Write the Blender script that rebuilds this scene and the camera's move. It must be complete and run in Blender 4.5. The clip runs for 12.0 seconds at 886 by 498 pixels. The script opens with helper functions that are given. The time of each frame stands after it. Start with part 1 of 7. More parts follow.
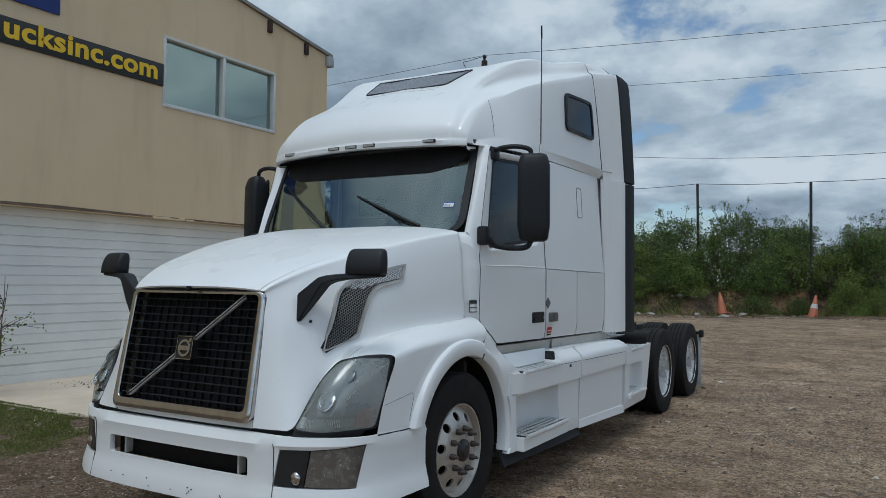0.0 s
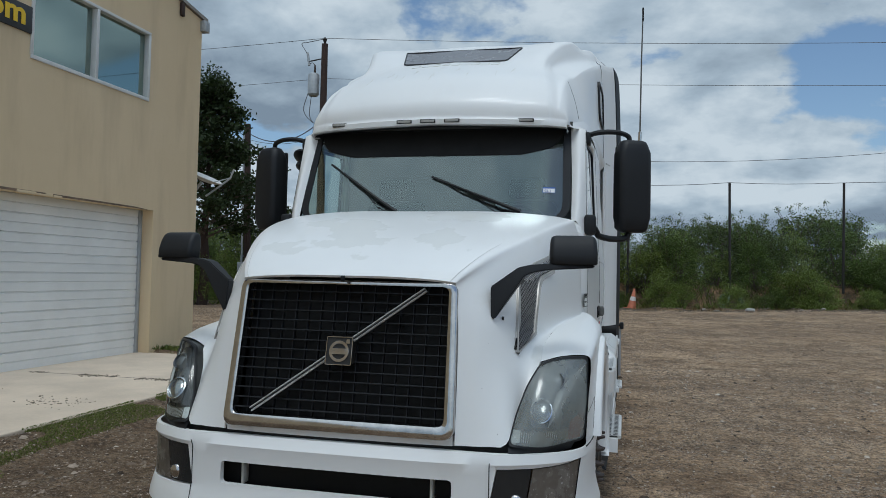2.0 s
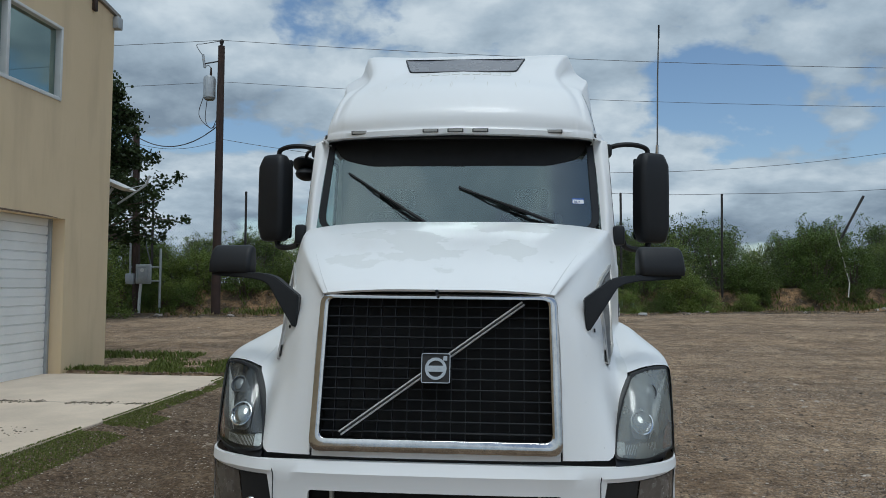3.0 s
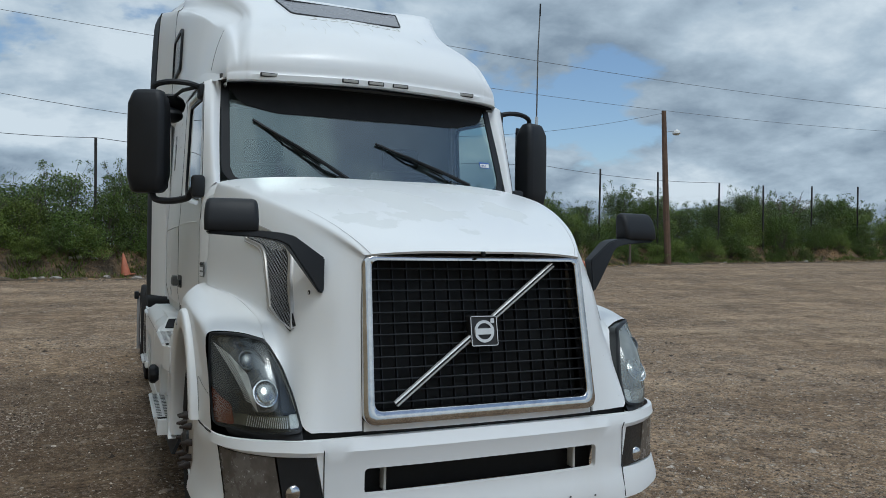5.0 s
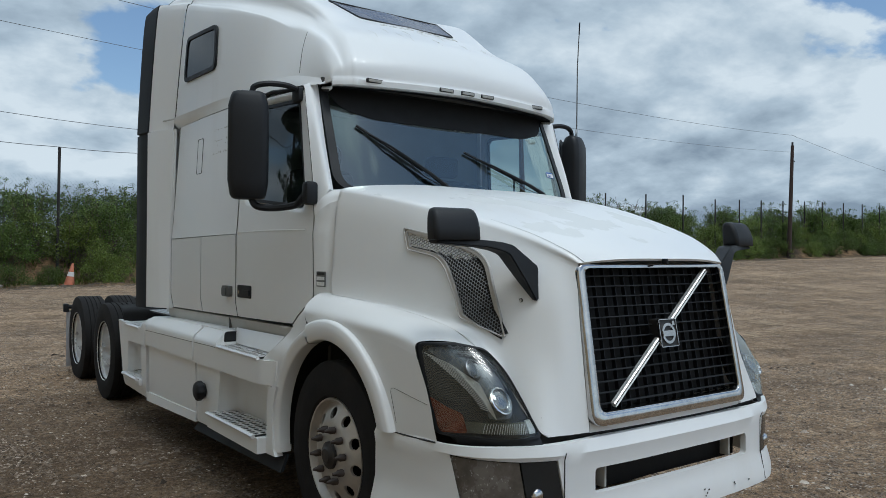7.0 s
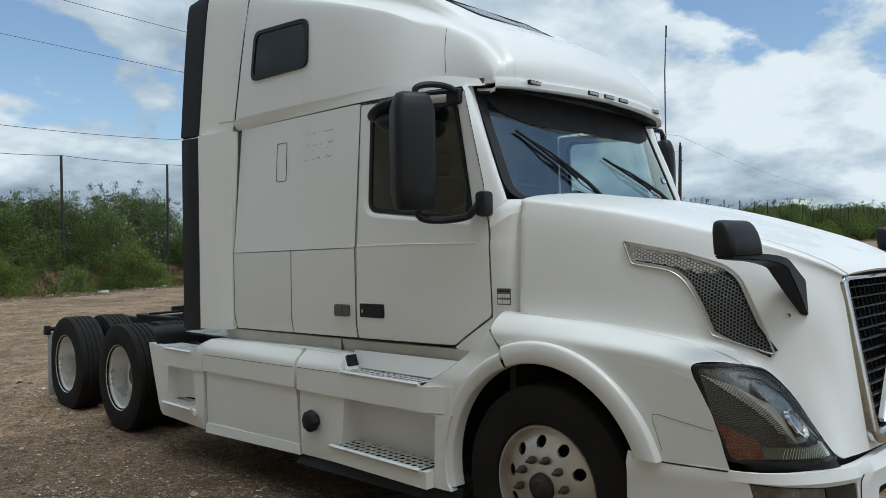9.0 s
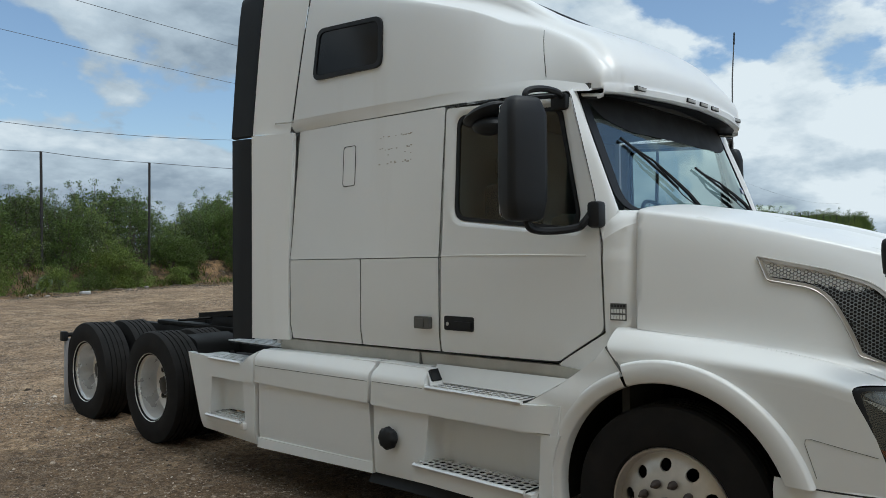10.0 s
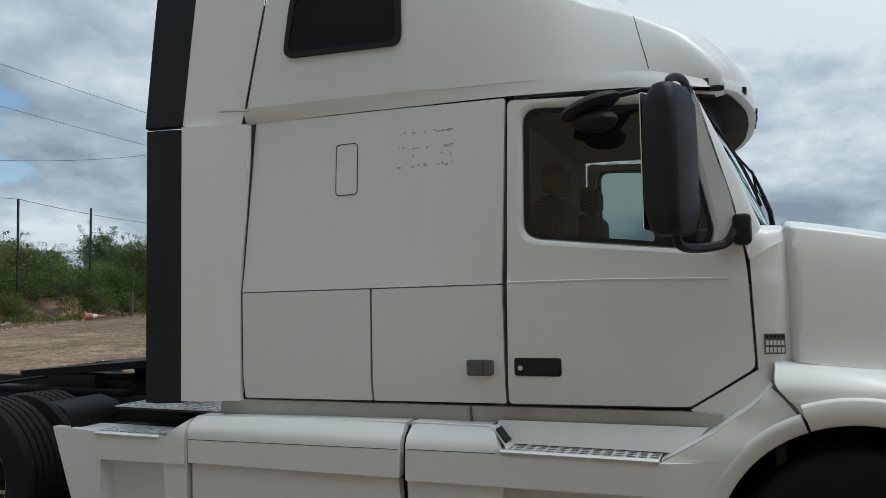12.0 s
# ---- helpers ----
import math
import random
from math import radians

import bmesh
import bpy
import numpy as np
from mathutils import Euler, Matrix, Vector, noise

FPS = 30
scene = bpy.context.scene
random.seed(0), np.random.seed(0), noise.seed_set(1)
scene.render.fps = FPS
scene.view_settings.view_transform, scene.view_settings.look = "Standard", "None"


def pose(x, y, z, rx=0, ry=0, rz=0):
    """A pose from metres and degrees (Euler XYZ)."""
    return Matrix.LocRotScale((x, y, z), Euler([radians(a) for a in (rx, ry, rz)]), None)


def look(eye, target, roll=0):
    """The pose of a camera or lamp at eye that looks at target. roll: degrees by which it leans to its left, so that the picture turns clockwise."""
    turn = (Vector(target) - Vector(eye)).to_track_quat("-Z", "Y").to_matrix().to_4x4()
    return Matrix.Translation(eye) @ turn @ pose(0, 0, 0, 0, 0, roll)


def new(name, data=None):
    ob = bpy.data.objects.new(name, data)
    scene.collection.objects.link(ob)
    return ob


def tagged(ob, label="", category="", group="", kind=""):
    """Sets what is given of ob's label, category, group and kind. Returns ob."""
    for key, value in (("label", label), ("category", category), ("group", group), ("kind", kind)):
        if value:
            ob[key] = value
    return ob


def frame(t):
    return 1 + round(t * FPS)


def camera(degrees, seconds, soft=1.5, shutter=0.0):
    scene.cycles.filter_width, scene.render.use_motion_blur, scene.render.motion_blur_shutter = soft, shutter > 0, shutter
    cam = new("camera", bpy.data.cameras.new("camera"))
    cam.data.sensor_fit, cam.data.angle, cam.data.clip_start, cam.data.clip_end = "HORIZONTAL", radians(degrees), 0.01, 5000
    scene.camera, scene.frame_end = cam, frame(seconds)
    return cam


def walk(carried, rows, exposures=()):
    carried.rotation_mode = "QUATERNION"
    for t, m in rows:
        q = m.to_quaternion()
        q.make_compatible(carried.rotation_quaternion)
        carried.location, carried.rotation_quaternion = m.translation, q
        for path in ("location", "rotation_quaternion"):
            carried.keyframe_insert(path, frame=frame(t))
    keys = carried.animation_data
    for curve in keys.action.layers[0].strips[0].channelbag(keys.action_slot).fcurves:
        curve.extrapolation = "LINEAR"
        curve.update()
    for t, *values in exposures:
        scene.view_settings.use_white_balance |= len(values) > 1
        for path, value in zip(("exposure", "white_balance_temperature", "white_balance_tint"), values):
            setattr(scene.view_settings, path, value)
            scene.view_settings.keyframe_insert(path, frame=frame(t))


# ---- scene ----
cam = camera(61.1, 12.0, soft=0.6)
PATH = [
    (0, (3.387, -2.897, 1.477), (2.377, -1.173, 1.559), 0.51),
    (0.5, (2.824, -2.968, 1.471), (1.940, -1.176, 1.555), 0.29),
    (1, (2.283, -3.008, 1.441), (1.507, -1.167, 1.517), 0.67),
    (1.5, (1.771, -3.108, 1.457), (1.162, -1.204, 1.535), 0.80),
    (2, (1.270, -3.222, 1.444), (0.797, -1.280, 1.512), 1.24),
    (2.5, (0.760, -3.238, 1.442), (0.409, -1.271, 1.523), 0.67),
    (3, (0.275, -3.291, 1.452), (0.126, -1.299, 1.547), 0.52),
    (5, (-1.469, -2.900, 1.440), (-0.673, -1.065, 1.439), 0.81),
    (5.5, (-1.866, -2.803, 1.454), (-0.955, -1.022, 1.455), 0.76),
    (6, (-2.214, -2.567, 1.459), (-1.271, -0.804, 1.463), 0.69),
    (6.5, (-2.589, -2.385, 1.468), (-1.492, -0.713, 1.483), 0.34),
    (7, (-2.923, -2.179, 1.442), (-1.740, -0.566, 1.457), 0.38),
    (9, (-3.936, -0.942, 1.525), (-2.521, 0.471, 1.538), -0.92),
    (9.5, (-4.174, -0.647, 1.584), (-2.709, 0.714, 1.600), -0.38),
    (10, (-4.282, -0.309, 1.582), (-2.810, 1.045, 1.599), -0.29),
    (10.5, (-4.376, 0.078, 1.579), (-2.874, 1.398, 1.618), 0.11),
    (11, (-4.438, 0.532, 1.574), (-2.808, 1.689, 1.637), 0.26),
    (11.5, (-4.413, 1.094, 1.558), (-2.702, 2.123, 1.671), -0.23),
    (12, (-4.419, 1.658, 1.539), (-2.561, 2.388, 1.654), -1.01),
]
walk(cam, [(t, look(eye, target, roll)) for t, eye, target, roll in PATH],
     exposures=((0.0, 0.06, 5800, 4), (3.2, 0.12, 5900, 4), (5.0, 0.22, 5850, 4), (7.2, 0.30, 5880, 4), (9.0, 0.48, 6100, 4), (12.0, 0.32, 6120, 4)))

# ---- world, sun ----
world = bpy.data.worlds.new("sky")
scene.world = world
world.use_nodes = True
wn, wl = world.node_tree.nodes, world.node_tree.links
wn.clear()


def wmath(op, a, b):
    n = wn.new("ShaderNodeMath")
    n.operation = op
    for i, s in enumerate((a, b)):
        if isinstance(s, (int, float)):
            n.inputs[i].default_value = s
        else:
            wl.new(s, n.inputs[i])
    return n.outputs[0]


SUN_ELEV, SUN_AZ = 68.0, 172.0      # degrees; the azimuth clockwise from +y
sun_way = Vector((math.sin(radians(SUN_AZ)) * math.cos(radians(SUN_ELEV)), math.cos(radians(SUN_AZ)) * math.cos(radians(SUN_ELEV)), math.sin(radians(SUN_ELEV))))
sky = wn.new("ShaderNodeTexSky")
sky.sky_type = "NISHITA"
sky.sun_disc = False
sky.sun_elevation, sky.sun_rotation = radians(SUN_ELEV), radians(SUN_AZ)
coord = wn.new("ShaderNodeTexCoord")
sep = wn.new("ShaderNodeSeparateXYZ")
wl.new(coord.outputs["Generated"], sep.inputs[0])
lift = wmath("ADD", wmath("MAXIMUM", sep.outputs[2], 0.0), 0.34)
flat = wn.new("ShaderNodeCombineXYZ")
wl.new(wmath("DIVIDE", sep.outputs[0], lift), flat.inputs[0])
wl.new(wmath("DIVIDE", sep.outputs[1], lift), flat.inputs[1])


def wnoise(scale, detail, rough, shift, distortion=0.0, nearer=1.0):
    """Noise over a flat cloud layer overhead, so that clouds crowd towards the horizon."""
    m = wn.new("ShaderNodeMapping")
    m.inputs["Location"].default_value = shift
    m.inputs["Scale"].default_value = (nearer, nearer, 1.0)
    wl.new(flat.outputs[0], m.inputs[0])
    n = wn.new("ShaderNodeTexNoise")
    n.inputs["Scale"].default_value, n.inputs["Detail"].default_value = scale, detail
    n.inputs["Roughness"].default_value, n.inputs["Distortion"].default_value = rough, distortion
    wl.new(m.outputs[0], n.inputs["Vector"])
    return n.outputs["Fac"]


def wramp(fac, *stops):
    r = wn.new("ShaderNodeValToRGB")
    for i, (p, c) in enumerate(stops):
        e = r.color_ramp.elements[i] if i < 2 else r.color_ramp.elements.new(p)
        e.position, e.color = p, (*c, 1) if isinstance(c, tuple) else (c, c, c, 1)
    wl.new(fac, r.inputs[0])
    return r.outputs[0]


dense = wnoise(1.25, 10, 0.54, (3.1, 1.7, 0.6), 0.1)
above = wnoise(1.25, 10, 0.54, (3.1, 1.7, 0.6), 0.1, 0.93)
cover = wramp(dense, (0.412, 0.0), (0.442, 1.0))
thick = wnoise(0.6, 4, 0.5, (1.2, 4.7, 2.0), 0.2)
billow = wnoise(4.2, 8, 0.58, (7.4, 2.2, 3.0), 0.2)
# tops of the clouds catch the light, thick bases stay grey; brighter towards the veiled sun
body = wmath("ADD", 0.5, wmath("MULTIPLY", wmath("SUBTRACT", dense, above), 1.7))
body = wmath("ADD", body, wmath("MULTIPLY", wmath("SUBTRACT", billow, 0.5), 0.55))
body = wmath("ADD", body, wmath("MULTIPLY", wmath("SUBTRACT", 0.5, thick), 1.1))
shade = wramp(body, (0.24, (2.2, 2.65, 3.2)), (0.46, (4.1, 4.65, 5.2)), (0.62, (6.2, 6.5, 6.75)))
sun_dot = wn.new("ShaderNodeVectorMath")
sun_dot.operation = "DOT_PRODUCT"
wl.new(coord.outputs["Generated"], sun_dot.inputs[0])
sun_dot.inputs[1].default_value = sun_way
glow = wramp(sun_dot.outputs["Value"], (0.35, 0.95), (1.0, 1.6))
lit = wn.new("ShaderNodeVectorMath")
lit.operation = "MULTIPLY"
wl.new(shade, lit.inputs[0])
wl.new(glow, lit.inputs[1])
shade = lit.outputs[0]
mix = wn.new("ShaderNodeMix")
mix.data_type = "RGBA"
wl.new(cover, mix.inputs["Factor"])
wl.new(sky.outputs[0], mix.inputs["A"])
wl.new(shade, mix.inputs["B"])
back = wn.new("ShaderNodeBackground")
back.inputs["Strength"].default_value = 0.098
wl.new(mix.outputs["Result"], back.inputs[0])
wl.new(back.outputs[0], wn.new("ShaderNodeOutputWorld").inputs[0])

sun = new("sun", bpy.data.lights.new("sun", "SUN"))
sun.data.energy, sun.data.angle, sun.data.color = 1.0, radians(20), (1.0, 0.96, 0.91)
sun.matrix_world = look(sun_way * 60, (0, 0, 0))

# ---- materials ----


class Nodes:
    """A small writer for node materials."""

    def __init__(self, name):
        self.mat = bpy.data.materials.new(name)
        self.mat.use_nodes = True
        self.t = self.mat.node_tree
        self.t.nodes.clear()
        self.out = self.t.nodes.new("ShaderNodeOutputMaterial")
        self.coord = self.t.nodes.new("ShaderNodeTexCoord").outputs["Object"]

    def node(self, kind, **kw):
        n = self.t.nodes.new(kind)
        for k, v in kw.items():
            self.put(n, k.replace("_", " "), v)
        return n

    def put(self, n, key, v):
        s = n.inputs[key]
        if isinstance(v, bpy.types.NodeSocket):
            self.t.links.new(v, s)
        elif isinstance(v, tuple) and len(v) == 3 and s.type == "RGBA":
            s.default_value = (*v, 1)
        else:
            s.default_value = v

    def noise(self, scale, detail=4, rough=0.55, vector=None, stretch=None):
        v = vector or self.coord
        if stretch:
            m = self.node("ShaderNodeMapping", Vector=v)
            m.inputs["Scale"].default_value = stretch
            v = m.outputs[0]
        return self.node("ShaderNodeTexNoise", Vector=v, Scale=scale, Detail=detail, Roughness=rough).outputs["Fac"]

    def ramp(self, fac, *stops):
        r = self.t.nodes.new("ShaderNodeValToRGB")
        for i, (p, c) in enumerate(stops):
            e = r.color_ramp.elements[i] if i < 2 else r.color_ramp.elements.new(p)
            e.position, e.color = p, (*c, 1) if isinstance(c, tuple) else (c, c, c, 1)
        self.put(r, "Fac", fac)
        return r.outputs[0]

    def mix(self, fac, a, b, blend="MIX"):
        m = self.t.nodes.new("ShaderNodeMix")
        m.data_type, m.blend_type = "RGBA", blend
        for k, v in (("Factor", fac), ("A", a), ("B", b)):
            s = [i for i in m.inputs if i.name == k and (i.type == "RGBA" or k == "Factor")][0]
            if isinstance(v, bpy.types.NodeSocket):
                self.t.links.new(v, s)
            else:
                s.default_value = (*v, 1) if isinstance(v, tuple) else v
        return [o for o in m.outputs if o.type == "RGBA"][0]

    def math(self, op, a, b=0.0):
        n = self.t.nodes.new("ShaderNodeMath")
        n.operation = op
        for i, v in enumerate((a, b)):
            self.put(n, i, v)
        return n.outputs[0]

    def bump(self, height, strength=0.3, dist=0.01, normal=None):
        n = self.node("ShaderNodeBump", Height=height, Strength=strength, Distance=dist)
        if normal:
            self.put(n, "Normal", normal)
        return n.outputs[0]

    def surface(self, **kw):
        b = self.node("ShaderNodeBsdfPrincipled")
        for k, v in kw.items():
            self.put(b, k.replace("_", " "), v)
        self.t.links.new(b.outputs[0], self.out.inputs[0])
        return self.mat


def plain(name, col, rough=0.5, metal=0.0, var=0.12, scale=6.0, fine=60.0, bump=0.1, dist=0.002, **kw):
    """A surface with stains at one scale and grain at another."""
    n = Nodes(name)
    a = n.noise(scale, 5)
    b = n.noise(fine, 4)
    dark = tuple(c * (1 - var) for c in col)
    light = tuple(min(1, c * (1 + var)) for c in col)
    c = n.mix(n.ramp(a, (0.35, 0.0), (0.65, 1.0)), dark, light)
    c = n.mix(0.25, c, n.ramp(b, (0.3, dark), (0.7, light)))
    r = n.ramp(a, (0.3, max(0, rough - 0.08)), (0.7, min(1, rough + 0.08)))
    return n.surface(Base_Color=c, Roughness=r, Metallic=metal, Normal=n.bump(b, bump, dist), **kw)


def gravel():
    n = Nodes("gravel")
    big, mid, clot = n.noise(0.16, 6, 0.62), n.noise(1.3, 9, 0.68), n.noise(4.2, 8, 0.7)
    tracks = n.noise(0.42, 7, 0.62, stretch=(0.2, 1.7, 1))
    rut = n.noise(0.9, 7, 0.66, stretch=(0.14, 1.6, 1))
    scuff = n.noise(0.7, 8, 0.72, stretch=(0.8, 0.5, 1))
    grain, fine = n.noise(19, 9, 0.78), n.noise(120, 4, 0.7)
    c = n.mix(n.ramp(big, (0.36, 0.0), (0.62, 1.0)), (0.274, 0.182, 0.108), (0.422, 0.290, 0.179))
    c = n.mix(n.ramp(tracks, (0.47, 0.0), (0.62, 0.5)), c, (0.570, 0.408, 0.261))
    c = n.mix(n.ramp(rut, (0.38, 0.5), (0.49, 0.0)), c, (0.180, 0.119, 0.070))
    c = n.mix(n.ramp(scuff, (0.54, 0.0), (0.66, 0.6)), c, (0.614, 0.444, 0.289))
    c = n.mix(n.ramp(mid, (0.36, 0.7), (0.50, 0.0)), c, (0.151, 0.097, 0.057))
    c = n.mix(n.ramp(clot, (0.38, 0.7), (0.48, 0.0)), c, (0.117, 0.076, 0.047))
    c = n.mix(n.ramp(clot, (0.55, 0.0), (0.64, 0.55)), c, (0.616, 0.455, 0.303))
    # darker damp soil in front of the apron
    place = n.node("ShaderNodeSeparateXYZ", Vector=n.coord)
    dx, dy = n.math("MULTIPLY", n.math("ADD", place.outputs[0], 2.6), 0.30), n.math("MULTIPLY", n.math("ADD", place.outputs[1], -1.4), 0.165)
    away = n.math("ADD", n.math("SQRT", n.math("ADD", n.math("MULTIPLY", dx, dx), n.math("MULTIPLY", dy, dy))), n.math("MULTIPLY", n.math("SUBTRACT", scuff, 0.5), 0.9))
    c = n.mix(n.ramp(away, (0.66, 0.66), (1.15, 0.0)), c, (0.067, 0.046, 0.029))
    c = n.mix(0.85, c, n.ramp(grain, (0.32, 0.03), (0.5, 0.5), (0.68, 0.98)), "OVERLAY")
    # pebbles bedded in the soil, thick in some places and thin in others
    loose = n.ramp(n.math("ADD", n.math("MULTIPLY", n.noise(0.6, 6, 0.65), 0.6), n.math("MULTIPLY", clot, 0.4)), (0.40, 0.25), (0.58, 1.0))
    h = n.math("ADD", n.math("MULTIPLY", grain, 1.2), n.math("MULTIPLY", mid, 1.5))
    for scale, some in ((13.0, 0.80), (27.0, 0.60), (48.0, 0.45), (85.0, 0.35)):
        cell = n.node("ShaderNodeTexVoronoi", Vector=n.coord, Scale=scale)
        cell.voronoi_dimensions = "2D"
        pick = n.node("ShaderNodeSeparateColor", Color=cell.outputs["Color"])
        round_ = n.ramp(n.math("ADD", cell.outputs["Distance"], n.math("MULTIPLY", pick.outputs[1], 0.18)), (0.42, 1.0), (0.50, 0.0))
        on = n.math("MULTIPLY", n.math("MULTIPLY", round_, n.ramp(pick.outputs[0], (some, 0.0), (some + 0.03, 1.0))), loose)
        tone = n.ramp(pick.outputs[2], (0.0, (0.035, 0.027, 0.021)), (0.42, (0.12, 0.09, 0.066)), (0.68, (0.27, 0.21, 0.16)), (0.9, (0.40, 0.33, 0.26)), (1.0, (0.55, 0.48, 0.40)))
        c = n.mix(n.math("MULTIPLY", on, n.ramp(away, (0.6, 0.5), (1.1, 0.85))), c, tone)
        h = n.math("ADD", h, n.math("MULTIPLY", on, 22.0 / scale))
    c = n.mix(0.45, c, n.ramp(fine, (0.3, 0.15), (0.5, 0.5), (0.7, 0.9)), "OVERLAY")
    return n.surface(Base_Color=c, Roughness=0.95, Normal=n.bump(h, 1.0, 0.02), Specular_IOR_Level=0.15)


def soil():
    n = Nodes("bank soil")
    a, b, g = n.noise(0.5, 5), n.noise(2.5, 6, 0.65), n.noise(14, 5, 0.7)
    c = n.mix(n.ramp(a, (0.4, 0.0), (0.6, 1.0)), (0.12, 0.088, 0.058), (0.30, 0.185, 0.098))
    c = n.mix(n.ramp(b, (0.42, 0.0), (0.58, 0.9)), c, (0.060, 0.048, 0.034))
    c = n.mix(0.5, c, n.ramp(g, (0.3, 0.1), (0.5, 0.5), (0.72, 0.95)), "OVERLAY")
    return n.surface(Base_Color=c, Roughness=1.0, Normal=n.bump(n.math("ADD", b, g), 1.0, 0.06), Specular_IOR_Level=0.1)


def stucco():
    n = Nodes("tan stucco")
    a = n.noise(0.55, 6, 0.6)
    run = n.noise(2.2, 5, 0.6, stretch=(1, 1, 0.18))
    g = n.noise(70, 4, 0.6)
    c = n.mix(n.ramp(a, (0.3, 0.0), (0.7, 1.0)), (0.66, 0.518, 0.328), (0.72, 0.572, 0.375))
    c = n.mix(n.ramp(run, (0.5, 0.0), (0.72, 0.4)), c, (0.49, 0.375, 0.24))
    return n.surface(Base_Color=c, Roughness=0.92, Normal=n.bump(g, 0.35, 0.004), Specular_IOR_Level=0.2)


def leaf(name, dark, light):
    n = Nodes(name)
    rnd = n.t.nodes.new("ShaderNodeNewGeometry").outputs["Random Per Island"]
    info = n.t.nodes.new("ShaderNodeObjectInfo").outputs["Random"]
    c = n.mix(rnd, dark, light)
    c = n.mix(n.math("MULTIPLY", info, 0.5), c, (dark[0] * 1.5, dark[1] * 1.05, dark[2] * 0.9))
    b = n.node("ShaderNodeBsdfPrincipled", Base_Color=c, Roughness=0.6, Specular_IOR_Level=0.25)
    tr = n.node("ShaderNodeBsdfTranslucent", Color=c)
    m = n.node("ShaderNodeMixShader", Fac=0.3)
    n.t.links.new(b.outputs[0], m.inputs[1])
    n.t.links.new(tr.outputs[0], m.inputs[2])
    n.t.links.new(m.outputs[0], n.out.inputs[0])
    return n.mat


def pane(name, tint, base=0.04, rough=0.0, sheen=(1.0, 1.0, 1.0)):
    """Thin glass: tinted see-through, with gloss growing towards grazing angles."""
    n = Nodes(name)
    face = n.node("ShaderNodeLayerWeight", Blend=0.5).outputs["Facing"]
    f = n.math("ADD", n.math("MULTIPLY", n.math("POWER", face, 5.0), 1.0 - base), base)
    clear = n.node("ShaderNodeBsdfTransparent", Color=tint)
    gloss = n.node("ShaderNodeBsdfGlossy", Roughness=rough, Color=sheen)
    m = n.node("ShaderNodeMixShader", Fac=f)
    n.t.links.new(clear.outputs[0], m.inputs[1])
    n.t.links.new(gloss.outputs[0], m.inputs[2])
    n.t.links.new(m.outputs[0], n.out.inputs[0])
    return n.mat


GRAVEL, SOIL, STUCCO = gravel(), soil(), stucco()
LEAF_A = leaf("thorn brush leaves", (0.032, 0.058, 0.014), (0.19, 0.27, 0.065))
LEAF_B = leaf("bright brush leaves", (0.06, 0.10, 0.018), (0.30, 0.38, 0.095))
LEAF_T = leaf("tree leaves", (0.014, 0.028, 0.010), (0.060, 0.09, 0.030))
GRASS = leaf("grass blades", (0.06, 0.09, 0.02), (0.19, 0.24, 0.055))
MOSS = leaf("low mossy grass", (0.07, 0.10, 0.022), (0.24, 0.29, 0.07))
TWIG = plain("twig bark", (0.11, 0.085, 0.065), 0.9, bump=0.4, dist=0.01)
CONCRETE = plain("pale concrete", (0.60, 0.50, 0.39), 0.9, var=0.14, scale=1.3, fine=30, bump=0.3, dist=0.004)
DOOR_WHITE = plain("white painted steel door", (0.84, 0.84, 0.81), 0.5, var=0.06, scale=1.5, bump=0.05)
ALU_FRAME = plain("white window aluminium", (0.62, 0.62, 0.6), 0.45, var=0.06)
SIGN_BLACK = plain("black sign face", (0.018, 0.017, 0.016), 0.5)
SIGN_YELLOW = plain("yellow vinyl letters", (0.80, 0.52, 0.015), 0.5, var=0.05)
SIGN_BLUE = plain("blue sign face", (0.012, 0.035, 0.19), 0.5)
ROOF_METAL = plain("dull roof metal", (0.25, 0.23, 0.2), 0.6, var=0.2)
POLE_WOOD = plain("weathered pole wood", (0.045, 0.027, 0.021), 0.9, var=0.3, scale=3, bump=0.5, dist=0.01)
POST_STEEL = plain("dark rusted steel", (0.03, 0.026, 0.024), 0.75, var=0.3)
WIRE = plain("dull wire", (0.10, 0.10, 0.105), 0.6)
MESH_WIRE = plain("dull mesh wire", (0.07, 0.07, 0.072), 0.7)
CONE = plain("faded orange plastic", (0.42, 0.135, 0.07), 0.6, var=0.2)
CONE_WHITE = plain("reflective white band", (0.6, 0.58, 0.55), 0.5)
GALV = plain("galvanised grey metal", (0.38, 0.40, 0.41), 0.5, metal=0.2)
ROCK = plain("pale rock", (0.31, 0.275, 0.235), 0.95, var=0.2, bump=0.5, dist=0.02)
BLUE_GLASS = pane("green grey window glass", (0.20, 0.30, 0.29), 0.45, 0.03, (0.72, 0.86, 0.78))

# ---- making meshes ----


def thing(name, label, category, at=(0, 0, 0), group="", kind=""):
    ob = tagged(new(name), label, category, group, kind)
    ob.empty_display_size = 0.2
    ob.location = at
    return ob


def finish(name, bm, material, smooth=None, turn=True):
    me = bpy.data.meshes.new(name)
    if turn:
        bmesh.ops.recalc_face_normals(bm, faces=bm.faces)
    bm.to_mesh(me)
    bm.free()
    if isinstance(material, (list, tuple)):
        for m in material:
            me.materials.append(m)
    else:
        me.materials.append(material)
    if smooth is not None:
        for p in me.polygons:
            p.use_smooth = True
        me.set_sharp_from_angle(angle=radians(smooth))
    return me


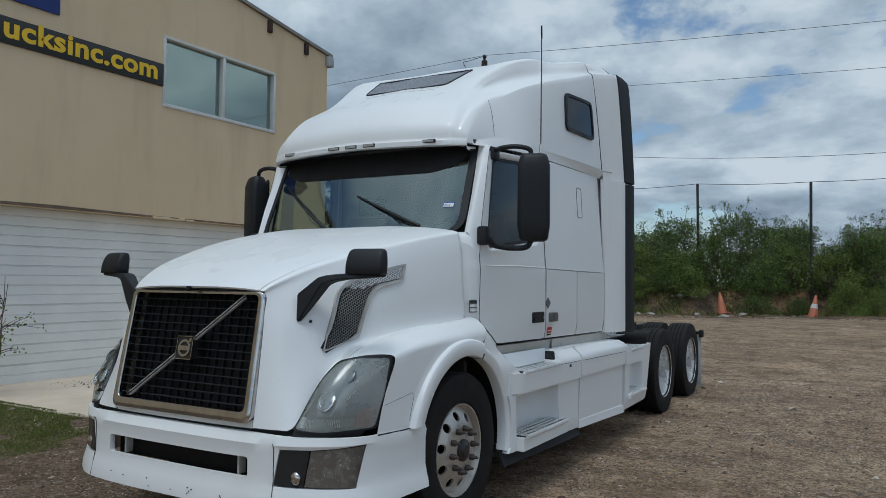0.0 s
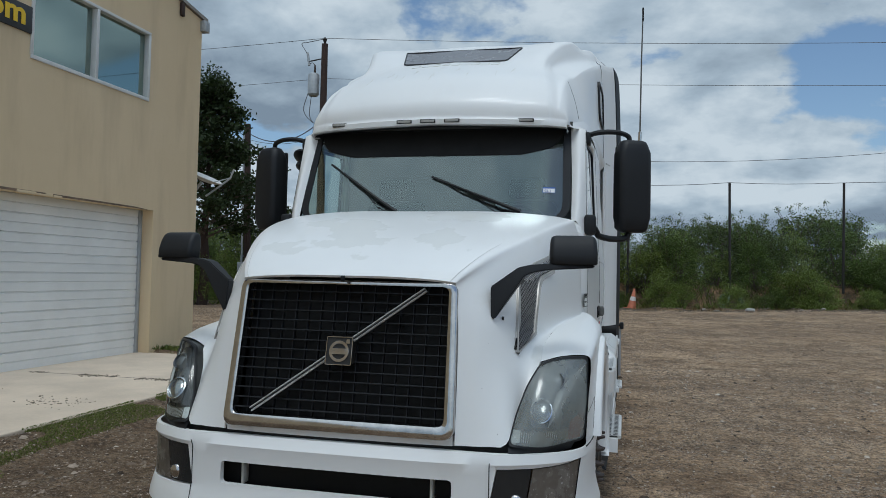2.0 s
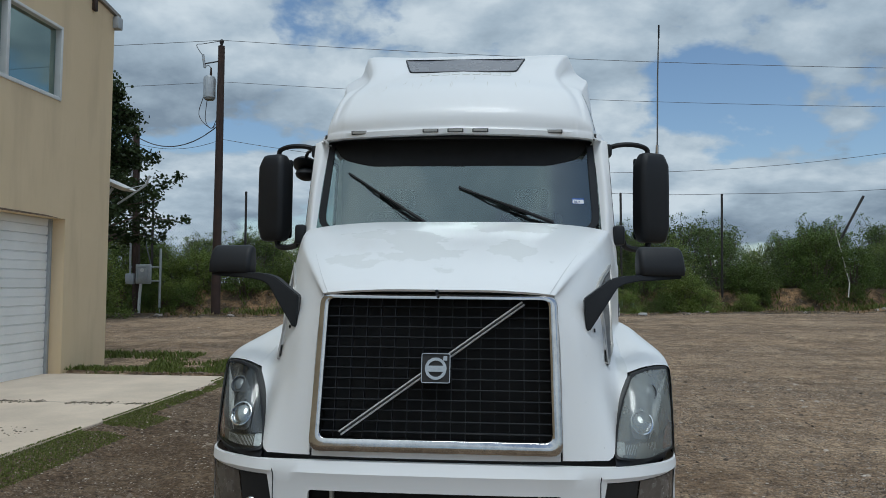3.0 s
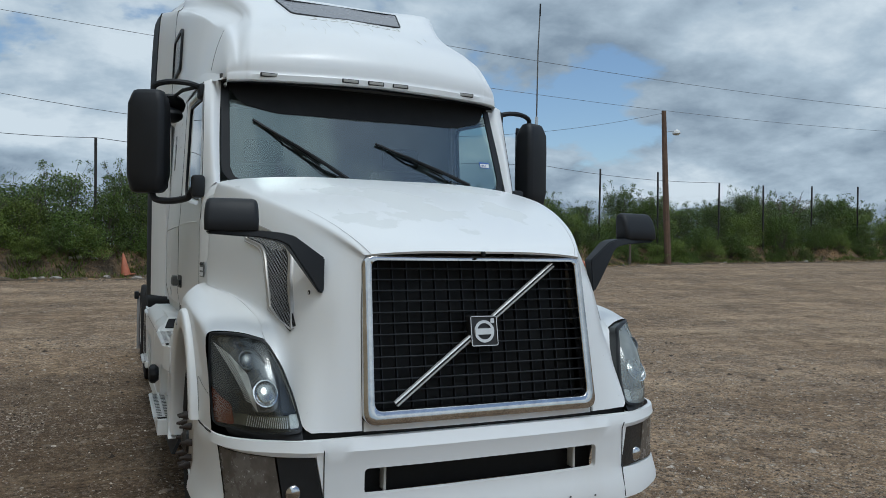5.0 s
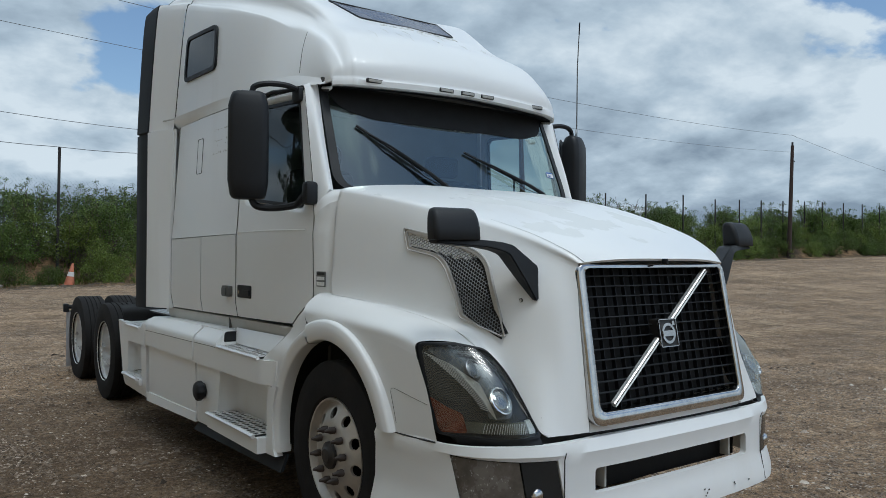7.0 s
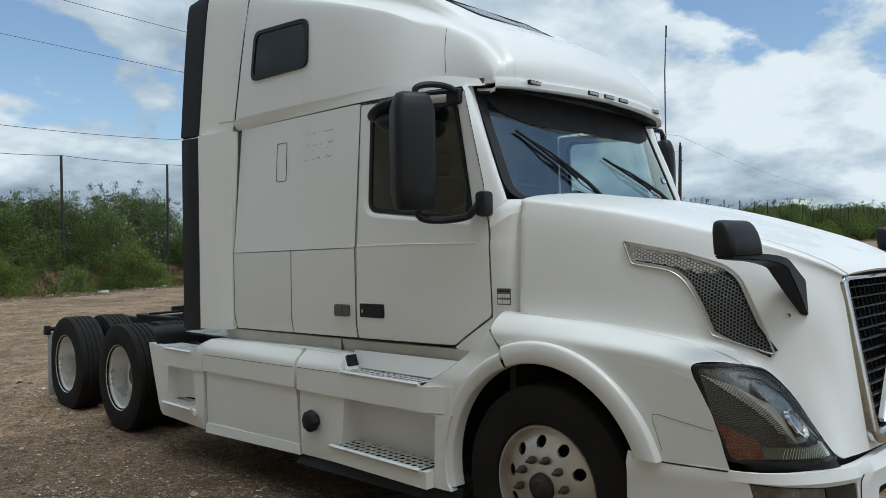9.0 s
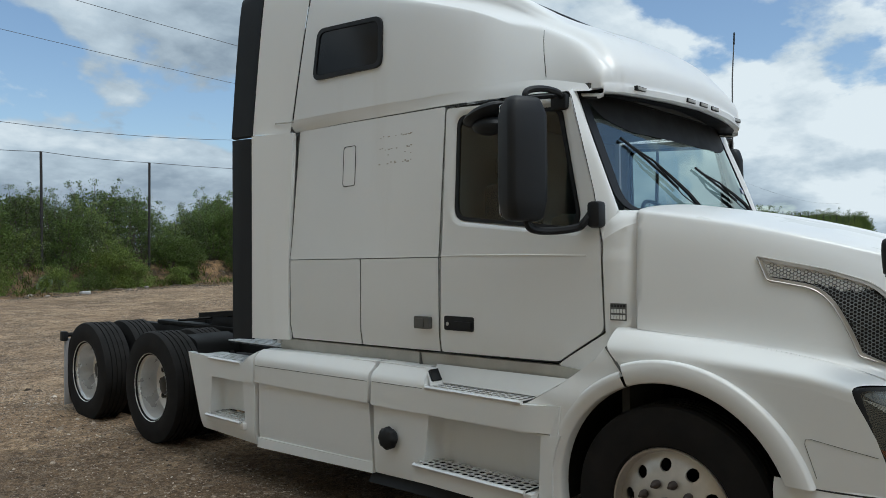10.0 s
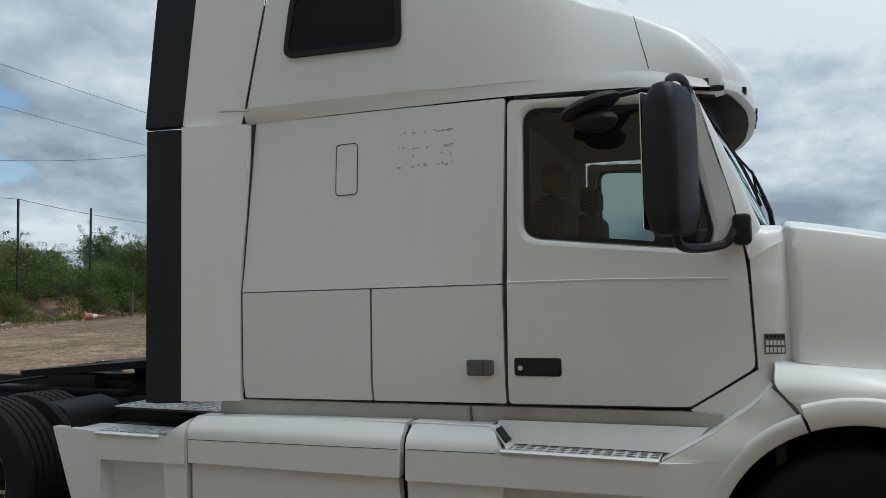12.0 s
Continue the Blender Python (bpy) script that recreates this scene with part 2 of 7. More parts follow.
def part(name, bm, material, parent=None, label="", smooth=35):
    """One mesh object, a part of its parent (or a thing where there is none)."""
    ob = new(name, finish(name, bm, material, smooth, name not in ("windscreen", "window_pane", "headlight", "pane")))
    if parent is not None:
        ob.parent = parent
    if label:
        ob["label"] = label
    return ob


def box(x0, x1, y0, y1, z0, z1, bevel=0.0, bm=None, seg=2):
    bm = bm or bmesh.new()
    vs = [bm.verts.new((x, y, z)) for x in (x0, x1) for y in (y0, y1) for z in (z0, z1)]
    fs = [bm.faces.new([vs[i] for i in q]) for q in ((0, 1, 3, 2), (4, 6, 7, 5), (0, 4, 5, 1), (2, 3, 7, 6), (0, 2, 6, 4), (1, 5, 7, 3))]
    if bevel:
        es = list({e for f in fs for e in f.edges})
        bmesh.ops.bevel(bm, geom=es, offset=bevel, segments=seg, affect="EDGES", profile=0.5)
    return bm


def tube(points, radius, sides=8, bm=None, cap=True):
    """A round bar along points; radius may be one number or one for each point."""
    bm = bm or bmesh.new()
    pts = [Vector(p) for p in points]
    rad = radius if isinstance(radius, (list, tuple)) else [radius] * len(pts)
    rings = []
    up = None
    for i, p in enumerate(pts):
        d = (pts[min(i + 1, len(pts) - 1)] - pts[max(i - 1, 0)]).normalized()
        if up is None:
            up = d.orthogonal().normalized()
        else:
            up = (up - d * up.dot(d)).normalized()
        side = d.cross(up)
        rings.append([bm.verts.new(p + rad[i] * (math.cos(a) * up + math.sin(a) * side)) for a in (2 * math.pi * k / sides for k in range(sides))])
    for a, b in zip(rings, rings[1:]):
        for k in range(sides):
            bm.faces.new((a[k], a[(k + 1) % sides], b[(k + 1) % sides], b[k]))
    if cap:
        bm.faces.new(rings[0][::-1])
        bm.faces.new(rings[-1])
    return bm


def smooth_line(points, steps=6):
    """Catmull-Rom through a few points."""
    p = [Vector(q) for q in points]
    p = [p[0] * 2 - p[1]] + p + [p[-1] * 2 - p[-2]]
    out = []
    for i in range(1, len(p) - 2):
        for s in range(steps):
            t = s / steps
            out.append(0.5 * (2 * p[i] + (p[i + 1] - p[i - 1]) * t + (2 * p[i - 1] - 5 * p[i] + 4 * p[i + 1] - p[i + 2]) * t * t + (3 * p[i] - p[i - 1] - 3 * p[i + 1] + p[i + 2]) * t ** 3))
    out.append(p[-2])
    return out


def clamp01(v):
    return min(1.0, max(0.0, v))


def ease(v):
    v = clamp01(v)
    return v * v * (3 - 2 * v)


# ---- ground ----
def fence_y(x):
    """The fence bends: nearer behind the truck's tail, farther along the yard."""
    return float(np.interp(x, (-16, -2, 1.5, 5, 9, 16, 60, 130), (23.6, 24.15, 24.6, 26.3, 26.95, 27.5, 27.5, 30)))


def lie(x, y):
    """The height of the yard: level round the truck, rising gently far off."""
    return float(np.interp(x, (-40, -13, -2, 5, 20, 45, 130), (0.2, 0.34, 0.45, 0.47, 0.84, 1.3, 3.0))) * ease((y - 4) / (fence_y(x) - 7))


def bank_foot(x):
    return fence_y(x) - 2.6 + 0.4 * math.sin(x * 0.31) + 0.3 * math.sin(x * 0.83 + 1)


def ground_height(x, y):
    z = lie(x, min(y, 60))
    foot = bank_foot(x)
    up = 0.85 * ease((y - foot - 1.5) / 1.25)
    z += up + (0.10 * noise.noise((x * 0.6, y * 0.6, 0)) + 0.10 * noise.noise((x * 1.9, y * 1.9, 5))) * ease((y - foot + 0.6) / 1.0)
    # soil heaped against the concrete apron
    gap = math.hypot(max(-6.6 - x, 0.0, x + 3.70), max(1.95 - y, 0.0, y - 7.78))
    z += 0.092 * (1 - ease((gap - 0.03) / 0.8)) * ease(gap / 0.02) if gap < 0.9 else 0.0
    return z + 0.018 * noise.noise((x * 0.35, y * 0.35, 2)) * (1 if abs(x) > 2 or y < -1 or y > 9 else 0.3) - 0.054


def grid_sheet(xs, ys, height):
    bm = bmesh.new()
    rows = [[bm.verts.new((x, y, height(x, y))) for x in xs] for y in ys]
    for a, b in zip(rows, rows[1:]):
        for i in range(len(xs) - 1):
            bm.faces.new((a[i], a[i + 1], b[i + 1], b[i]))
    return bm


def steps(*runs):
    out = []
    for a, b, d in runs:
        n = max(1, round((b - a) / d))
        out += [a + (b - a) * i / n for i in range(n)]
    return out + [runs[-1][1]]


def split_bank(bm):
    for f in bm.faces:
        c = f.calc_center_median()
        f.material_index = 1 if c.y > bank_foot(c.x) - 0.25 + 0.3 * noise.noise((c.x, c.y, 9)) else 0
    return bm


ground = part("ground", split_bank(grid_sheet(
    steps((-900, -120, 200), (-120, -40, 12), (-40, -9, 0.55), (-9, -2.5, 0.14), (-2.5, 70, 0.55), (70, 160, 10), (160, 900, 200)),
    steps((-900, -100, 200), (-100, -12, 10), (-12, -1, 0.8), (-1, 10, 0.16), (10, 20, 0.6), (20, 30, 0.3), (30, 60, 3), (60, 160, 20), (160, 900, 200)), ground_height)),
    [GRAVEL, SOIL], None, "", 60)
tagged(ground, "brown gravel yard with an earth bank along its edge", "ground", "", "structure")

# ---- shaping tools ----


def fillet(points, r, seg=4):
    """Round the corners of a closed outline; r: one radius, or one for each corner."""
    pts = [Vector(p) for p in points]
    rad = r if isinstance(r, (list, tuple)) else [r] * len(pts)
    out = []
    for i, p in enumerate(pts):
        a, b = (pts[i - 1] - p), (pts[(i + 1) % len(pts)] - p)
        k = min(rad[i], a.length * 0.48, b.length * 0.48)
        if k < 1e-5:
            out.append(tuple(p))
            continue
        s, e = p + a.normalized() * k, p + b.normalized() * k
        for j in range(seg + 1):
            t = j / seg
            out.append(tuple((1 - t) ** 2 * s + 2 * t * (1 - t) * p + t * t * e))
    return out


def inside(p, loop):
    hit = False
    for (x0, y0), (x1, y1) in zip(loop, loop[1:] + loop[:1]):
        if (y0 > p[1]) != (y1 > p[1]) and p[0] < (x1 - x0) * (p[1] - y0) / (y1 - y0) + x0:
            hit = not hit
    return hit


def trim(outline, holes=(), cell=0.1, to=None, inward=None):
    """A sheet cut to an outline with holes, laid on the surface to(a, b), with thickness along inward."""
    loops = [[tuple(q) for q in l] for l in (outline, *holes)]
    xs, ys = [p[0] for p in loops[0]], [p[1] for p in loops[0]]
    x0, x1, y0, y1 = min(xs), max(xs), min(ys), max(ys)
    nx, ny = max(1, math.ceil((x1 - x0) / cell)), max(1, math.ceil((y1 - y0) / cell))
    bm = bmesh.new()
    rows = [[bm.verts.new((x0 + (x1 - x0) * i / nx, y0 + (y1 - y0) * j / ny, 0)) for i in range(nx + 1)] for j in range(ny + 1)]
    for a, b in zip(rows, rows[1:]):
        for i in range(nx):
            bm.faces.new((a[i], a[i + 1], b[i + 1], b[i]))
    for loop in loops:
        for p, q in zip(loop, loop[1:] + loop[:1]):
            ax, bx, ay, by = min(p[0], q[0]) - 1e-4, max(p[0], q[0]) + 1e-4, min(p[1], q[1]) - 1e-4, max(p[1], q[1]) + 1e-4
            no = Vector((p[1] - q[1], q[0] - p[0], 0))
            if no.length < 1e-7:
                continue
            fs = [f for f in bm.faces if max(v.co.x for v in f.verts) >= ax and min(v.co.x for v in f.verts) <= bx and max(v.co.y for v in f.verts) >= ay and min(v.co.y for v in f.verts) <= by]
            geom = list({g for f in fs for g in (*f.verts, *f.edges)}) + fs
            bmesh.ops.bisect_plane(bm, geom=geom, dist=1e-6, plane_co=(p[0], p[1], 0), plane_no=no)
    gone = []
    for f in bm.faces:
        c = f.calc_center_median()
        if not inside(c, loops[0]) or any(inside(c, h) for h in loops[1:]):
            gone.append(f)
    bmesh.ops.delete(bm, geom=gone, context="FACES")
    bmesh.ops.remove_doubles(bm, verts=bm.verts, dist=2e-5)
    bmesh.ops.triangulate(bm, faces=[f for f in bm.faces if len(f.verts) > 4])
    if to:
        for v in bm.verts:
            v.co = to(v.co.x, v.co.y)
    if inward is not None:
        thicken(bm, Vector(inward))
    return bm


def facing(bm, way):
    """Turn an open sheet so that it faces one way, and keep it so."""
    bm.normal_update()
    if sum((f.normal.dot(Vector(way)) * f.calc_area() for f in bm.faces), 0.0) < 0:
        bmesh.ops.reverse_faces(bm, faces=list(bm.faces))
    return bm


def thicken(bm, inward):
    """Give an open sheet a back face and edges."""
    faces, rim = list(bm.faces), [e for e in bm.edges if e.is_boundary]
    back = {v: bm.verts.new(v.co + inward) for v in list(bm.verts)}
    for f in faces:
        bm.faces.new([back[v] for v in reversed(f.verts)])
    for e in rim:
        a, b = e.verts
        bm.faces.new((a, b, back[b], back[a]))


def resample(points, n):
    line = smooth_line(points, 8)
    d = [0.0]
    for a, b in zip(line, line[1:]):
        d.append(d[-1] + (b - a).length)
    out, k = [], 0
    for i in range(n):
        s = d[-1] * i / (n - 1)
        while k < len(d) - 2 and d[k + 1] < s:
            k += 1
        out.append(line[k].lerp(line[k + 1], clamp01((s - d[k]) / max(1e-9, d[k + 1] - d[k]))))
    return out


def skin_points(curves, n, across=5):
    rails = [resample(c, n) for c in curves]
    return list(zip(*[smooth_line([r[i] for r in rails], across) for i in range(n)])) if len(curves) > 2 else rails


def skin(curves, n=24, across=5, bm=None, mirror=False):
    """A smooth sheet through a few curves that run the same way."""
    bm = bm or bmesh.new()
    rows = skin_points(curves, n, across)
    for s in ((1, -1) if mirror else (1,)):
        vs = [[bm.verts.new((p.x * s, p.y, p.z)) for p in r] for r in rows]
        for a, b in zip(vs, vs[1:]):
            for i in range(n - 1):
                bm.faces.new((a[i], a[i + 1], b[i + 1], b[i]))
    return bm


def weld(bm, thick=0.0, dist=0.0015):
    bmesh.ops.remove_doubles(bm, verts=bm.verts, dist=dist)
    bmesh.ops.recalc_face_normals(bm, faces=bm.faces)
    if thick:
        bmesh.ops.solidify(bm, geom=list(bm.faces), thickness=thick)
    return bm


def lathe(profile, sides=40, centre=(0, 0, 0), bm=None, close=False):
    """Turn a profile of (radius, x) round the x axis."""
    bm = bm or bmesh.new()
    cx, cy, cz = centre
    rings = [[bm.verts.new((cx + x, cy + r * math.cos(a), cz + r * math.sin(a))) for a in (2 * math.pi * k / sides for k in range(sides))] for r, x in profile]
    pairs = list(zip(rings, rings[1:])) + ([(rings[-1], rings[0])] if close else [])
    for a, b in pairs:
        for k in range(sides):
            bm.faces.new((a[k], a[(k + 1) % sides], b[(k + 1) % sides], b[k]))
    return bm


def rect(x0, x1, y0, y1, r=0.0, seg=4):
    return fillet([(x0, y0), (x1, y0), (x1, y1), (x0, y1)], r, seg)


def circle(x, y, r, n=14):
    return [(x + r * math.cos(2 * math.pi * k / n), y + r * math.sin(2 * math.pi * k / n)) for k in range(n)]


def rounded_block(levels, drift=None, seg=5):
    """A solid of rounded rectangles, one above the other: (height, half width, half depth, corner radius)."""
    bm = bmesh.new()
    top = levels[-1][0]
    rings = []
    for z, hx, hy, r in levels:
        r = min(r, hx * 0.98, hy * 0.98)
        d = drift(z / top) if drift else Vector((0, 0, 0))
        ring = []
        for k, (cx, cy) in enumerate(((hx - r, hy - r), (-hx + r, hy - r), (-hx + r, -hy + r), (hx - r, -hy + r))):
            for j in range(seg + 1):
                a = math.pi / 2 * (k + j / seg)
                ring.append(bm.verts.new(Vector((cx + r * math.cos(a), cy + r * math.sin(a), z)) + d))
        rings.append(ring)
    n = len(rings[0])
    for a, b in zip(rings, rings[1:]):
        for i in range(n):
            bm.faces.new((a[i], a[(i + 1) % n], b[(i + 1) % n], b[i]))
    bm.faces.new(rings[0][::-1])
    bm.faces.new(rings[-1])
    return bm


# ---- truck materials ----


def paint():
    n = Nodes("white truck paint")
    a, run, g = n.noise(1.6, 5, 0.6), n.noise(3.0, 5, 0.6, stretch=(1, 1, 0.12)), n.noise(220, 3, 0.6)
    c = n.mix(n.ramp(a, (0.25, 0.0), (0.8, 1.0)), (0.785, 0.79, 0.78), (0.81, 0.81, 0.80))
    c = n.mix(n.ramp(run, (0.58, 0.0), (0.8, 0.22)), c, (0.62, 0.59, 0.53))
    r = n.ramp(a, (0.3, 0.38), (0.75, 0.48))
    return n.surface(Base_Color=c, Roughness=r, Coat_Weight=0.22, Coat_Roughness=0.07, Normal=n.bump(g, 0.02, 0.001))


PAINT = paint()


def peeled_paint():
    n = Nodes("white hood paint with peeling lacquer")
    a, run, g = n.noise(1.6, 5, 0.6), n.noise(4.0, 5, 0.6, stretch=(1, 0.3, 1)), n.noise(220, 3, 0.6)
    peel = n.noise(2.1, 7, 0.52, stretch=(1, 0.7, 1))
    chips = n.noise(46, 3, 0.6)
    up = n.node("ShaderNodeSeparateXYZ", Vector=n.t.nodes.new("ShaderNodeNewGeometry").outputs["Normal"]).outputs[2]
    bare = n.math("MULTIPLY", n.ramp(peel, (0.565, 0.0), (0.58, 1.0)), n.ramp(up, (0.72, 0.0), (0.80, 1.0)))
    c = n.mix(n.ramp(a, (0.25, 0.0), (0.8, 1.0)), (0.785, 0.79, 0.78), (0.81, 0.81, 0.80))
    c = n.mix(n.math("MULTIPLY", bare, 0.85), c, (0.68, 0.685, 0.665))
    c = n.mix(n.ramp(run, (0.60, 0.0), (0.75, 0.3)), c, (0.62, 0.60, 0.54))
    c = n.mix(n.ramp(chips, (0.755, 0.0), (0.77, 0.8)), c, (0.16, 0.15, 0.14))
    r = n.math("ADD", 0.34, n.math("MULTIPLY", bare, 0.22))
    return n.surface(Base_Color=c, Roughness=r, Coat_Weight=0.12, Coat_Roughness=0.12, Normal=n.bump(g, 0.02, 0.001))


HOOD_PAINT = peeled_paint()
BLACK = plain("satin black plastic", (0.013, 0.014, 0.016), 0.52, var=0.15, fine=120, bump=0.12, Specular_IOR_Level=0.3)
GRILLE_BLACK = plain("matt black grille", (0.016, 0.018, 0.021), 0.5, var=0.15, Specular_IOR_Level=0.3)
RUBBER = plain("black side rubber", (0.013, 0.015, 0.018), 0.62, var=0.2, scale=2, Specular_IOR_Level=0.35)
FRAME_BLACK = plain("greasy black steel", (0.008, 0.0075, 0.007), 0.65, var=0.35, scale=5, bump=0.4, Specular_IOR_Level=0.25)
CHROME = plain("chromed trim", (0.52, 0.51, 0.50), 0.14, metal=1.0, var=0.16, scale=14)
DULL_CHROME = plain("weathered chrome", (0.72, 0.72, 0.71), 0.36, metal=0.55, var=0.12, scale=9)
VENT_TRIM = plain("tarnished vent trim", (0.45, 0.43, 0.40), 0.42, metal=0.6, var=0.15, scale=9)
ALLOY = plain("dusty aluminium wheel", (0.56, 0.53, 0.49), 0.42, metal=0.75, var=0.12, scale=7, fine=40, bump=0.1)
STEP_ALU = plain("step aluminium", (0.78, 0.78, 0.77), 0.36, metal=0.5, var=0.1)
LUG = plain("rusty lug covers", (0.055, 0.04, 0.033), 0.6, var=0.4, scale=30)
HUB = plain("oily hub", (0.02, 0.018, 0.017), 0.4, var=0.3)
GREY_TRIM = plain("grey sill", (0.44, 0.43, 0.39), 0.35, var=0.1)
GREY_PLASTIC = plain("grey cast latch", (0.11, 0.11, 0.105), 0.5, var=0.15)
INTERIOR = plain("grey cab trim", (0.055, 0.054, 0.05), 0.8)
CURTAIN = plain("grey curtain cloth", (0.22, 0.225, 0.23), 0.9, var=0.12, scale=4)
SEAT_CLOTH = plain("dark seat cloth", (0.022, 0.022, 0.024), 0.9)
AMBER = plain("amber lens plastic", (0.17, 0.046, 0.024), 0.22, var=0.3, scale=30)
MARKER = plain("smoked marker lens", (0.34, 0.33, 0.30), 0.3)
SMOKE = plain("smoked roof light", (0.17, 0.17, 0.185), 0.25, var=0.1)
SEAM = plain("dark seam", (0.03, 0.03, 0.03), 0.9)
REFLECTOR = plain("headlight bowl", (0.70, 0.71, 0.72), 0.16, metal=1.0, var=0.12, scale=14)


def scuffed_cover():
    n = Nodes("scuffed fog cover")
    a, b = n.noise(9, 6, 0.65), n.noise(70, 4, 0.7)
    c = n.mix(n.ramp(a, (0.35, 0.0), (0.65, 1.0)), (0.085, 0.072, 0.060), (0.17, 0.15, 0.13))
    c = n.mix(n.ramp(n.math("MULTIPLY", b, n.ramp(a, (0.3, 0.9), (0.6, 1.1))), (0.66, 0.0), (0.69, 0.9)), c, (0.55, 0.54, 0.52))
    return n.surface(Base_Color=c, Roughness=n.ramp(a, (0.3, 0.16), (0.7, 0.36)), Normal=n.bump(b, 0.15, 0.002))


FOG_GREY = scuffed_cover()
FLAP = plain("pale mud flap", (0.40, 0.40, 0.41), 0.7, var=0.1)
RED = plain("red sticker", (0.5, 0.02, 0.02), 0.5)
WHITE_STICKER = plain("white sticker", (0.75, 0.75, 0.74), 0.5)
BLUE_INK = plain("blue ink", (0.03, 0.10, 0.35), 0.5)
GLASS = pane("windscreen glass", (0.80, 0.88, 0.86), 0.17, 0.0, (0.86, 1.0, 0.98))
SIDE_GLASS = pane("dark side glass", (0.46, 0.54, 0.52), 0.05)


def lens_glass(name, haze_low, haze_high):
    n = Nodes(name)
    face = n.node("ShaderNodeLayerWeight", Blend=0.5).outputs["Facing"]
    f = n.math("ADD", n.math("MULTIPLY", n.math("POWER", face, 5.0), 0.32), 0.035)
    clear = n.node("ShaderNodeBsdfTransparent", Color=(0.80, 0.82, 0.80))
    haze = n.node("ShaderNodeBsdfDiffuse", Color=(0.43, 0.46, 0.44))
    gloss = n.node("ShaderNodeBsdfGlossy", Roughness=0.12)
    a = n.node("ShaderNodeMixShader", Fac=n.ramp(n.noise(5, 4), (0.3, haze_low), (0.7, haze_high)))
    n.t.links.new(clear.outputs[0], a.inputs[1])
    n.t.links.new(haze.outputs[0], a.inputs[2])
    m = n.node("ShaderNodeMixShader", Fac=n.math("ADD", f, 0.02))
    n.t.links.new(a.outputs[0], m.inputs[1])
    n.t.links.new(gloss.outputs[0], m.inputs[2])
    n.t.links.new(m.outputs[0], n.out.inputs[0])
    return n.mat


RESIDUE = plain("glue residue", (0.60, 0.58, 0.52), 0.7)
SMOKY_BOWL = plain("smoky headlight bowl", (0.055, 0.057, 0.055), 0.35, metal=0.5, var=0.3)
PROJECTOR = plain("projector lens glass", (0.40, 0.41, 0.42), 0.14, metal=0.85, var=0.25, scale=24)
LAMP_BOWL = plain("satin blue grey lamp bowl", (0.17, 0.18, 0.195), 0.28, metal=0.4, var=0.15, scale=10)
CLEAR_BLOCK = plain("white reflector block", (0.72, 0.74, 0.74), 0.3, var=0.12, scale=40)
RIBBED = plain("ribbed silver plastic", (0.75, 0.75, 0.74), 0.35, metal=0.3, var=0.2, scale=12)
LOW_BOWL = plain("pale lower bowl", (0.16, 0.155, 0.12), 0.45, metal=0.3, var=0.25, scale=14)
DARK_PLATE = plain("dark reflector plate", (0.03, 0.031, 0.033), 0.35, metal=0.2, var=0.3, scale=12)
LENS, LENS_CLEAR = lens_glass("hazed ribbed lens", 0.30, 0.50), lens_glass("clear ribbed lens", 0.0, 0.04)


def tyre_rubber():
    n = Nodes("dusty tyre rubber")
    a, g = n.noise(7, 5), n.noise(90, 4)
    c = n.mix(n.ramp(a, (0.35, 0.0), (0.7, 0.6)), (0.009, 0.0085, 0.0085), (0.019, 0.0165, 0.015))
    return n.surface(Base_Color=c, Roughness=0.85, Normal=n.bump(g, 0.3, 0.003), Specular_IOR_Level=0.3)


TYRE = tyre_rubber()

# ---- the truck: forward is -y, its right hand side is -x ----
truck = thing("semi_truck", "white sleeper cab semi truck with black grille, parked on gravel", "truck")


def at_steps(v, table):
    """Linear look-up in a short table of (v, value)."""
    for (a, p), (b, q) in zip(table, table[1:]):
        if v <= b:
            return p + (q - p) * clamp01((v - a) / (b - a))
    return table[-1][1]


def cab_x(y, z):
    """Half width of the cab's side."""
    base = at_steps(y, ((1.3, 0.995), (1.6, 1.032), (2.0, 1.055), (2.6, 1.070), (3.4, 1.078), (4.13, 1.064), (4.5, 1.064)))
    return base - 0.05 * max(0.0, z - 1.58) + (0.006 if z < 1.57 else 0.0) - 0.02 * ease((1.1 - z) / 0.12)


def side(s, off=0.0):
    return lambda y, z: Vector((s * (cab_x(y, z) + off), y, z))


def shield_y(x, z):
    return 1.51 + 0.42 * (z - 1.84) + 0.075 * (abs(x) / 0.9) ** 4


def shield(off=0.0):
    return lambda x, z: Vector((x, shield_y(x, z) - off, z))


# hood
C_TOP = [(0, 0.055, 1.43), (0, 0.14, 1.485), (0, 0.35, 1.58), (0, 0.7, 1.695), (0, 1.05, 1.785), (0, 1.40, 1.845), (0, 1.45, 1.838)]
C_MID = [(0.27, 0.06, 1.428), (0.29, 0.14, 1.482), (0.33, 0.35, 1.575), (0.40, 0.7, 1.69), (0.46, 1.05, 1.778), (0.5, 1.40, 1.842), (0.51, 1.455, 1.834)]
C_CREASE = [(0.50, 0.085, 1.412), (0.54, 0.16, 1.466), (0.615, 0.36, 1.556), (0.72, 0.7, 1.658), (0.815, 1.05, 1.742), (0.895, 1.43, 1.806), (0.90, 1.475, 1.796)]
H_A = [(0.527, 0.10, 1.385), (0.585, 0.19, 1.425), (0.68, 0.38, 1.503), (0.797, 0.7, 1.602), (0.893, 1.05, 1.680), (0.965, 1.41, 1.738), (0.970, 1.445, 1.742), (0.945, 1.472, 1.745)]
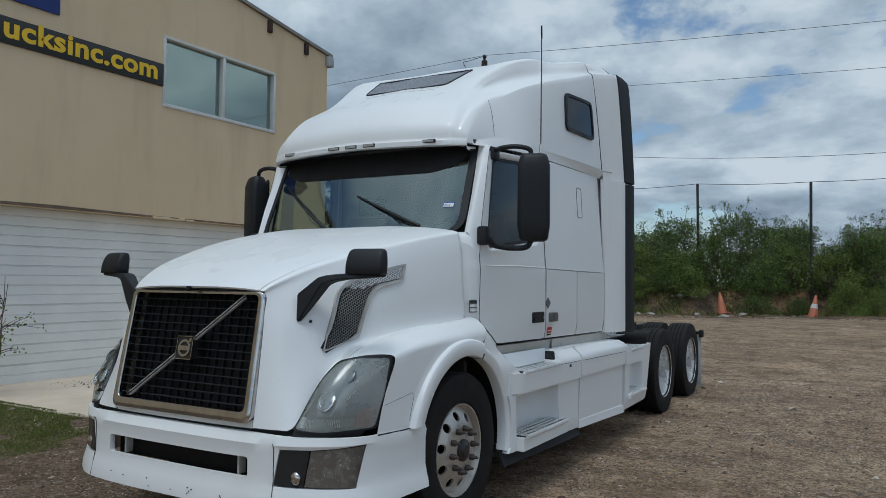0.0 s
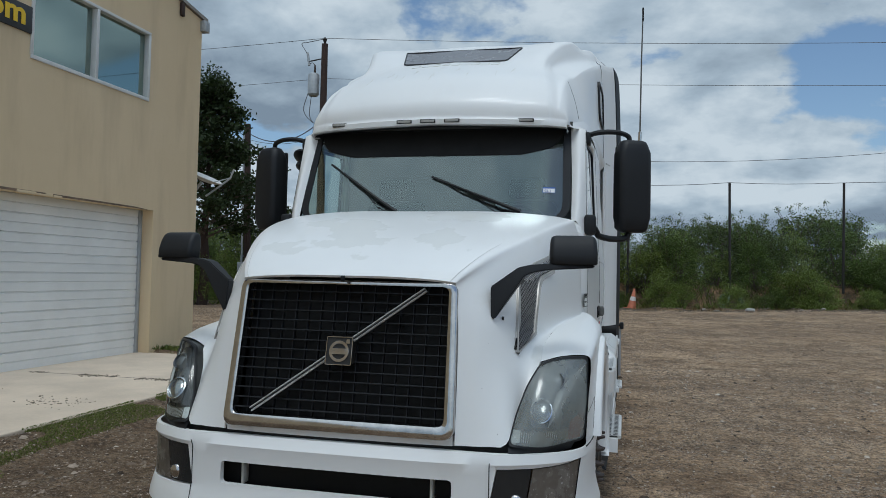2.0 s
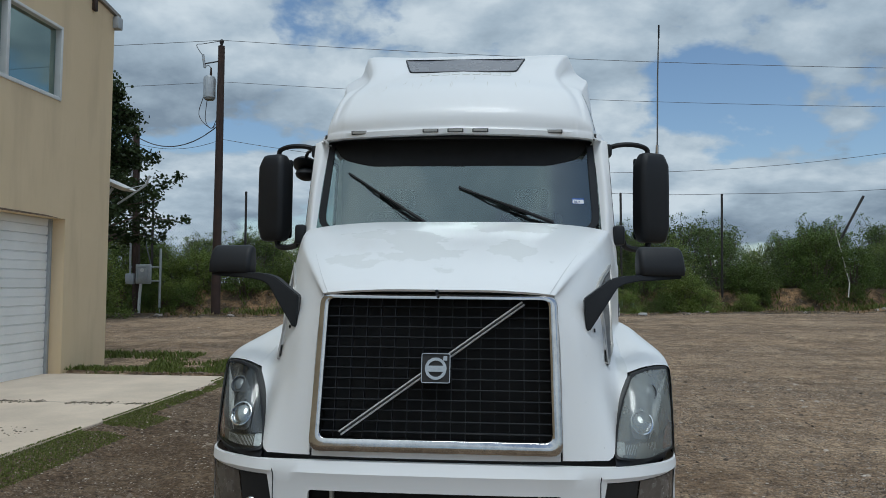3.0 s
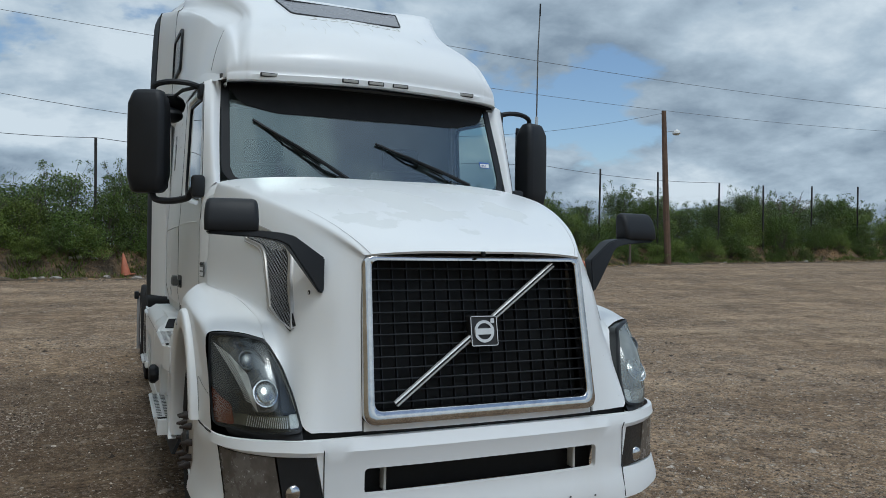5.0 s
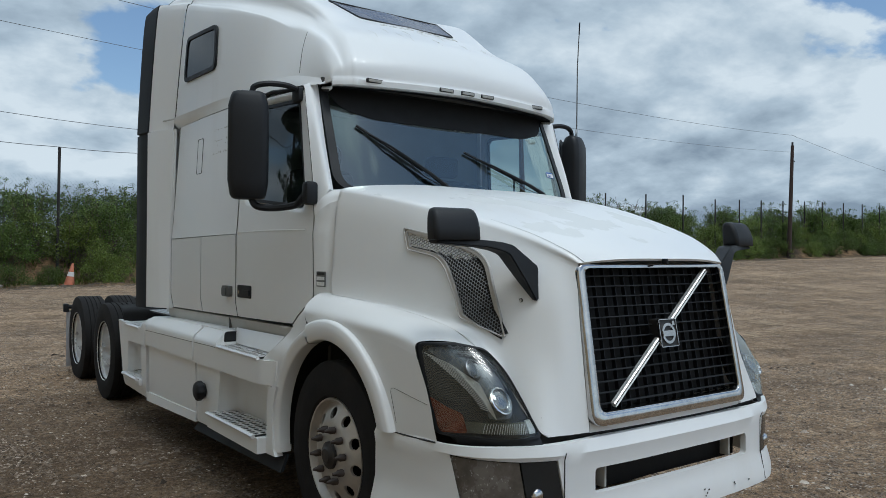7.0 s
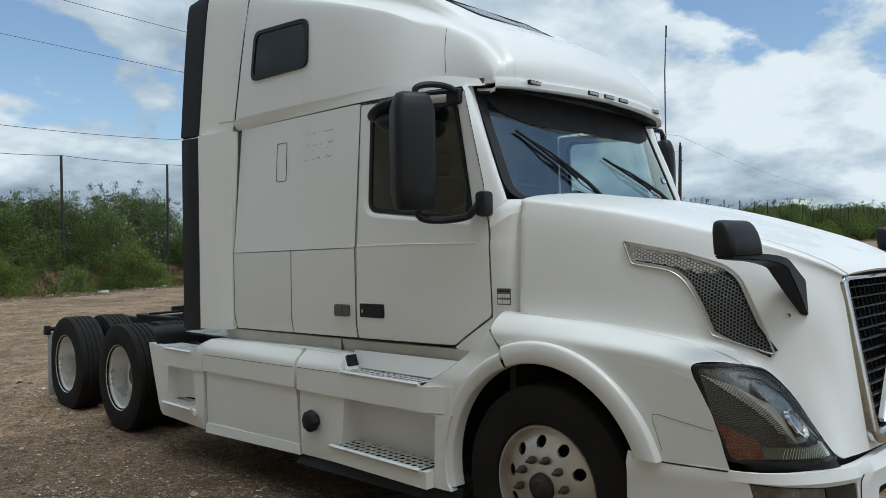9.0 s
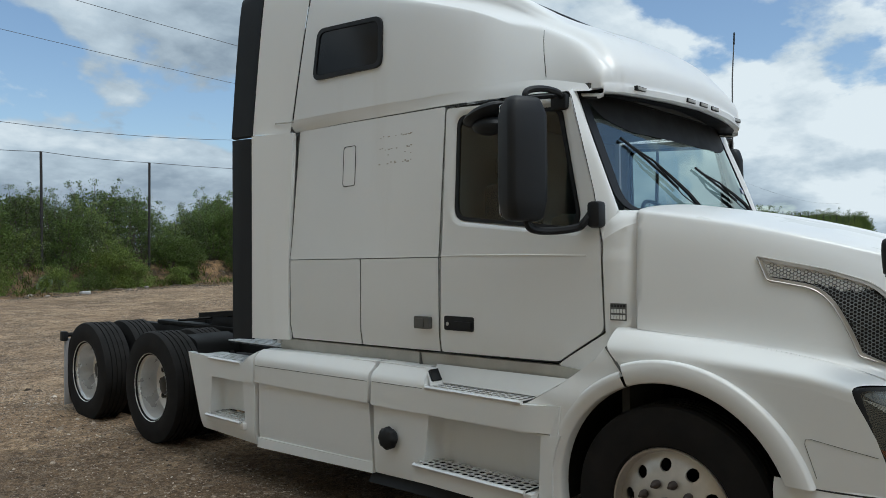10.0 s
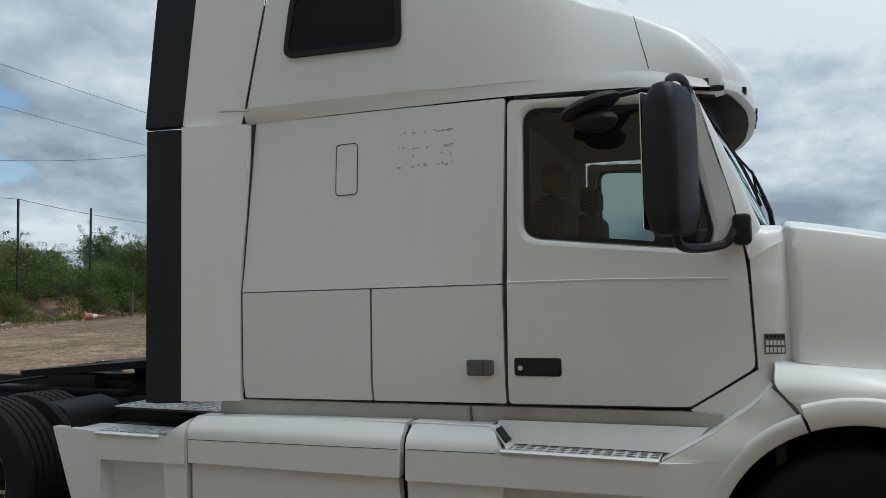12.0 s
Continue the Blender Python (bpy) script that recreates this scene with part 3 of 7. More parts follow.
H_B = [(0.545, 0.075, 1.22), (0.645, 0.15, 1.245), (0.75, 0.34, 1.29), (0.845, 0.66, 1.36), (0.928, 1.05, 1.43), (0.998, 1.405, 1.495), (0.996, 1.445, 1.50), (0.955, 1.470, 1.50)]
H_C = [(0.552, 0.04, 0.98), (0.66, 0.085, 0.99), (0.755, 0.22, 1.05), (0.825, 0.48, 1.14), (0.905, 0.95, 1.205), (1.006, 1.40, 1.255), (1.004, 1.443, 1.26), (0.96, 1.468, 1.26)]
H_D = [(0.555, 0.0, 0.70), (0.70, 0.025, 0.70), (0.778, 0.055, 0.715), (0.82, 0.20, 0.86), (0.885, 0.350, 1.043), (0.885, 0.55, 1.112), (0.92, 0.95, 1.178), (1.008, 1.40, 1.222), (1.006, 1.441, 1.226), (0.962, 1.466, 1.228)]
bm = skin([C_TOP, C_MID, C_CREASE, H_A, H_B, H_C, H_D], 66, 6, None, True)
hood = part("hood", weld(bm, 0.012, 0.004), HOOD_PAINT, truck, "white hood with a pointed crease to the grille", 60)


class Lookup:
    """x over (y, z) on a sheet given by rows of points."""

    def __init__(self, rows):
        q = [(a[i], a[i + 1], b[i + 1], b[i]) for a, b in zip(rows, rows[1:]) for i in range(len(a) - 1)]
        t = [(k[0], k[1], k[2]) for k in q] + [(k[0], k[2], k[3]) for k in q]
        self.p = np.array([[tuple(v) for v in k] for k in t])

    def __call__(self, y, z):
        a, b, c = self.p[:, 0], self.p[:, 1], self.p[:, 2]
        d = (b[:, 1] - a[:, 1]) * (c[:, 2] - a[:, 2]) - (c[:, 1] - a[:, 1]) * (b[:, 2] - a[:, 2])
        d = np.where(np.abs(d) < 1e-12, 1e-12, d)
        u = ((y - a[:, 1]) * (c[:, 2] - a[:, 2]) - (c[:, 1] - a[:, 1]) * (z - a[:, 2])) / d
        v = ((b[:, 1] - a[:, 1]) * (z - a[:, 2]) - (y - a[:, 1]) * (b[:, 2] - a[:, 2])) / d
        low = np.minimum(np.minimum(u, v), 1 - u - v)
        x = a[:, 0] + u * (b[:, 0] - a[:, 0]) + v * (c[:, 0] - a[:, 0])
        ok = low > -0.02
        return float(x[ok].max()) if ok.any() else float(x[low.argmax()])


hood_x = Lookup(skin_points([H_A, H_B, H_C, H_D], 40, 6))


def on_hood(s, off=0.0):
    return lambda y, z: Vector((s * (hood_x(y, z) + off), y - off * 0.3, z))


for s in (-1, 1):
    line = [p + Vector((s * 0.001, -0.001, 0.0015)) for p in smooth_line([(s * x, y, z) for x, y, z in C_CREASE], 6)]
    part("hood_crease", tube(line[:16], [0.0015 - 0.00007 * k for k in range(16)], 5), plain("grey hairline", (0.58, 0.58, 0.57), 0.8), hood)
# lower edge under the grille
bm = trim(rect(-0.545, 0.545, 0.695, 0.745), (), 0.1, lambda x, z: Vector((x, -0.012 + 0.04 * (abs(x) / 0.55) ** 3 * 0.5, z)), (0, 0.03, 0))
part("hood_lip", bm, PAINT, truck)

# grille
grille = part("grille", trim(rect(-0.515, 0.515, 0.765, 1.39), (), 0.2, lambda x, z: Vector((x, 0.085 + 0.12 * (z - 0.77) / 0.65, z)), (0, 0.02, 0)), plain("black grille back", (0.008, 0.008, 0.008), 0.8), truck, "black grille with chrome surround and diagonal bar")


def grille_y(z, off=0.0):
    return -0.022 + 0.122 * (z - 0.75) / 0.655 - off


outer = fillet([(-0.556, 0.722), (0.556, 0.722), (0.536, 1.408), (-0.536, 1.408)], [0.055, 0.055, 0.05, 0.05], 5)
inner = fillet([(-0.507, 0.780), (0.507, 0.780), (0.495, 1.386), (-0.495, 1.386)], [0.035, 0.035, 0.03, 0.03], 5)
ring_rows = []
for t, out in ((0.0, -0.035), (0.0, 0.003), (0.03, 0.009), (0.08, 0.012), (0.5, 0.0135), (0.92, 0.012), (0.97, 0.009), (1.0, 0.003), (1.0, -0.03)):
    row = [Vector(p).lerp(Vector(q), t) for p, q in zip(outer, inner)]
    ring_rows.append([(p.x, grille_y(p.y, out + (0.012 if out >= 0 else 0.0)) + 0.02 * (abs(p.x) / 0.54) ** 4, p.y) for p in row])
bm = bmesh.new()
vs = [[bm.verts.new(p) for p in row] for row in ring_rows]
for a, b in zip(vs, vs[1:]):
    for i in range(len(a)):
        bm.faces.new((a[i - 1], a[i], b[i], b[i - 1]))
part("grille_surround", bm, CHROME, grille, "weathered chrome surround with a rounded section", 60)
for k in range(13):
    z = 0.805 + k * 0.0455
    b = box(-0.508, 0.508, 0, 0.026, -0.0028, 0.0028, 0.0015, seg=1)
    bmesh.ops.rotate(b, verts=b.verts, cent=(0, 0, 0), matrix=Matrix.Rotation(radians(-6), 3, "X"))
    bmesh.ops.translate(b, verts=b.verts, vec=(0, grille_y(z) + 0.02, z))
    part("slat", b, GRILLE_BLACK, grille)
for k in range(15):
    x = -0.455 + k * 0.065
    b = bmesh.new()
    for dx in (-0.002, 0.002):
        for z in (0.778, 1.385):
            for d in (0.040, 0.062):
                b.verts.new((x + dx, grille_y(z) + d, z))
    vv = list(b.verts)
    for q in ((0, 1, 3, 2), (4, 6, 7, 5), (0, 4, 5, 1), (2, 3, 7, 6), (0, 2, 6, 4), (1, 5, 7, 3)):
        b.faces.new([vv[i] for i in q])
    part("grille_bar", b, GRILLE_BLACK, grille, "", None)
bar_a, bar_b = Vector((-0.415, 0, 0.80)), Vector((0.385, 0, 1.372))
way = (bar_b - bar_a).normalized()
nrm = Vector((-way.z, 0, way.x))
bm = bmesh.new()
prof = ((-0.0115, 0.008), (-0.0115, -0.010), (-0.007, -0.015), (-0.003, -0.006), (0.003, -0.006), (0.007, -0.015), (0.0115, -0.010), (0.0115, 0.008))
ends = []
for q in (bar_a, bar_b):
    ends.append([bm.verts.new((q.x + nrm.x * w, grille_y(q.z + nrm.z * w) + 0.006 + d, q.z + nrm.z * w)) for w, d in prof])
for i in range(len(prof)):
    bm.faces.new((ends[0][i], ends[0][(i + 1) % 8], ends[1][(i + 1) % 8], ends[1][i]))
bm.faces.new(ends[0])
bm.faces.new(ends[1][::-1])
part("diagonal_bar", bm, DULL_CHROME, grille, "chrome diagonal bar")
part("bar_groove", tube([(q.x, grille_y(q.z) - 0.0015, q.z) for q in (bar_a, bar_b)], 0.0034, 6), SEAM, grille)
badge = part("badge", trim(rect(-0.062, 0.062, 1.023, 1.147, 0.008), (), 0.2, lambda x, z: Vector((x, grille_y(z, 0.014), z)), (0, 0.05, 0)), SIGN_BLACK, truck, "square black badge with chrome ring")


def badge_at(x, z):
    return Vector((x, grille_y(1.085, 0.020) + (z - 1.085) * 0.186, z))


part("badge_rim", trim(rect(-0.064, 0.064, 1.021, 1.149, 0.009), [rect(-0.0605, 0.0605, 1.0245, 1.1455, 0.005)], 0.2, badge_at, (0, 0.01, 0)), CHROME, badge)
part("badge_ring", trim(circle(0, 1.083, 0.048, 24), [circle(0, 1.083, 0.035, 24)], 0.2, badge_at, (0, 0.01, 0)), CHROME, badge)
part("badge_bar", trim(rect(-0.045, 0.045, 1.070, 1.096, 0.003), (), 0.2, lambda x, z: badge_at(x, z) + Vector((0, -0.003, 0)), (0, 0.01, 0)), CHROME, badge)
part("badge_arrow", trim([(0.03, 1.118), (0.05, 1.118), (0.05, 1.138), (0.034, 1.138)], (), 0.2, badge_at, (0, 0.01, 0)), CHROME, badge)
part("hood_catch", box(-0.006, 0.006, 0.03, 0.06, 1.405, 1.43, 0.003), BLACK, hood)

# fenders, headlights, hood vents and hood mirrors
ARCH = (1.235, 0.455)


def fender_x(y, z):
    return float(np.interp(y, (0.25, 0.34, 0.5, 0.75, 1.2), (1.07, 1.102, 1.119, 1.132, 1.138))) - 0.03 * ease((z - 1.06) / 0.1)


def arc(r, a0, a1, n):
    return [(ARCH[0] + r * math.cos(radians(a0 + (a1 - a0) * k / n)), ARCH[1] + r * math.sin(radians(a0 + (a1 - a0) * k / n))) for k in range(n + 1)]


def head_lamp_y(x, z):
    """The front of the headlight: leans back as it rises, wraps as it goes out and swells forward in the middle."""
    up, out = (z - 0.70) / 0.35, max(0, (x - 0.76) / 0.33)
    swell = math.sin(math.pi * clamp01((z - 0.665) / 0.46)) ** 0.85 * math.sin(math.pi * clamp01((x - 0.785) / 0.325)) ** 0.9
    return 0.045 + 0.30 * up + 0.30 * out ** 1.7 - 0.17 * up * out - 0.10 * swell


HL = [(0.784, 0.708), (0.93, 0.690), (1.094, 0.700), (1.105, 0.875), (1.099, 1.062), (0.985, 1.066), (0.893, 1.042), (0.842, 0.945), (0.805, 0.83)]


def fender(s):
    f = bmesh.new()
    skin([[(s * x, y, z) for x, y, z in c] for c in (
        [(0.885, 0.350, 1.043), (0.885, 0.55, 1.112), (0.92, 0.95, 1.178), (0.985, 1.30, 1.212), (1.004, 1.535, 1.235)],
        [(0.985, 0.41, 1.068), (0.995, 0.62, 1.132), (1.02, 0.95, 1.178), (1.062, 1.3, 1.20), (1.066, 1.535, 1.21)],
        [(1.100, 0.485, 1.065), (1.112, 0.66, 1.103), (1.122, 0.95, 1.125), (1.128, 1.3, 1.138), (1.126, 1.537, 1.145)],
        [(1.116, 0.47, 1.00), (1.127, 0.66, 1.04), (1.135, 0.95, 1.06), (1.138, 1.3, 1.075), (1.136, 1.486, 1.08)])], 24, 5, f)
    top = [(p.x, p.y + 0.007) for p in smooth_line([(0.47, 1.00, 0), (0.66, 1.04, 0), (0.95, 1.06, 0), (1.3, 1.075, 0), (1.486, 1.08, 0)], 5)]
    low = [(0.338, 0.668), (0.352, 0.71), (0.374, 0.79), (0.406, 0.88), (0.438, 0.945)] + top + arc(0.555, 71.6, 158, 16) + [(0.735, 0.655)]
    sheet = trim(low, (), 0.08, lambda y, z: Vector((s * fender_x(y, z), y, z)))
    me = bpy.data.meshes.new("fender")
    sheet.to_mesh(me)
    sheet.free()
    f.from_mesh(me)
    bpy.data.meshes.remove(me)
    ob = part("fender", weld(f, 0.0, 0.003), PAINT, truck, "white front fender flaring over the wheel", 45)
    # flare round the wheel
    rings = []
    for r, x in ((0.548, 1.09), (0.548, 1.150), (0.551, 1.157), (0.557, 1.161), (0.60, 1.166), (0.640, 1.163), (0.648, 1.158), (0.652, 1.150), (0.654, 1.124)):
        rings.append([(s * x, y, z) for y, z in arc(r, 70.6, 180 - math.degrees(math.asin(0.203 / r)), 32)])
    b = bmesh.new()
    vs = [[b.verts.new(p) for p in r] for r in rings]
    for p, q in zip(vs, vs[1:]):
        for i in range(len(p) - 1):
            b.faces.new((p[i], p[i + 1], q[i + 1], q[i]))
    for i in (0, -1):
        b.faces.new([r[i] for r in vs])
    part("wheel_flare", b, PAINT, ob, "", 60)
    # small cover panel seam ahead of the arch
    line = [(0.398, 0.812), (0.52, 0.832), (0.63, 0.850), (0.652, 0.846), (0.655, 0.828), (0.635, 0.77), (0.612, 0.70)]
    b = tube([(s * (fender_x(y, z) + 0.001), y, z) for y, z in line], 0.0011, 5)
    part("panel_seam", b, GREY_PLASTIC, ob)
    part("bumper_gap", tube([(s * (fender_x(y, z) + 0.001), y, z) for y, z in ((0.345, 0.664), (0.42, 0.662), (0.55, 0.658), (0.73, 0.655))], [0.004, 0.005, 0.004, 0.002], 6), SEAM, ob)
    # dark wheel well
    b = bmesh.new()
    ra, rb = [[b.verts.new((s * x, y, z)) for y, z in arc(0.562, -10, 172, 48)] for x in (1.12, 0.62)]
    for i in range(48):
        b.faces.new((ra[i], ra[i + 1], rb[i + 1], rb[i]))
    b.faces.new(rb)
    part("wheel_well", b, FRAME_BLACK, ob, "dark inner wheel well")
    # headlight
    to = lambda off: (lambda x, z: Vector((s * x, head_lamp_y(x, z) + off, z)))
    hl = part("headlight", facing(trim(fillet(HL, 0.03, 3), (), 0.022, to(0.0)), (0, -1, 0)), LENS if s > 0 else LENS_CLEAR, truck, "hazed ribbed headlight with an amber corner" if s > 0 else "clear ribbed headlight with an amber corner", 50)
    rim_in = [((x - 0.945) * 0.975 + 0.945, (z - 0.88) * 0.97 + 0.88) for x, z in HL]
    part("headlight_seal", trim(fillet([((x - 0.945) * (1.012 if x > 0.95 else 1.022) + 0.945, (z - 0.88) * 1.018 + 0.88) for x, z in HL], 0.022, 3), [fillet(rim_in, 0.022, 3)], 0.08, to(-0.004), (0, 0.02, 0)), BLACK, hl, "black seal")
    part("headlight_bowl", trim(fillet(rim_in, 0.03, 3), (), 0.05, lambda x, z: Vector((s * (x - 0.012), head_lamp_y(x, z) + 0.075, z))), SMOKY_BOWL, hl, "smoky inner bowl")
    b = bmesh.new()
    edge = fillet(rim_in, 0.03, 3)
    ra, rb = [[b.verts.new((s * (x - i), head_lamp_y(x, z) + d, z)) for x, z in edge] for i, d in ((0.0, 0.006), (0.012, 0.076))]
    for k in range(len(edge)):
        b.faces.new((ra[k - 1], ra[k], rb[k], rb[k - 1]))
    part("bowl_wall", b, SMOKY_BOWL, hl)
    # satin bowl that holds the two lamps, curling from the top outer corner to the lower inner one
    part("lamp_bowl", trim(fillet([(0.868, 0.775), (0.965, 0.770), (0.985, 0.850), (1.022, 0.950), (1.078, 1.045), (0.985, 1.052), (0.905, 0.995), (0.868, 0.90)], 0.03, 3), (), 0.03, to(0.036)), LAMP_BOWL, hl, "satin grey lamp bowl")
    part("bowl_shade", trim(fillet([(0.882, 0.962), (0.902, 0.960), (0.945, 1.012), (1.005, 1.022), (0.985, 1.036), (0.918, 1.028)], 0.008, 2), (), 0.03, to(0.020)), DARK_PLATE, hl, "dark slot over the upper lamp")
    for cx, cz, r in ((0.915, 0.848, 0.045), (0.970, 0.968, 0.033)):
        cy = head_lamp_y(cx, cz) + 0.018
        slope = 0.72
        prof = [(r * 1.12, 0.014), (r * 1.10, 0.0), (r * 1.0, -0.002), (r * 0.95, 0.008), (r * 0.80, 0.03)]
        ring = bmesh.new()
        vs = [[ring.verts.new((s * cx + q * math.cos(k), cy + d + slope * q * math.sin(k), cz + q * math.sin(k))) for k in (2 * math.pi * i / 24 for i in range(24))] for q, d in prof]
        for p, q in zip(vs, vs[1:]):
            for i in range(24):
                ring.faces.new((p[i], p[(i + 1) % 24], q[(i + 1) % 24], q[i]))
        part("lamp_ring", ring, REFLECTOR if r > 0.04 else LAMP_BOWL, hl, "thin bright ring round the lamp")
        b = bmesh.new()
        bmesh.ops.create_uvsphere(b, u_segments=20, v_segments=12, radius=r * 0.93)
        for v in b.verts:
            v.co = Vector((s * cx + v.co.x, cy + 0.016 + v.co.y * 0.45 + v.co.z * slope, cz + v.co.z))
        part("projector_lens", b, PROJECTOR if r > 0.04 else LAMP_BOWL, hl, "round projector lens")
    # dark outer plate with fine ribs across it, brighter where they fan out beside the lower lamp
    curve = lambda z: float(np.interp(z, (0.758, 0.80, 0.85, 0.92, 1.0, 1.045), (0.958, 0.965, 0.978, 1.004, 1.048, 1.080)))
    part("outer_plate", trim([(1.090, 0.765), (1.097, 1.045)] + [(curve(z), z) for z in (1.045, 1.0, 0.95, 0.90, 0.85, 0.80, 0.765)], (), 0.04, to(0.026)), DARK_PLATE, hl, "dark outer reflector plate")
    b = bmesh.new()
    for k in range(30):
        z = 0.850 + 0.192 * k / 29
        line = [(curve(z) + 0.004 + (1.092 - curve(z) - 0.004) * w, z - 0.012 * math.sin(math.pi * w)) for w in (0, 0.25, 0.5, 0.75, 1)]
        tube([to(0.020)(*q) for q in line], 0.0011, 4, b)
    part("lens_ribs", b, GREY_PLASTIC, hl, "fine grey ribs across the outer plate", None)
    b = bmesh.new()
    for k in range(22):
        u = k / 21
        p0, p1 = Vector((0.972 + 0.098 * u ** 1.2, 0.838 + 0.205 * u)), Vector((0.958 + 0.028 * u, 0.772 + 0.135 * u))
        tube([to(0.012)(q.x, q.y) for q in (p0 + Vector((0.016, -0.02)), p0.lerp(p1, 0.45), p1 + Vector((-0.012, 0.004)))], 0.0016, 4, b)
    for k in range(20):
        x = 0.835 + 0.0075 * k
        tube([to(0.012)(x, 0.757), to(0.012)(x + 0.006, 0.716)], 0.0013, 4, b)
    part("lens_ribs", b, RIBBED, hl, "bright silver ribs behind the lens", None)
    part("inner_edge", trim(fillet([(0.797, 0.765), (0.858, 0.770), (0.856, 0.90), (0.893, 1.0), (0.955, 1.052), (0.905, 1.038), (0.852, 0.945), (0.815, 0.83)], 0.01, 2), (), 0.04, to(0.030)), SMOKY_BOWL, hl)
    part("low_reflector", trim([(0.826, 0.718), (1.03, 0.712), (1.035, 0.758), (0.826, 0.760)], (), 0.1, to(0.022)), LOW_BOWL, hl, "pale lower reflector")
    part("reflector_block", trim(rect(0.792, 0.830, 0.716, 0.764, 0.004), (), 0.1, to(0.012), (0, 0.012, 0)), CLEAR_BLOCK, hl, "small white reflector block")
    part("amber_lamp", trim(fillet([(1.024, 0.712), (1.091, 0.708), (1.097, 0.848), (1.066, 0.812), (1.034, 0.792)], 0.012), (), 0.05, to(0.006), (0, 0.012, 0)), AMBER, hl, "amber side lamp")
    part("headlight_base", trim([(0.785, 0.672), (0.93, 0.660), (1.04, 0.668), (1.06, 0.704), (0.93, 0.694), (0.785, 0.712)], (), 0.05, to(0.012), (0, 0.03, 0)), BLACK, hl)
    # vent with honeycomb screen
    V = [(0.927, 1.572), (0.66, 1.515), (0.50, 1.462), (0.435, 1.41), (0.40, 1.345), (0.337, 1.21), (0.284, 1.086), (0.53, 1.158), (0.583, 1.283), (0.638, 1.380), (0.70, 1.432), (0.880, 1.466)]
    rad = [0.012, 0, 0.08, 0.08, 0.05, 0, 0.012, 0.012, 0.05, 0.06, 0.08, 0.012]
    vo = fillet(V, rad, 3)
    c = [sum(p[i] for p in vo) / len(vo) for i in (0, 1)]
    vi = []
    for i, p in enumerate(vo):
        a, b2 = Vector(vo[i - 1]), Vector(vo[(i + 1) % len(vo)])
        d = (b2 - a).normalized()
        q = Vector(p) + Vector((-d.y, d.x)) * 0.015
        q2 = Vector(p) - Vector((-d.y, d.x)) * 0.015
        vi.append(tuple(q if inside(q, vo) else q2))
    vent = part("hood_vent", trim(vo, [vi], 0.06, on_hood(s, 0.013), (-s * 0.024, 0, 0)), VENT_TRIM, truck, "chrome framed honeycomb vent")
    part("vent_rim", tube([on_hood(s, 0.012)(y, z) for y, z in vo + vo[:1]], 0.004, 6, cap=False), VENT_TRIM, vent)
    part("vent_back", trim(vi, (), 0.06, on_hood(s, 0.0025)), plain("dark vent back", (0.02, 0.02, 0.02), 0.8), vent)
    b = bmesh.new()
    R = 0.0088
    for i in range(-2, 56):
        for j in range(-2, 40):
            cy, cz = 0.27 + i * R * 1.5, 1.07 + (j + 0.5 * (i % 2)) * R * 1.732
            if not all(inside((cy + R * p, cz + R * q), vi) for p, q in ((1, 0), (-1, 0), (0, 0.9), (0, -0.9))):
                continue
            ring = [(math.cos(math.pi / 3 * k), math.sin(math.pi / 3 * k)) for k in range(6)]
            o = [b.verts.new(on_hood(s, 0.007)(cy + R * p, cz + R * q)) for p, q in ring]
            n2 = [b.verts.new(on_hood(s, 0.004)(cy + R * 0.72 * p, cz + R * 0.72 * q)) for p, q in ring]
            for k in range(6):
                b.faces.new((o[k], o[(k + 1) % 6], n2[(k + 1) % 6], n2[k]))
    bmesh.ops.remove_doubles(b, verts=b.verts, dist=0.0006)
    part("vent_screen", b, plain("grey honeycomb", (0.20, 0.203, 0.205), 0.45, metal=0.3), vent, "honeycomb screen", None)
    part("hood_scratch", tube([(s * (hood_x(y, z) + 0.002), y, z) for y, z in ((1.13, 1.628), (1.05, 1.612), (0.94, 1.583))], [0.0006, 0.0011, 0.0016], 5), SEAM, hood)
    # hood mirror
    hm = thing("hood_mirror", "", "")
    hm.parent = truck
    head = rounded_block(((0.0, 0.104, 0.043, 0.02), (0.005, 0.109, 0.047, 0.022), (0.05, 0.110, 0.047, 0.024), (0.090, 0.108, 0.042, 0.024), (0.115, 0.105, 0.034, 0.022), (0.128, 0.10, 0.028, 0.022), (0.134, 0.092, 0.018, 0.014), (0.137, 0.08, 0.010, 0.008)),
                         lambda t: Vector((0.0, 0.005 * t + 0.022 * t * t, 0.0)))
    bmesh.ops.rotate(head, verts=head.verts, cent=(0, 0, 0), matrix=Matrix.Rotation(radians(s * 8), 3, "Z"))
    bmesh.ops.translate(head, verts=head.verts, vec=(s * 1.034, 0.318, 1.502))
    part("mirror_head", head, BLACK, hm, "black mirror head", 60)
    arm = bmesh.new()
    edge_in = [(1.132, 1.504), (1.03, 1.505), (0.92, 1.505), (0.84, 1.497), (0.79, 1.484), (0.667, 1.393), (0.672, 1.25)]
    edge_out = [(1.130, 1.489), (1.03, 1.482), (0.92, 1.475), (0.855, 1.462), (0.82, 1.445), (0.745, 1.33), (0.69, 1.245)]
    depth = [(0.335, 0.036), (0.328, 0.046), (0.30, 0.052), (0.275, 0.05), (0.255, 0.046), (0.222, 0.032), (0.197, 0.014)]
    rows = [[arm.verts.new((s * x, y + d * w, z)) for (x, z), d in ((p, -0.85), (q, -1.0), (q, 0.9), (p, 1.0))] for p, q, (y, w) in zip(edge_in, edge_out, depth)]
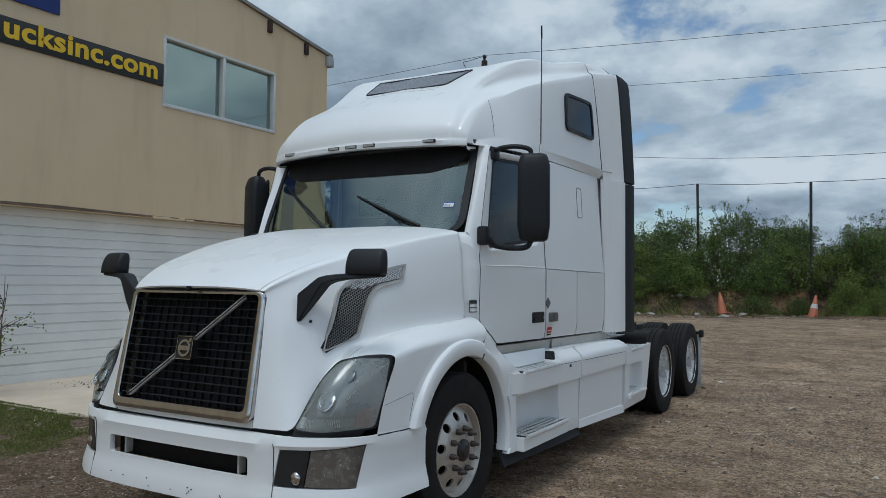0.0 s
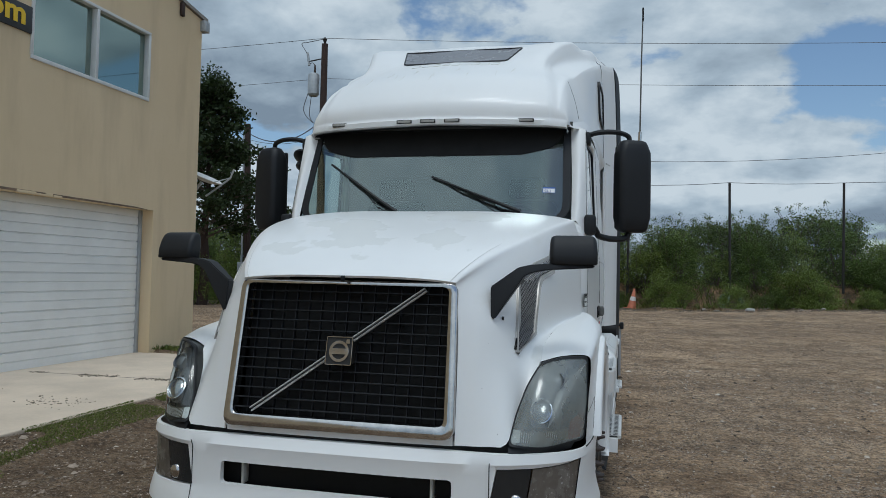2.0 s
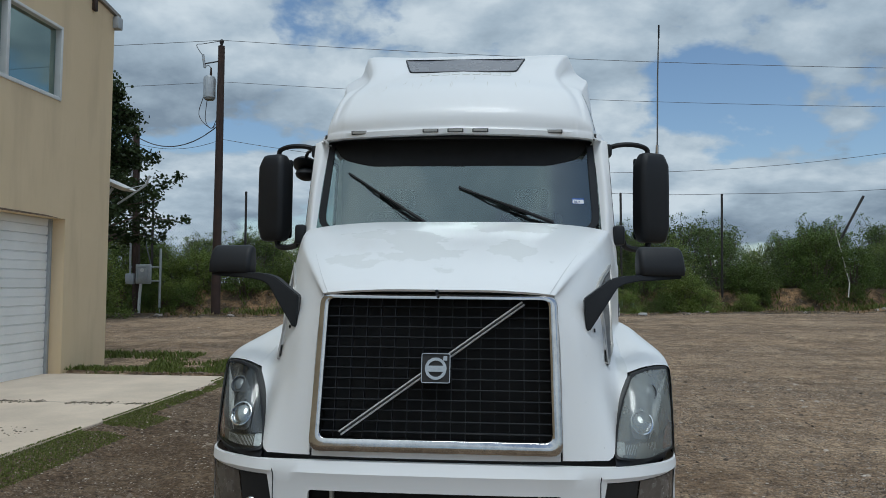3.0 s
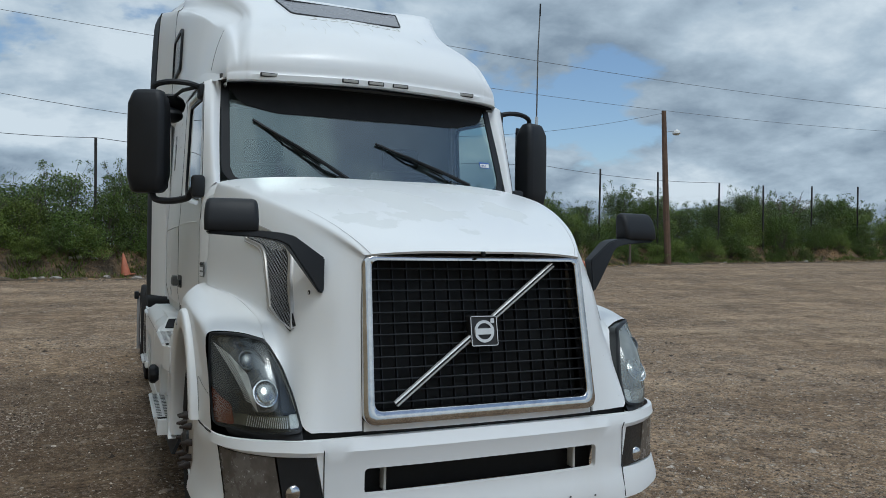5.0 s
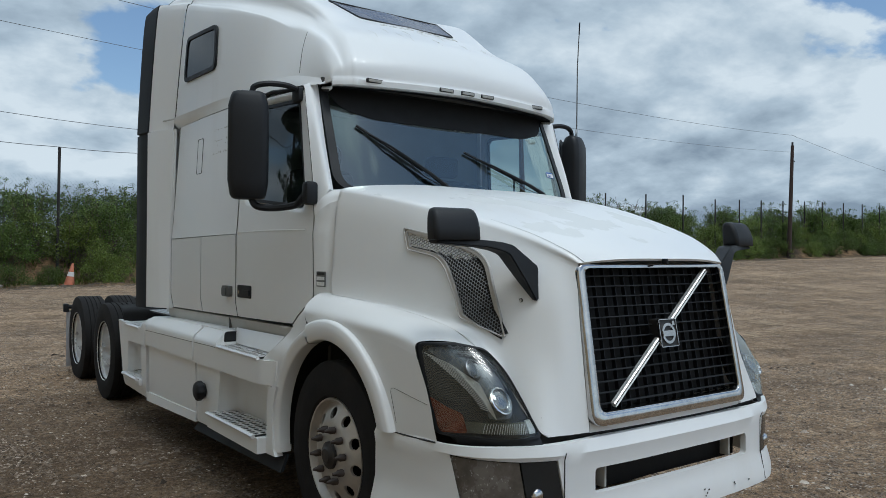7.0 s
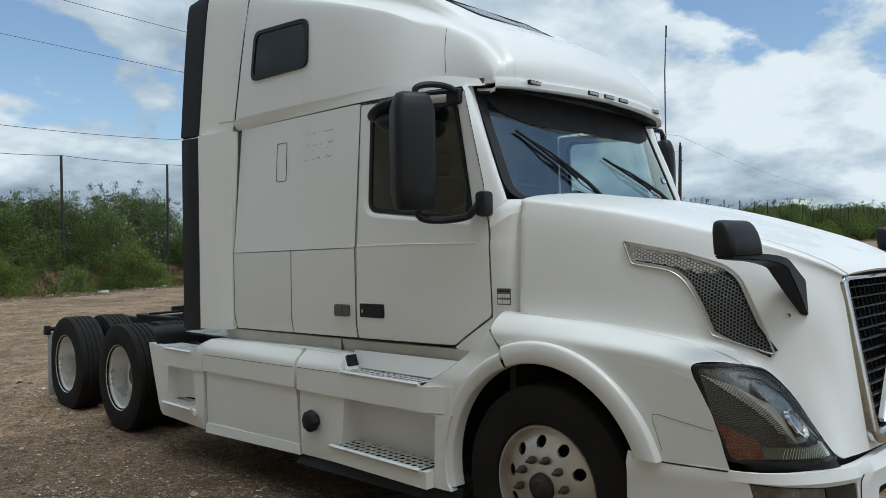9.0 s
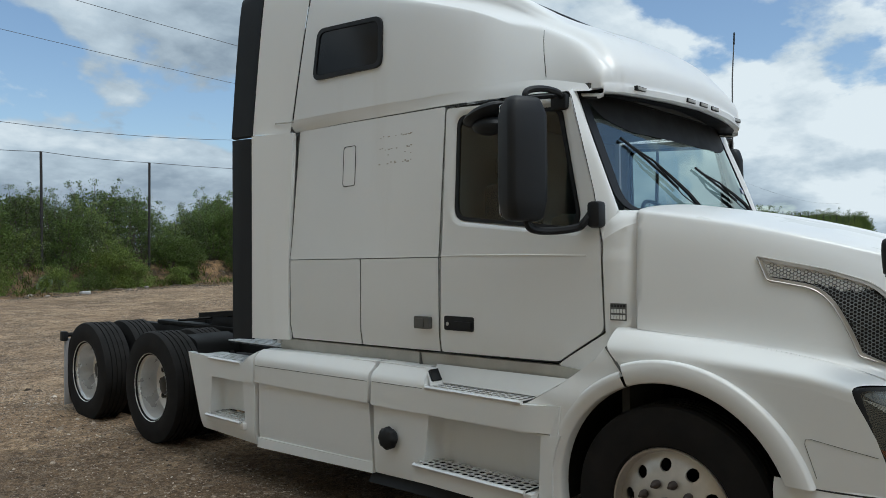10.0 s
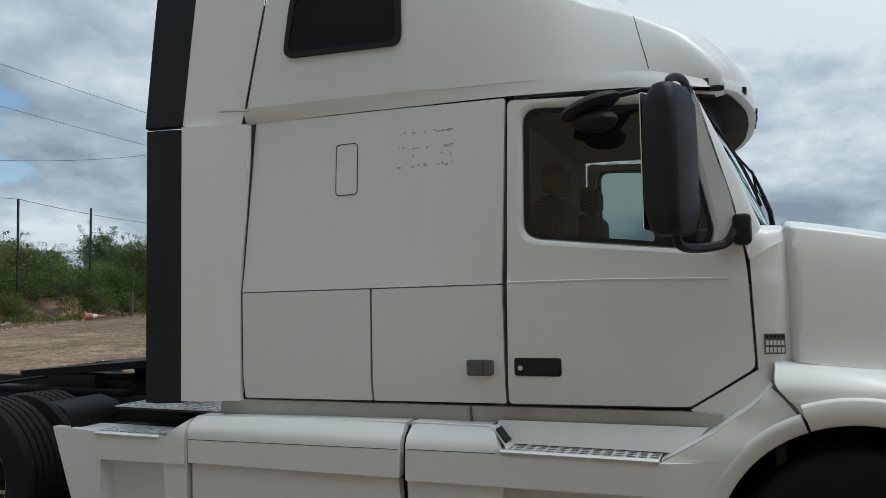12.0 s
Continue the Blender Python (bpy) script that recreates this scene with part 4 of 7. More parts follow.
    for p, q in zip(rows, rows[1:]):
        for i in range(4):
            arm.faces.new((p[i], p[(i + 1) % 4], q[(i + 1) % 4], q[i]))
    arm.faces.new(rows[0])
    arm.faces.new(rows[-1][::-1])
    bmesh.ops.bevel(arm, geom=list(arm.edges), offset=0.005, segments=2, affect="EDGES")
    part("mirror_arm", arm, BLACK, hm, "black moulded mirror arm", 40)
    part("mirror_bolt", lathe([(0.0, 0.004), (0.009, 0.003), (0.009, -0.004)], 8, (s * (hood_x(0.25, 1.246) + 0.003), 0.25, 1.246)), SEAM, hood)
    return ob


for s in (-1, 1):
    fender(s)

# bumper
PLAN = [(0, -0.045), (0.4, -0.04), (0.70, -0.012), (0.86, 0.045), (1.0, 0.14), (1.078, 0.26), (1.117, 0.45), (1.132, 0.745)]
plan_line = [(Vector((-x, y, 0))) for x, y in PLAN[:0:-1]] + [Vector((x, y, 0)) for x, y in PLAN]
plan_fine = smooth_line(plan_line, 10)
plan_d = [0.0]
for a, b in zip(plan_fine, plan_fine[1:]):
    plan_d.append(plan_d[-1] + (b - a).length)
HALF = plan_d[-1] / 2


def bumper_at(off=0.0):
    def to(u, z):
        d = min(max(u + HALF, 0.0), plan_d[-1] - 1e-6)
        k = max(0, min(len(plan_d) - 2, int(np.searchsorted(plan_d, d) - 1)))
        t = (d - plan_d[k]) / (plan_d[k + 1] - plan_d[k])
        p = plan_fine[k].lerp(plan_fine[k + 1], clamp01(t))
        w = (plan_fine[k + 1] - plan_fine[k]).normalized()
        out = Vector((w.y, -w.x, 0))
        swell = 0.028 * ease((0.45 - z) / 0.14) + 0.012 * ease((z - 0.625) / 0.01) - 0.05 * max(0.0, (z - 0.655) / 0.03) ** 2
        return Vector((p.x, p.y, z)) + out * (swell + off)
    return to


def bump_u(x):
    return min(range(len(plan_fine)), key=lambda k: abs(plan_fine[k].x - x) + (0 if plan_fine[k].y < 0.3 else 9))


def u_of(x):
    return plan_d[bump_u(x)] - HALF


uf, ug, ue = u_of(0.735), u_of(0.89), u_of(1.06) + 0.06
low_edge = [(u, 0.292 + 0.02 * ease((abs(u) - 0.8) / 0.3)) for u in np.linspace(-HALF, HALF, 25)]
outline = low_edge + [(HALF, 0.676), (HALF * 0.72, 0.668), (0.78, 0.673), (0.5, 0.679), (-0.5, 0.679), (-0.78, 0.673), (-HALF * 0.72, 0.668), (-HALF, 0.676)]
slot = rect(-0.552, 0.552, 0.452, 0.556, 0.02)
fog = [(uf - 0.035, 0.425), (ue - 0.06, 0.412), (ue, 0.628), (ug, 0.612), (uf, 0.612)]
bumper = part("bumper", trim(outline, [slot, fog, [(-a, b) for a, b in fog[::-1]]], 0.05, bumper_at(), (0, 0.03, 0)), PAINT, truck, "white bumper with scuffed lower edge", 32)
part("bumper_slot_mesh", trim(rect(-0.58, 0.58, 0.43, 0.58), (), 0.1, lambda x, z: Vector((x, 0.06, z)), (0, 0.01, 0)), FRAME_BLACK, bumper)
for x in (-0.455, 0.455):
    part("slot_strut", box(x - 0.006, x + 0.006, 0.0, 0.05, 0.45, 0.56, 0.002), GREY_TRIM, bumper)
# thin grey line along the crease below the bumper's top edge
part("bumper_crease_line", tube([bumper_at(0.0015)(u, 0.622) for u in np.linspace(uf * -1, uf, 24)], 0.0025, 5), GREY_TRIM, bumper)
part("gap_shadow", trim(rect(-0.80, 0.80, 0.655, 0.70), (), 0.1, lambda x, z: Vector((x, 0.012 + 0.08 * (abs(x) / 0.8) ** 3, z)), (0, 0.02, 0)), SEAM, bumper)
for s in (-1, 1):
    fo = lambda l: [(s * a, b) for a, b in (l if s > 0 else l[::-1])]
    part("fog_light", trim(fo([(uf - 0.03, 0.43), (ug - 0.035, 0.43), (ug - 0.004, 0.608), (uf + 0.004, 0.608)]), (), 0.06, bumper_at(-0.004), (0, 0.03, 0)), plain("black fog lens", (0.02, 0.022, 0.024), 0.15), bumper, "black fog light lens")
    part("fog_cover", trim(fo([(ug - 0.028, 0.43), (ue - 0.066, 0.417), (ue - 0.006, 0.622), (ug + 0.004, 0.608)]), (), 0.06, bumper_at(-0.003), (0, 0.03, 0)), FOG_GREY, bumper, "scuffed grey corner cover")
    fl = bumper_at(0.0)(s * (uf + 0.085), 0.47)
    b = bmesh.new()
    bmesh.ops.create_uvsphere(b, u_segments=14, v_segments=8, radius=0.034)
    for v in b.verts:
        v.co = fl + Vector((v.co.x, v.co.y * 0.5 + 0.006, v.co.z))
    part("fog_bulb", b, CHROME, bumper)
    part("bumper_joint", tube([bumper_at(0.002)(s * (uf - 0.03), z) for z in (0.30, 0.45, 0.61, 0.64)], 0.0022, 5), SEAM, bumper)
rr = random.Random(5)
for k in range(12):
    u, z = rr.uniform(-0.5, 0.6), rr.uniform(0.31, 0.36)
    p = bumper_at(0.0025)(u, z)
    b = bmesh.new()
    bmesh.ops.create_icosphere(b, subdivisions=1, radius=1)
    for v in b.verts:
        v.co = p + Vector((v.co.x * rr.uniform(0.003, 0.008), v.co.y * 0.002, v.co.z * rr.uniform(0.003, 0.006)))
    part("paint_chip", b, SEAM, bumper)

# cab: cowl, pillars, doors, sleeper


def groove(points, s, off=0.0, r=0.0011):
    line = []
    for (y0, z0), (y1, z1) in zip(points, points[1:]):
        n = max(2, int(math.hypot(y1 - y0, z1 - z0) / 0.08))
        line += [side(s, off)(y0 + (y1 - y0) * k / n, z0 + (z1 - z0) * k / n) for k in range(n)]
    line.append(side(s, off)(*points[-1]))
    return tube(line, r, 5)


cab = part("cab_shell", bmesh.new(), PAINT, truck, "white cab shell")
DOOR = [(2.662, 1.022), (1.868, 1.034), (1.606, 1.205), (1.625, 1.66), (1.672, 1.90), (1.815, 2.40), (2.650, 2.442)]
WIN = [(2.572, 1.790), (1.775, 1.708), (1.755, 1.79), (1.878, 2.350), (2.572, 2.392)]
WIN_R = [0.075, 0.05, 0.02, 0.045, 0.075]
WIN_RO = [0.10, 0.075, 0.035, 0.07, 0.10]
inset = lambda pts, d: [(p[0] + d * (1 if p[0] < 2.2 else -1), p[1] + d * (1 if p[1] < 2.0 else -1)) for p in pts]
for s in (-1, 1):
    inn = (-s * 0.03, 0, 0)
    door = part("door", trim(fillet(DOOR, [0.02, 0.02, 0.03, 0.2, 0.2, 0.03, 0.03], 4), [fillet(inset(WIN, -0.034), WIN_RO, 5)], 0.09, side(s), inn), PAINT, truck, "white cab door with a dark window", 40)
    rim_o, rim_m, rim_i = fillet(inset(WIN, -0.034), WIN_RO, 5), fillet(inset(WIN, -0.018), WIN_RO, 5), fillet(inset(WIN, -0.002), WIN_R, 5)
    b = bmesh.new()
    vs = [[b.verts.new(side(s, off)(*p)) for p in loop] for loop, off in ((rim_o, 0.0), (rim_m, -0.004), (rim_i, -0.024))]
    for p, q in zip(vs, vs[1:]):
        for i in range(len(p)):
            b.faces.new((p[i], p[(i + 1) % len(p)], q[(i + 1) % len(p)], q[i]))
    part("window_recess", b, PAINT, door, "", 50)
    wi = fillet(inset(WIN, 0.016), [0.065, 0.045, 0.02, 0.04, 0.065], 5)
    part("window_seal", trim(fillet(inset(WIN, -0.004), WIN_R, 5), [wi], 0.12, side(s, -0.012), (-s * 0.02, 0, 0)), BLACK, door, "black window seal")
    part("window_pane", facing(trim(fillet(inset(WIN, 0.01), WIN_R, 5), (), 0.15, side(s, -0.02)), (s, 0, 0)), SIDE_GLASS, door, "dark tinted window pane")
    part("door_seam", groove([(2.668, 1.02), (2.676, 1.55), (2.655, 2.445)], s, r=0.0016), SEAM, cab)
    part("door_seam", groove([(2.662, 1.018), (1.866, 1.030), (1.602, 1.203), (1.618, 1.64), (1.668, 1.90), (1.808, 2.40), (1.83, 2.425), (2.65, 2.448)], s, r=0.0016), SEAM, cab)
    part("crease_line", groove([(2.66, 1.578), (2.2, 1.582), (1.70, 1.576)], s, 0.002, 0.006), PAINT, door)
    part("door_handle", trim(rect(2.412, 2.628, 1.152, 1.234, 0.014), (), 0.2, side(s, 0.006), (-s * 0.02, 0, 0)), BLACK, door, "black recessed door handle")
    part("handle_grip", trim(rect(2.425, 2.555, 1.168, 1.205, 0.01), (), 0.2, side(s, 0.016), (-s * 0.012, 0, 0)), BLACK, door)
    part("lock_barrel", lathe([(0.0, 0.006 * s), (0.012, 0.006 * s), (0.012, -0.004 * s)], 12, (s * (cab_x(2.6, 1.19) + 0.004), 2.60, 1.188)), CHROME, door)
    # sleeper panels
    low_a = [(4.125, 0.998), (3.364, 1.012), (3.364, 1.560), (4.130, 1.552)]
    low_b = [(3.352, 1.012), (2.676, 1.022), (2.682, 1.568), (3.352, 1.560)]
    up = [(4.132, 1.557), (2.684, 1.573), (2.662, 2.455), (4.075, 2.472)]
    part("luggage_door", trim(fillet(low_a, 0.008, 2), (), 0.12, side(s), inn), PAINT, cab, "white luggage door")
    part("luggage_door", trim(fillet(low_b, 0.008, 2), (), 0.12, side(s), inn), PAINT, cab, "white luggage door")
    part("sleeper_side", trim(fillet(up, 0.01, 2), (), 0.12, side(s), inn), PAINT, cab, "white sleeper side with glue residue")
    part("sleeper_seam", groove([(4.128, 1.0), (4.136, 1.557), (4.08, 2.475)], s, -0.001, 0.0018), SEAM, cab)
    part("sleeper_seam", groove([(4.13, 1.557), (3.358, 1.564), (2.678, 1.573)], s, -0.002), SEAM, cab)
    part("sleeper_seam", groove([(3.358, 1.564), (3.358, 1.01)], s, -0.002), SEAM, cab)
    part("sleeper_seam", groove([(4.07, 2.476), (2.655, 2.458), (1.86, 2.425)], s, -0.001), SEAM, cab)
    vent = part("side_hatch", trim(rect(3.445, 3.565, 2.045, 2.305, 0.022), (), 0.2, side(s, 0.001), (-s * 0.01, 0, 0)), PAINT, truck, "small flush side hatch")
    edge = rect(3.443, 3.567, 2.043, 2.307, 0.022)
    part("hatch_seam", groove(edge + edge[:1], s, 0.001, 0.0026), SEAM, vent)
    latch = part("sleeper_latch", trim(rect(2.728, 2.852, 1.150, 1.222, 0.012), (), 0.2, side(s, 0.028), (-s * 0.03, 0, 0)), GREY_PLASTIC, truck, "grey cast latch")
    part("latch_pad", trim(rect(2.77, 2.845, 1.158, 1.210, 0.01), (), 0.2, side(s, 0.034), (-s * 0.01, 0, 0)), GREY_PLASTIC, latch)
    # cowl beside the hood and the pillar round the windscreen
    cowl = [(1.82, 0.985), (1.868, 1.022), (1.596, 1.197), (1.612, 1.655), (1.54, 1.70), (1.452, 1.745), (1.44, 1.60), (1.44, 1.05), (1.60, 0.985)]
    part("cowl_side", trim(cowl, (), 0.03, lambda y, z: side(s, -0.012 * ease((1.57 - y) / 0.05) - 0.055 * ease((1.515 - y) / 0.07))(y, z), inn), PAINT, cab, "white cowl panel")
    pil = skin([
        [(s * 0.932, shield_y(0.932, 1.80) - 0.002, 1.795), (s * 0.924, shield_y(0.924, 2.1), 2.1), (s * 0.902, shield_y(0.902, 2.45), 2.455)],
        [(s * 0.972, 1.565, 1.79), (s * 0.972, 1.68, 2.1), (s * 0.950, 1.828, 2.448)],
        [(s * cab_x(1.615, 1.655), 1.615, 1.655), (s * cab_x(1.68, 1.95), 1.685, 1.95), (s * cab_x(1.82, 2.42), 1.82, 2.425)]], 14, 4)
    part("pillar", pil, PAINT, cab, "white windscreen pillar", 50)
    cx = lambda y, z: cab_x(y, z) - 0.012 * ease((1.57 - y) / 0.05) - 0.055 * ease((1.515 - y) / 0.07)
    part("cowl_top", skin([
        [(s * (cx(1.612, 1.655) + 0.001), 1.614, 1.653), (s * (cx(1.54, 1.70) + 0.001), 1.541, 1.698), (s * (cx(1.452, 1.745) + 0.001), 1.452, 1.743)],
        [(s * 1.006, 1.620, 1.742), (s * 0.990, 1.556, 1.760), (s * 0.935, 1.466, 1.775)],
        [(s * 0.968, 1.600, 1.793), (s * 0.945, 1.566, 1.799), (s * 0.905, 1.480, 1.798)],
        [(s * 0.90, 1.58, 1.800), (s * 0.89, 1.56, 1.801), (s * 0.87, 1.49, 1.800)]], 10, 4), PAINT, cab, "", 70)
    # sill under the doors
    part("sill", trim([(4.30, 0.86), (1.74, 0.86), (1.74, 1.004), (1.872, 1.014), (4.30, 0.985)], (), 0.3, lambda y, z: Vector((s * (1.045 - 0.03 * ease((0.93 - z) / 0.06)), y, z)), (-s * 0.04, 0, 0)), GREY_TRIM, cab, "grey sill below the doors")
    part("sill_strap", box(min(s * 1.03, s * 1.05), max(s * 1.03, s * 1.05), 2.853, 2.861, 0.90, 1.0), GREY_PLASTIC, cab)
    # engine badge, with bars for its lettering
    pb = part("engine_badge", trim(rect(1.490, 1.570, 1.262, 1.345, 0.003), (), 0.2, side(s, 0.003), (-s * 0.006, 0, 0)), GREY_PLASTIC, truck, "small grey badge")
    for z0, z1 in ((1.327, 1.340), (1.298, 1.317), (1.268, 1.289)):
        for k in range(5):
            part("badge_stroke", trim(rect(1.494 + k * 0.0148, 1.505 + k * 0.0148, z0, z1), (), 0.2, side(s, 0.005), (-s * 0.004, 0, 0)), WHITE_STICKER if z1 < 1.33 else SEAM, pb)
    # cab extender and its rubber edge
    def wing(y0, y1, x0, x1, z0, z1, mat_, nm, lab, top=0.0):
        c = []
        for z in np.linspace(z0, z1, 12):
            lean = 0.02 * max(0, z - 2.5) + top * ease((z - 3.25) / 0.4)
            f0 = -0.055 * ease((z - 1.55) / 0.9) if y0 < 4.2 else 0.0
            c.append([(s * (x0 - lean), y0 + f0, z), (s * ((x0 + x1) / 2 + 0.012 - lean), (y0 + y1) / 2, z), (s * (x1 - lean), y1, z)])
        b = skin(c, 8, 2)
        thicken(b, Vector((-s * 0.03, 0, 0)))
        return part(nm, b, mat_, truck, lab, 40)
    wing(4.14, 4.44, 1.080, 1.185, 0.985, 2.46, PAINT, "side_extender", "white side extender panel")
    wing(4.445, 4.65, 1.186, 1.215, 0.975, 2.445, RUBBER, "extender_rubber", "black rubber extender edge")

# sleeper back wall, floor and firewall close the cab
part("back_wall", box(-1.05, 1.05, 4.28, 4.32, 0.95, 3.30), PAINT, cab)
part("cab_floor", box(-1.0, 1.0, 1.55, 4.3, 0.94, 1.0), INTERIOR, cab)
part("firewall", box(-0.98, 0.98, 1.50, 1.54, 0.72, 1.70), INTERIOR, cab)
part("inner_lining", box(-1.0, 1.0, 2.70, 2.74, 1.0, 2.46), CURTAIN, cab, "grey curtain behind the seats")

# roof cap
ROOF = [(1.545, 2.470, 2.465, 0.77, 0.880, 0.887), (1.568, 2.592, 2.53, 0.765, 0.880, 0.900), (1.735, 2.778, 2.665, 0.73, 0.880, 0.936), (1.96, 2.900, 2.77, 0.695, 0.880, 0.978),
        (2.21, 3.018, 2.86, 0.69, 0.892, 1.0), (2.40, 3.125, 2.94, 0.725, 0.925, 1.012), (2.58, 3.225, 3.008, 0.77, 0.955, 1.021), (2.78, 3.304, 3.075, 0.815, 0.982, 1.03),
        (3.0, 3.38, 3.14, 0.845, 1.0, 1.038), (3.5, 3.49, 3.27, 0.88, 1.016, 1.046), (4.13, 3.60, 3.40, 0.93, 1.022, 1.05)]


def roof_row(y, zt, zs, wt, w1, wb, full=True):
    zb = at_steps(y, ((1.5, 2.435), (1.72, 2.452), (2.0, 2.512), (2.6, 2.53), (4.13, 2.545), (4.14, 2.466), (4.6, 2.466)))
    zb = min(zb, zt - 0.01)
    dz, ledge = zt - zs, ease((y - 2.0) / 0.32) * (1 - ease((y - 2.65) / 0.7))
    soft = [(w1 - 0.035, zs + 0.06 * min(1, dz / 0.15)), (0.5 * (w1 + wt), zs + 0.42 * dz), (wt + 0.02, zt - 0.25 * dz)]
    stepped = [(w1 - 0.03, zs + 0.035), (wt + 0.035, zs + 0.092), (wt + 0.010, zt - 0.030)]
    cheek = [(a[0] + (b[0] - a[0]) * ledge, a[1] + (b[1] - a[1]) * ledge) for a, b in zip(soft, stepped)]
    half = [(wb, zb), (wb * 0.45 + w1 * 0.55 + 0.006, zb * 0.45 + zs * 0.55), (w1, zs), *cheek, (wt - 0.05, zt - 0.02 * min(1, dz / 0.1) + 0.045 * ledge), (wt * 0.5, zt + 0.004), (0, zt + 0.012)]
    bow = 1 - ease((y - 1.6) / 1.0)
    pts = [Vector((x, y + bow * (0.115 * (abs(x) / 0.905) ** 2.2 + 0.045 * (abs(x) / 0.905) ** 8), z)) for x, z in half]
    lean = float(np.interp(y, (3.4, 3.7, 3.9, 4.15, 4.44, 4.7), (0.0, 0.08, 0.16, 0.21, 0.10, 0.08)))
    for p in pts:
        p.y -= lean * max(0.0, p.z - 2.47)
    line = smooth_line(pts, 4)
    return [Vector((-p.x, p.y, p.z)) for p in line] + line[-2::-1]


def loft(rows, bm=None):
    bm = bm or bmesh.new()
    vs = [[bm.verts.new(p) for p in r] for r in rows]
    for a, b in zip(vs, vs[1:]):
        for i in range(len(a) - 1):
            bm.faces.new((a[i], a[i + 1], b[i + 1], b[i]))
    return bm


fine = []
for i in range(len(ROOF) - 1):
    for t in (0, 0.2, 0.4, 0.6, 0.8):
        p = [Vector(ROOF[max(0, min(len(ROOF) - 1, i + d))][:3]) for d in (-1, 0, 1, 2)]
        q = [Vector(ROOF[max(0, min(len(ROOF) - 1, i + d))][3:]) for d in (-1, 0, 1, 2)]
        cr = lambda p: 0.5 * (2 * p[1] + (p[2] - p[0]) * t + (2 * p[0] - 5 * p[1] + 4 * p[2] - p[3]) * t * t + (3 * p[1] - p[0] - 3 * p[2] + p[3]) * t ** 3)
        fine.append((*cr(p), *cr(q)))
fine.append(ROOF[-1])
rows = [roof_row(*r) for r in fine]
roof_x = Lookup([r[len(r) // 2:] for r in rows])
lip = [[p + Vector((0, d, z)) for p in rows[0]] for d, z in ((0.16, -0.028), (0.02, -0.05), (-0.006, -0.044), (-0.01, -0.012))]
bm = loft(lip + rows)
roof = part("roof_cap", bm, PAINT, truck, "white aerodynamic sleeper roof with stain streaks", 45)
part("lip_underside", loft([[p + Vector((0, 0.01, -0.004)) for p in r] for r in lip[:2]]), BLACK, roof, "black underside of the roof lip")
# rear fairing of the roof, flaring out to the rubber
rear = [roof_row(4.145, 3.602, 3.405, 0.93, 1.025, 1.055), roof_row(4.30, 3.62, 3.44, 0.955, 1.075, 1.115), roof_row(4.44, 3.635, 3.47, 0.98, 1.135, 1.175)]
part("roof_fairing", loft(rear), PAINT, truck, "white rear roof fairing", 45)
for s in (-1, 1):
    e = [[Vector((p.x * s, p.y, p.z)) for p in roof_row(*q)[36:]] for q in ((4.445, 3.637, 3.472, 0.982, 1.144, 1.186), (4.55, 3.62, 3.46, 0.995, 1.165, 1.205), (4.66, 3.60, 3.44, 1.0, 1.180, 1.216))]
    b = loft(e)
    thicken(b, Vector((-s * 0.03, 0, -0.01)))
    part("extender_rubber", b, RUBBER, truck, "black rubber extender edge", 45)
seam_row = roof_row(4.138, 3.585, 3.40, 0.926, 1.022, 1.052)
part("roof_seam", tube(seam_row, 0.0026, 5), SEAM, roof)
for s in (-1, 1):
    # joint of the front cap, and the step along the belt line
    part("roof_seam", tube([(s * (roof_x(y, z) + 0.0005), y, z) for y, z in ((2.004, 2.538), (2.02, 2.61), (2.04, 2.684), (2.058, 2.76), (2.072, 2.82))], 0.0020, 5), SEAM, roof)
    part("belt_step", skin([
        [(s * 0.83, 1.715, 2.462), (s * 0.884, 1.722, 2.456), (s * 0.926, 1.79, 2.472), (s * 0.986, 2.05, 2.522), (s * 1.020, 2.6, 2.537), (s * 1.038, 3.0, 2.541), (s * 1.053, 3.5, 2.546), (s * 1.066, 4.132, 2.551)],
        [(s * 0.83, 1.718, 2.456), (s * 0.890, 1.724, 2.442), (s * 0.938, 1.795, 2.452), (s * 1.003, 2.05, 2.480), (s * 1.022, 2.6, 2.500), (s * 1.033, 3.0, 2.505), (s * 1.042, 3.5, 2.510), (s * 1.054, 4.132, 2.513)],
        [(s * 0.83, 1.722, 2.450), (s * 0.896, 1.728, 2.428), (s * 0.956, 1.80, 2.430), (s * (cab_x(2.05, 2.46)), 2.05, 2.440), (s * (cab_x(2.6, 2.46)), 2.6, 2.462), (s * cab_x(3.0, 2.46), 3.0, 2.466), (s * cab_x(3.5, 2.47), 3.5, 2.470), (s * cab_x(4.07, 2.475), 4.132, 2.470)]], 24), PAINT, roof)
    part("belt_notch", tube([(s * 1.078, 4.08, 2.535), (s * 1.11, 4.25, 2.54)], 0.006, 5), GREY_TRIM, roof)


def roof_z(x, y):
    """Height of the roof's top, found on its rows."""
    best = None
    for a, b in zip(rows, rows[1:]):
        for i in range(len(a) - 1):
            if (a[i].x - x) * (a[i + 1].x - x) <= 0:
                t = (x - a[i].x) / (a[i + 1].x - a[i].x + 1e-9)
                p, q = a[i].lerp(a[i + 1], t), b[i].lerp(b[i + 1], t)
                if p.y <= y <= q.y:
                    z = p.z + (q.z - p.z) * (y - p.y) / (q.y - p.y + 1e-9)
                    best = z if best is None else max(best, z)
    return best if best is not None else 3.1


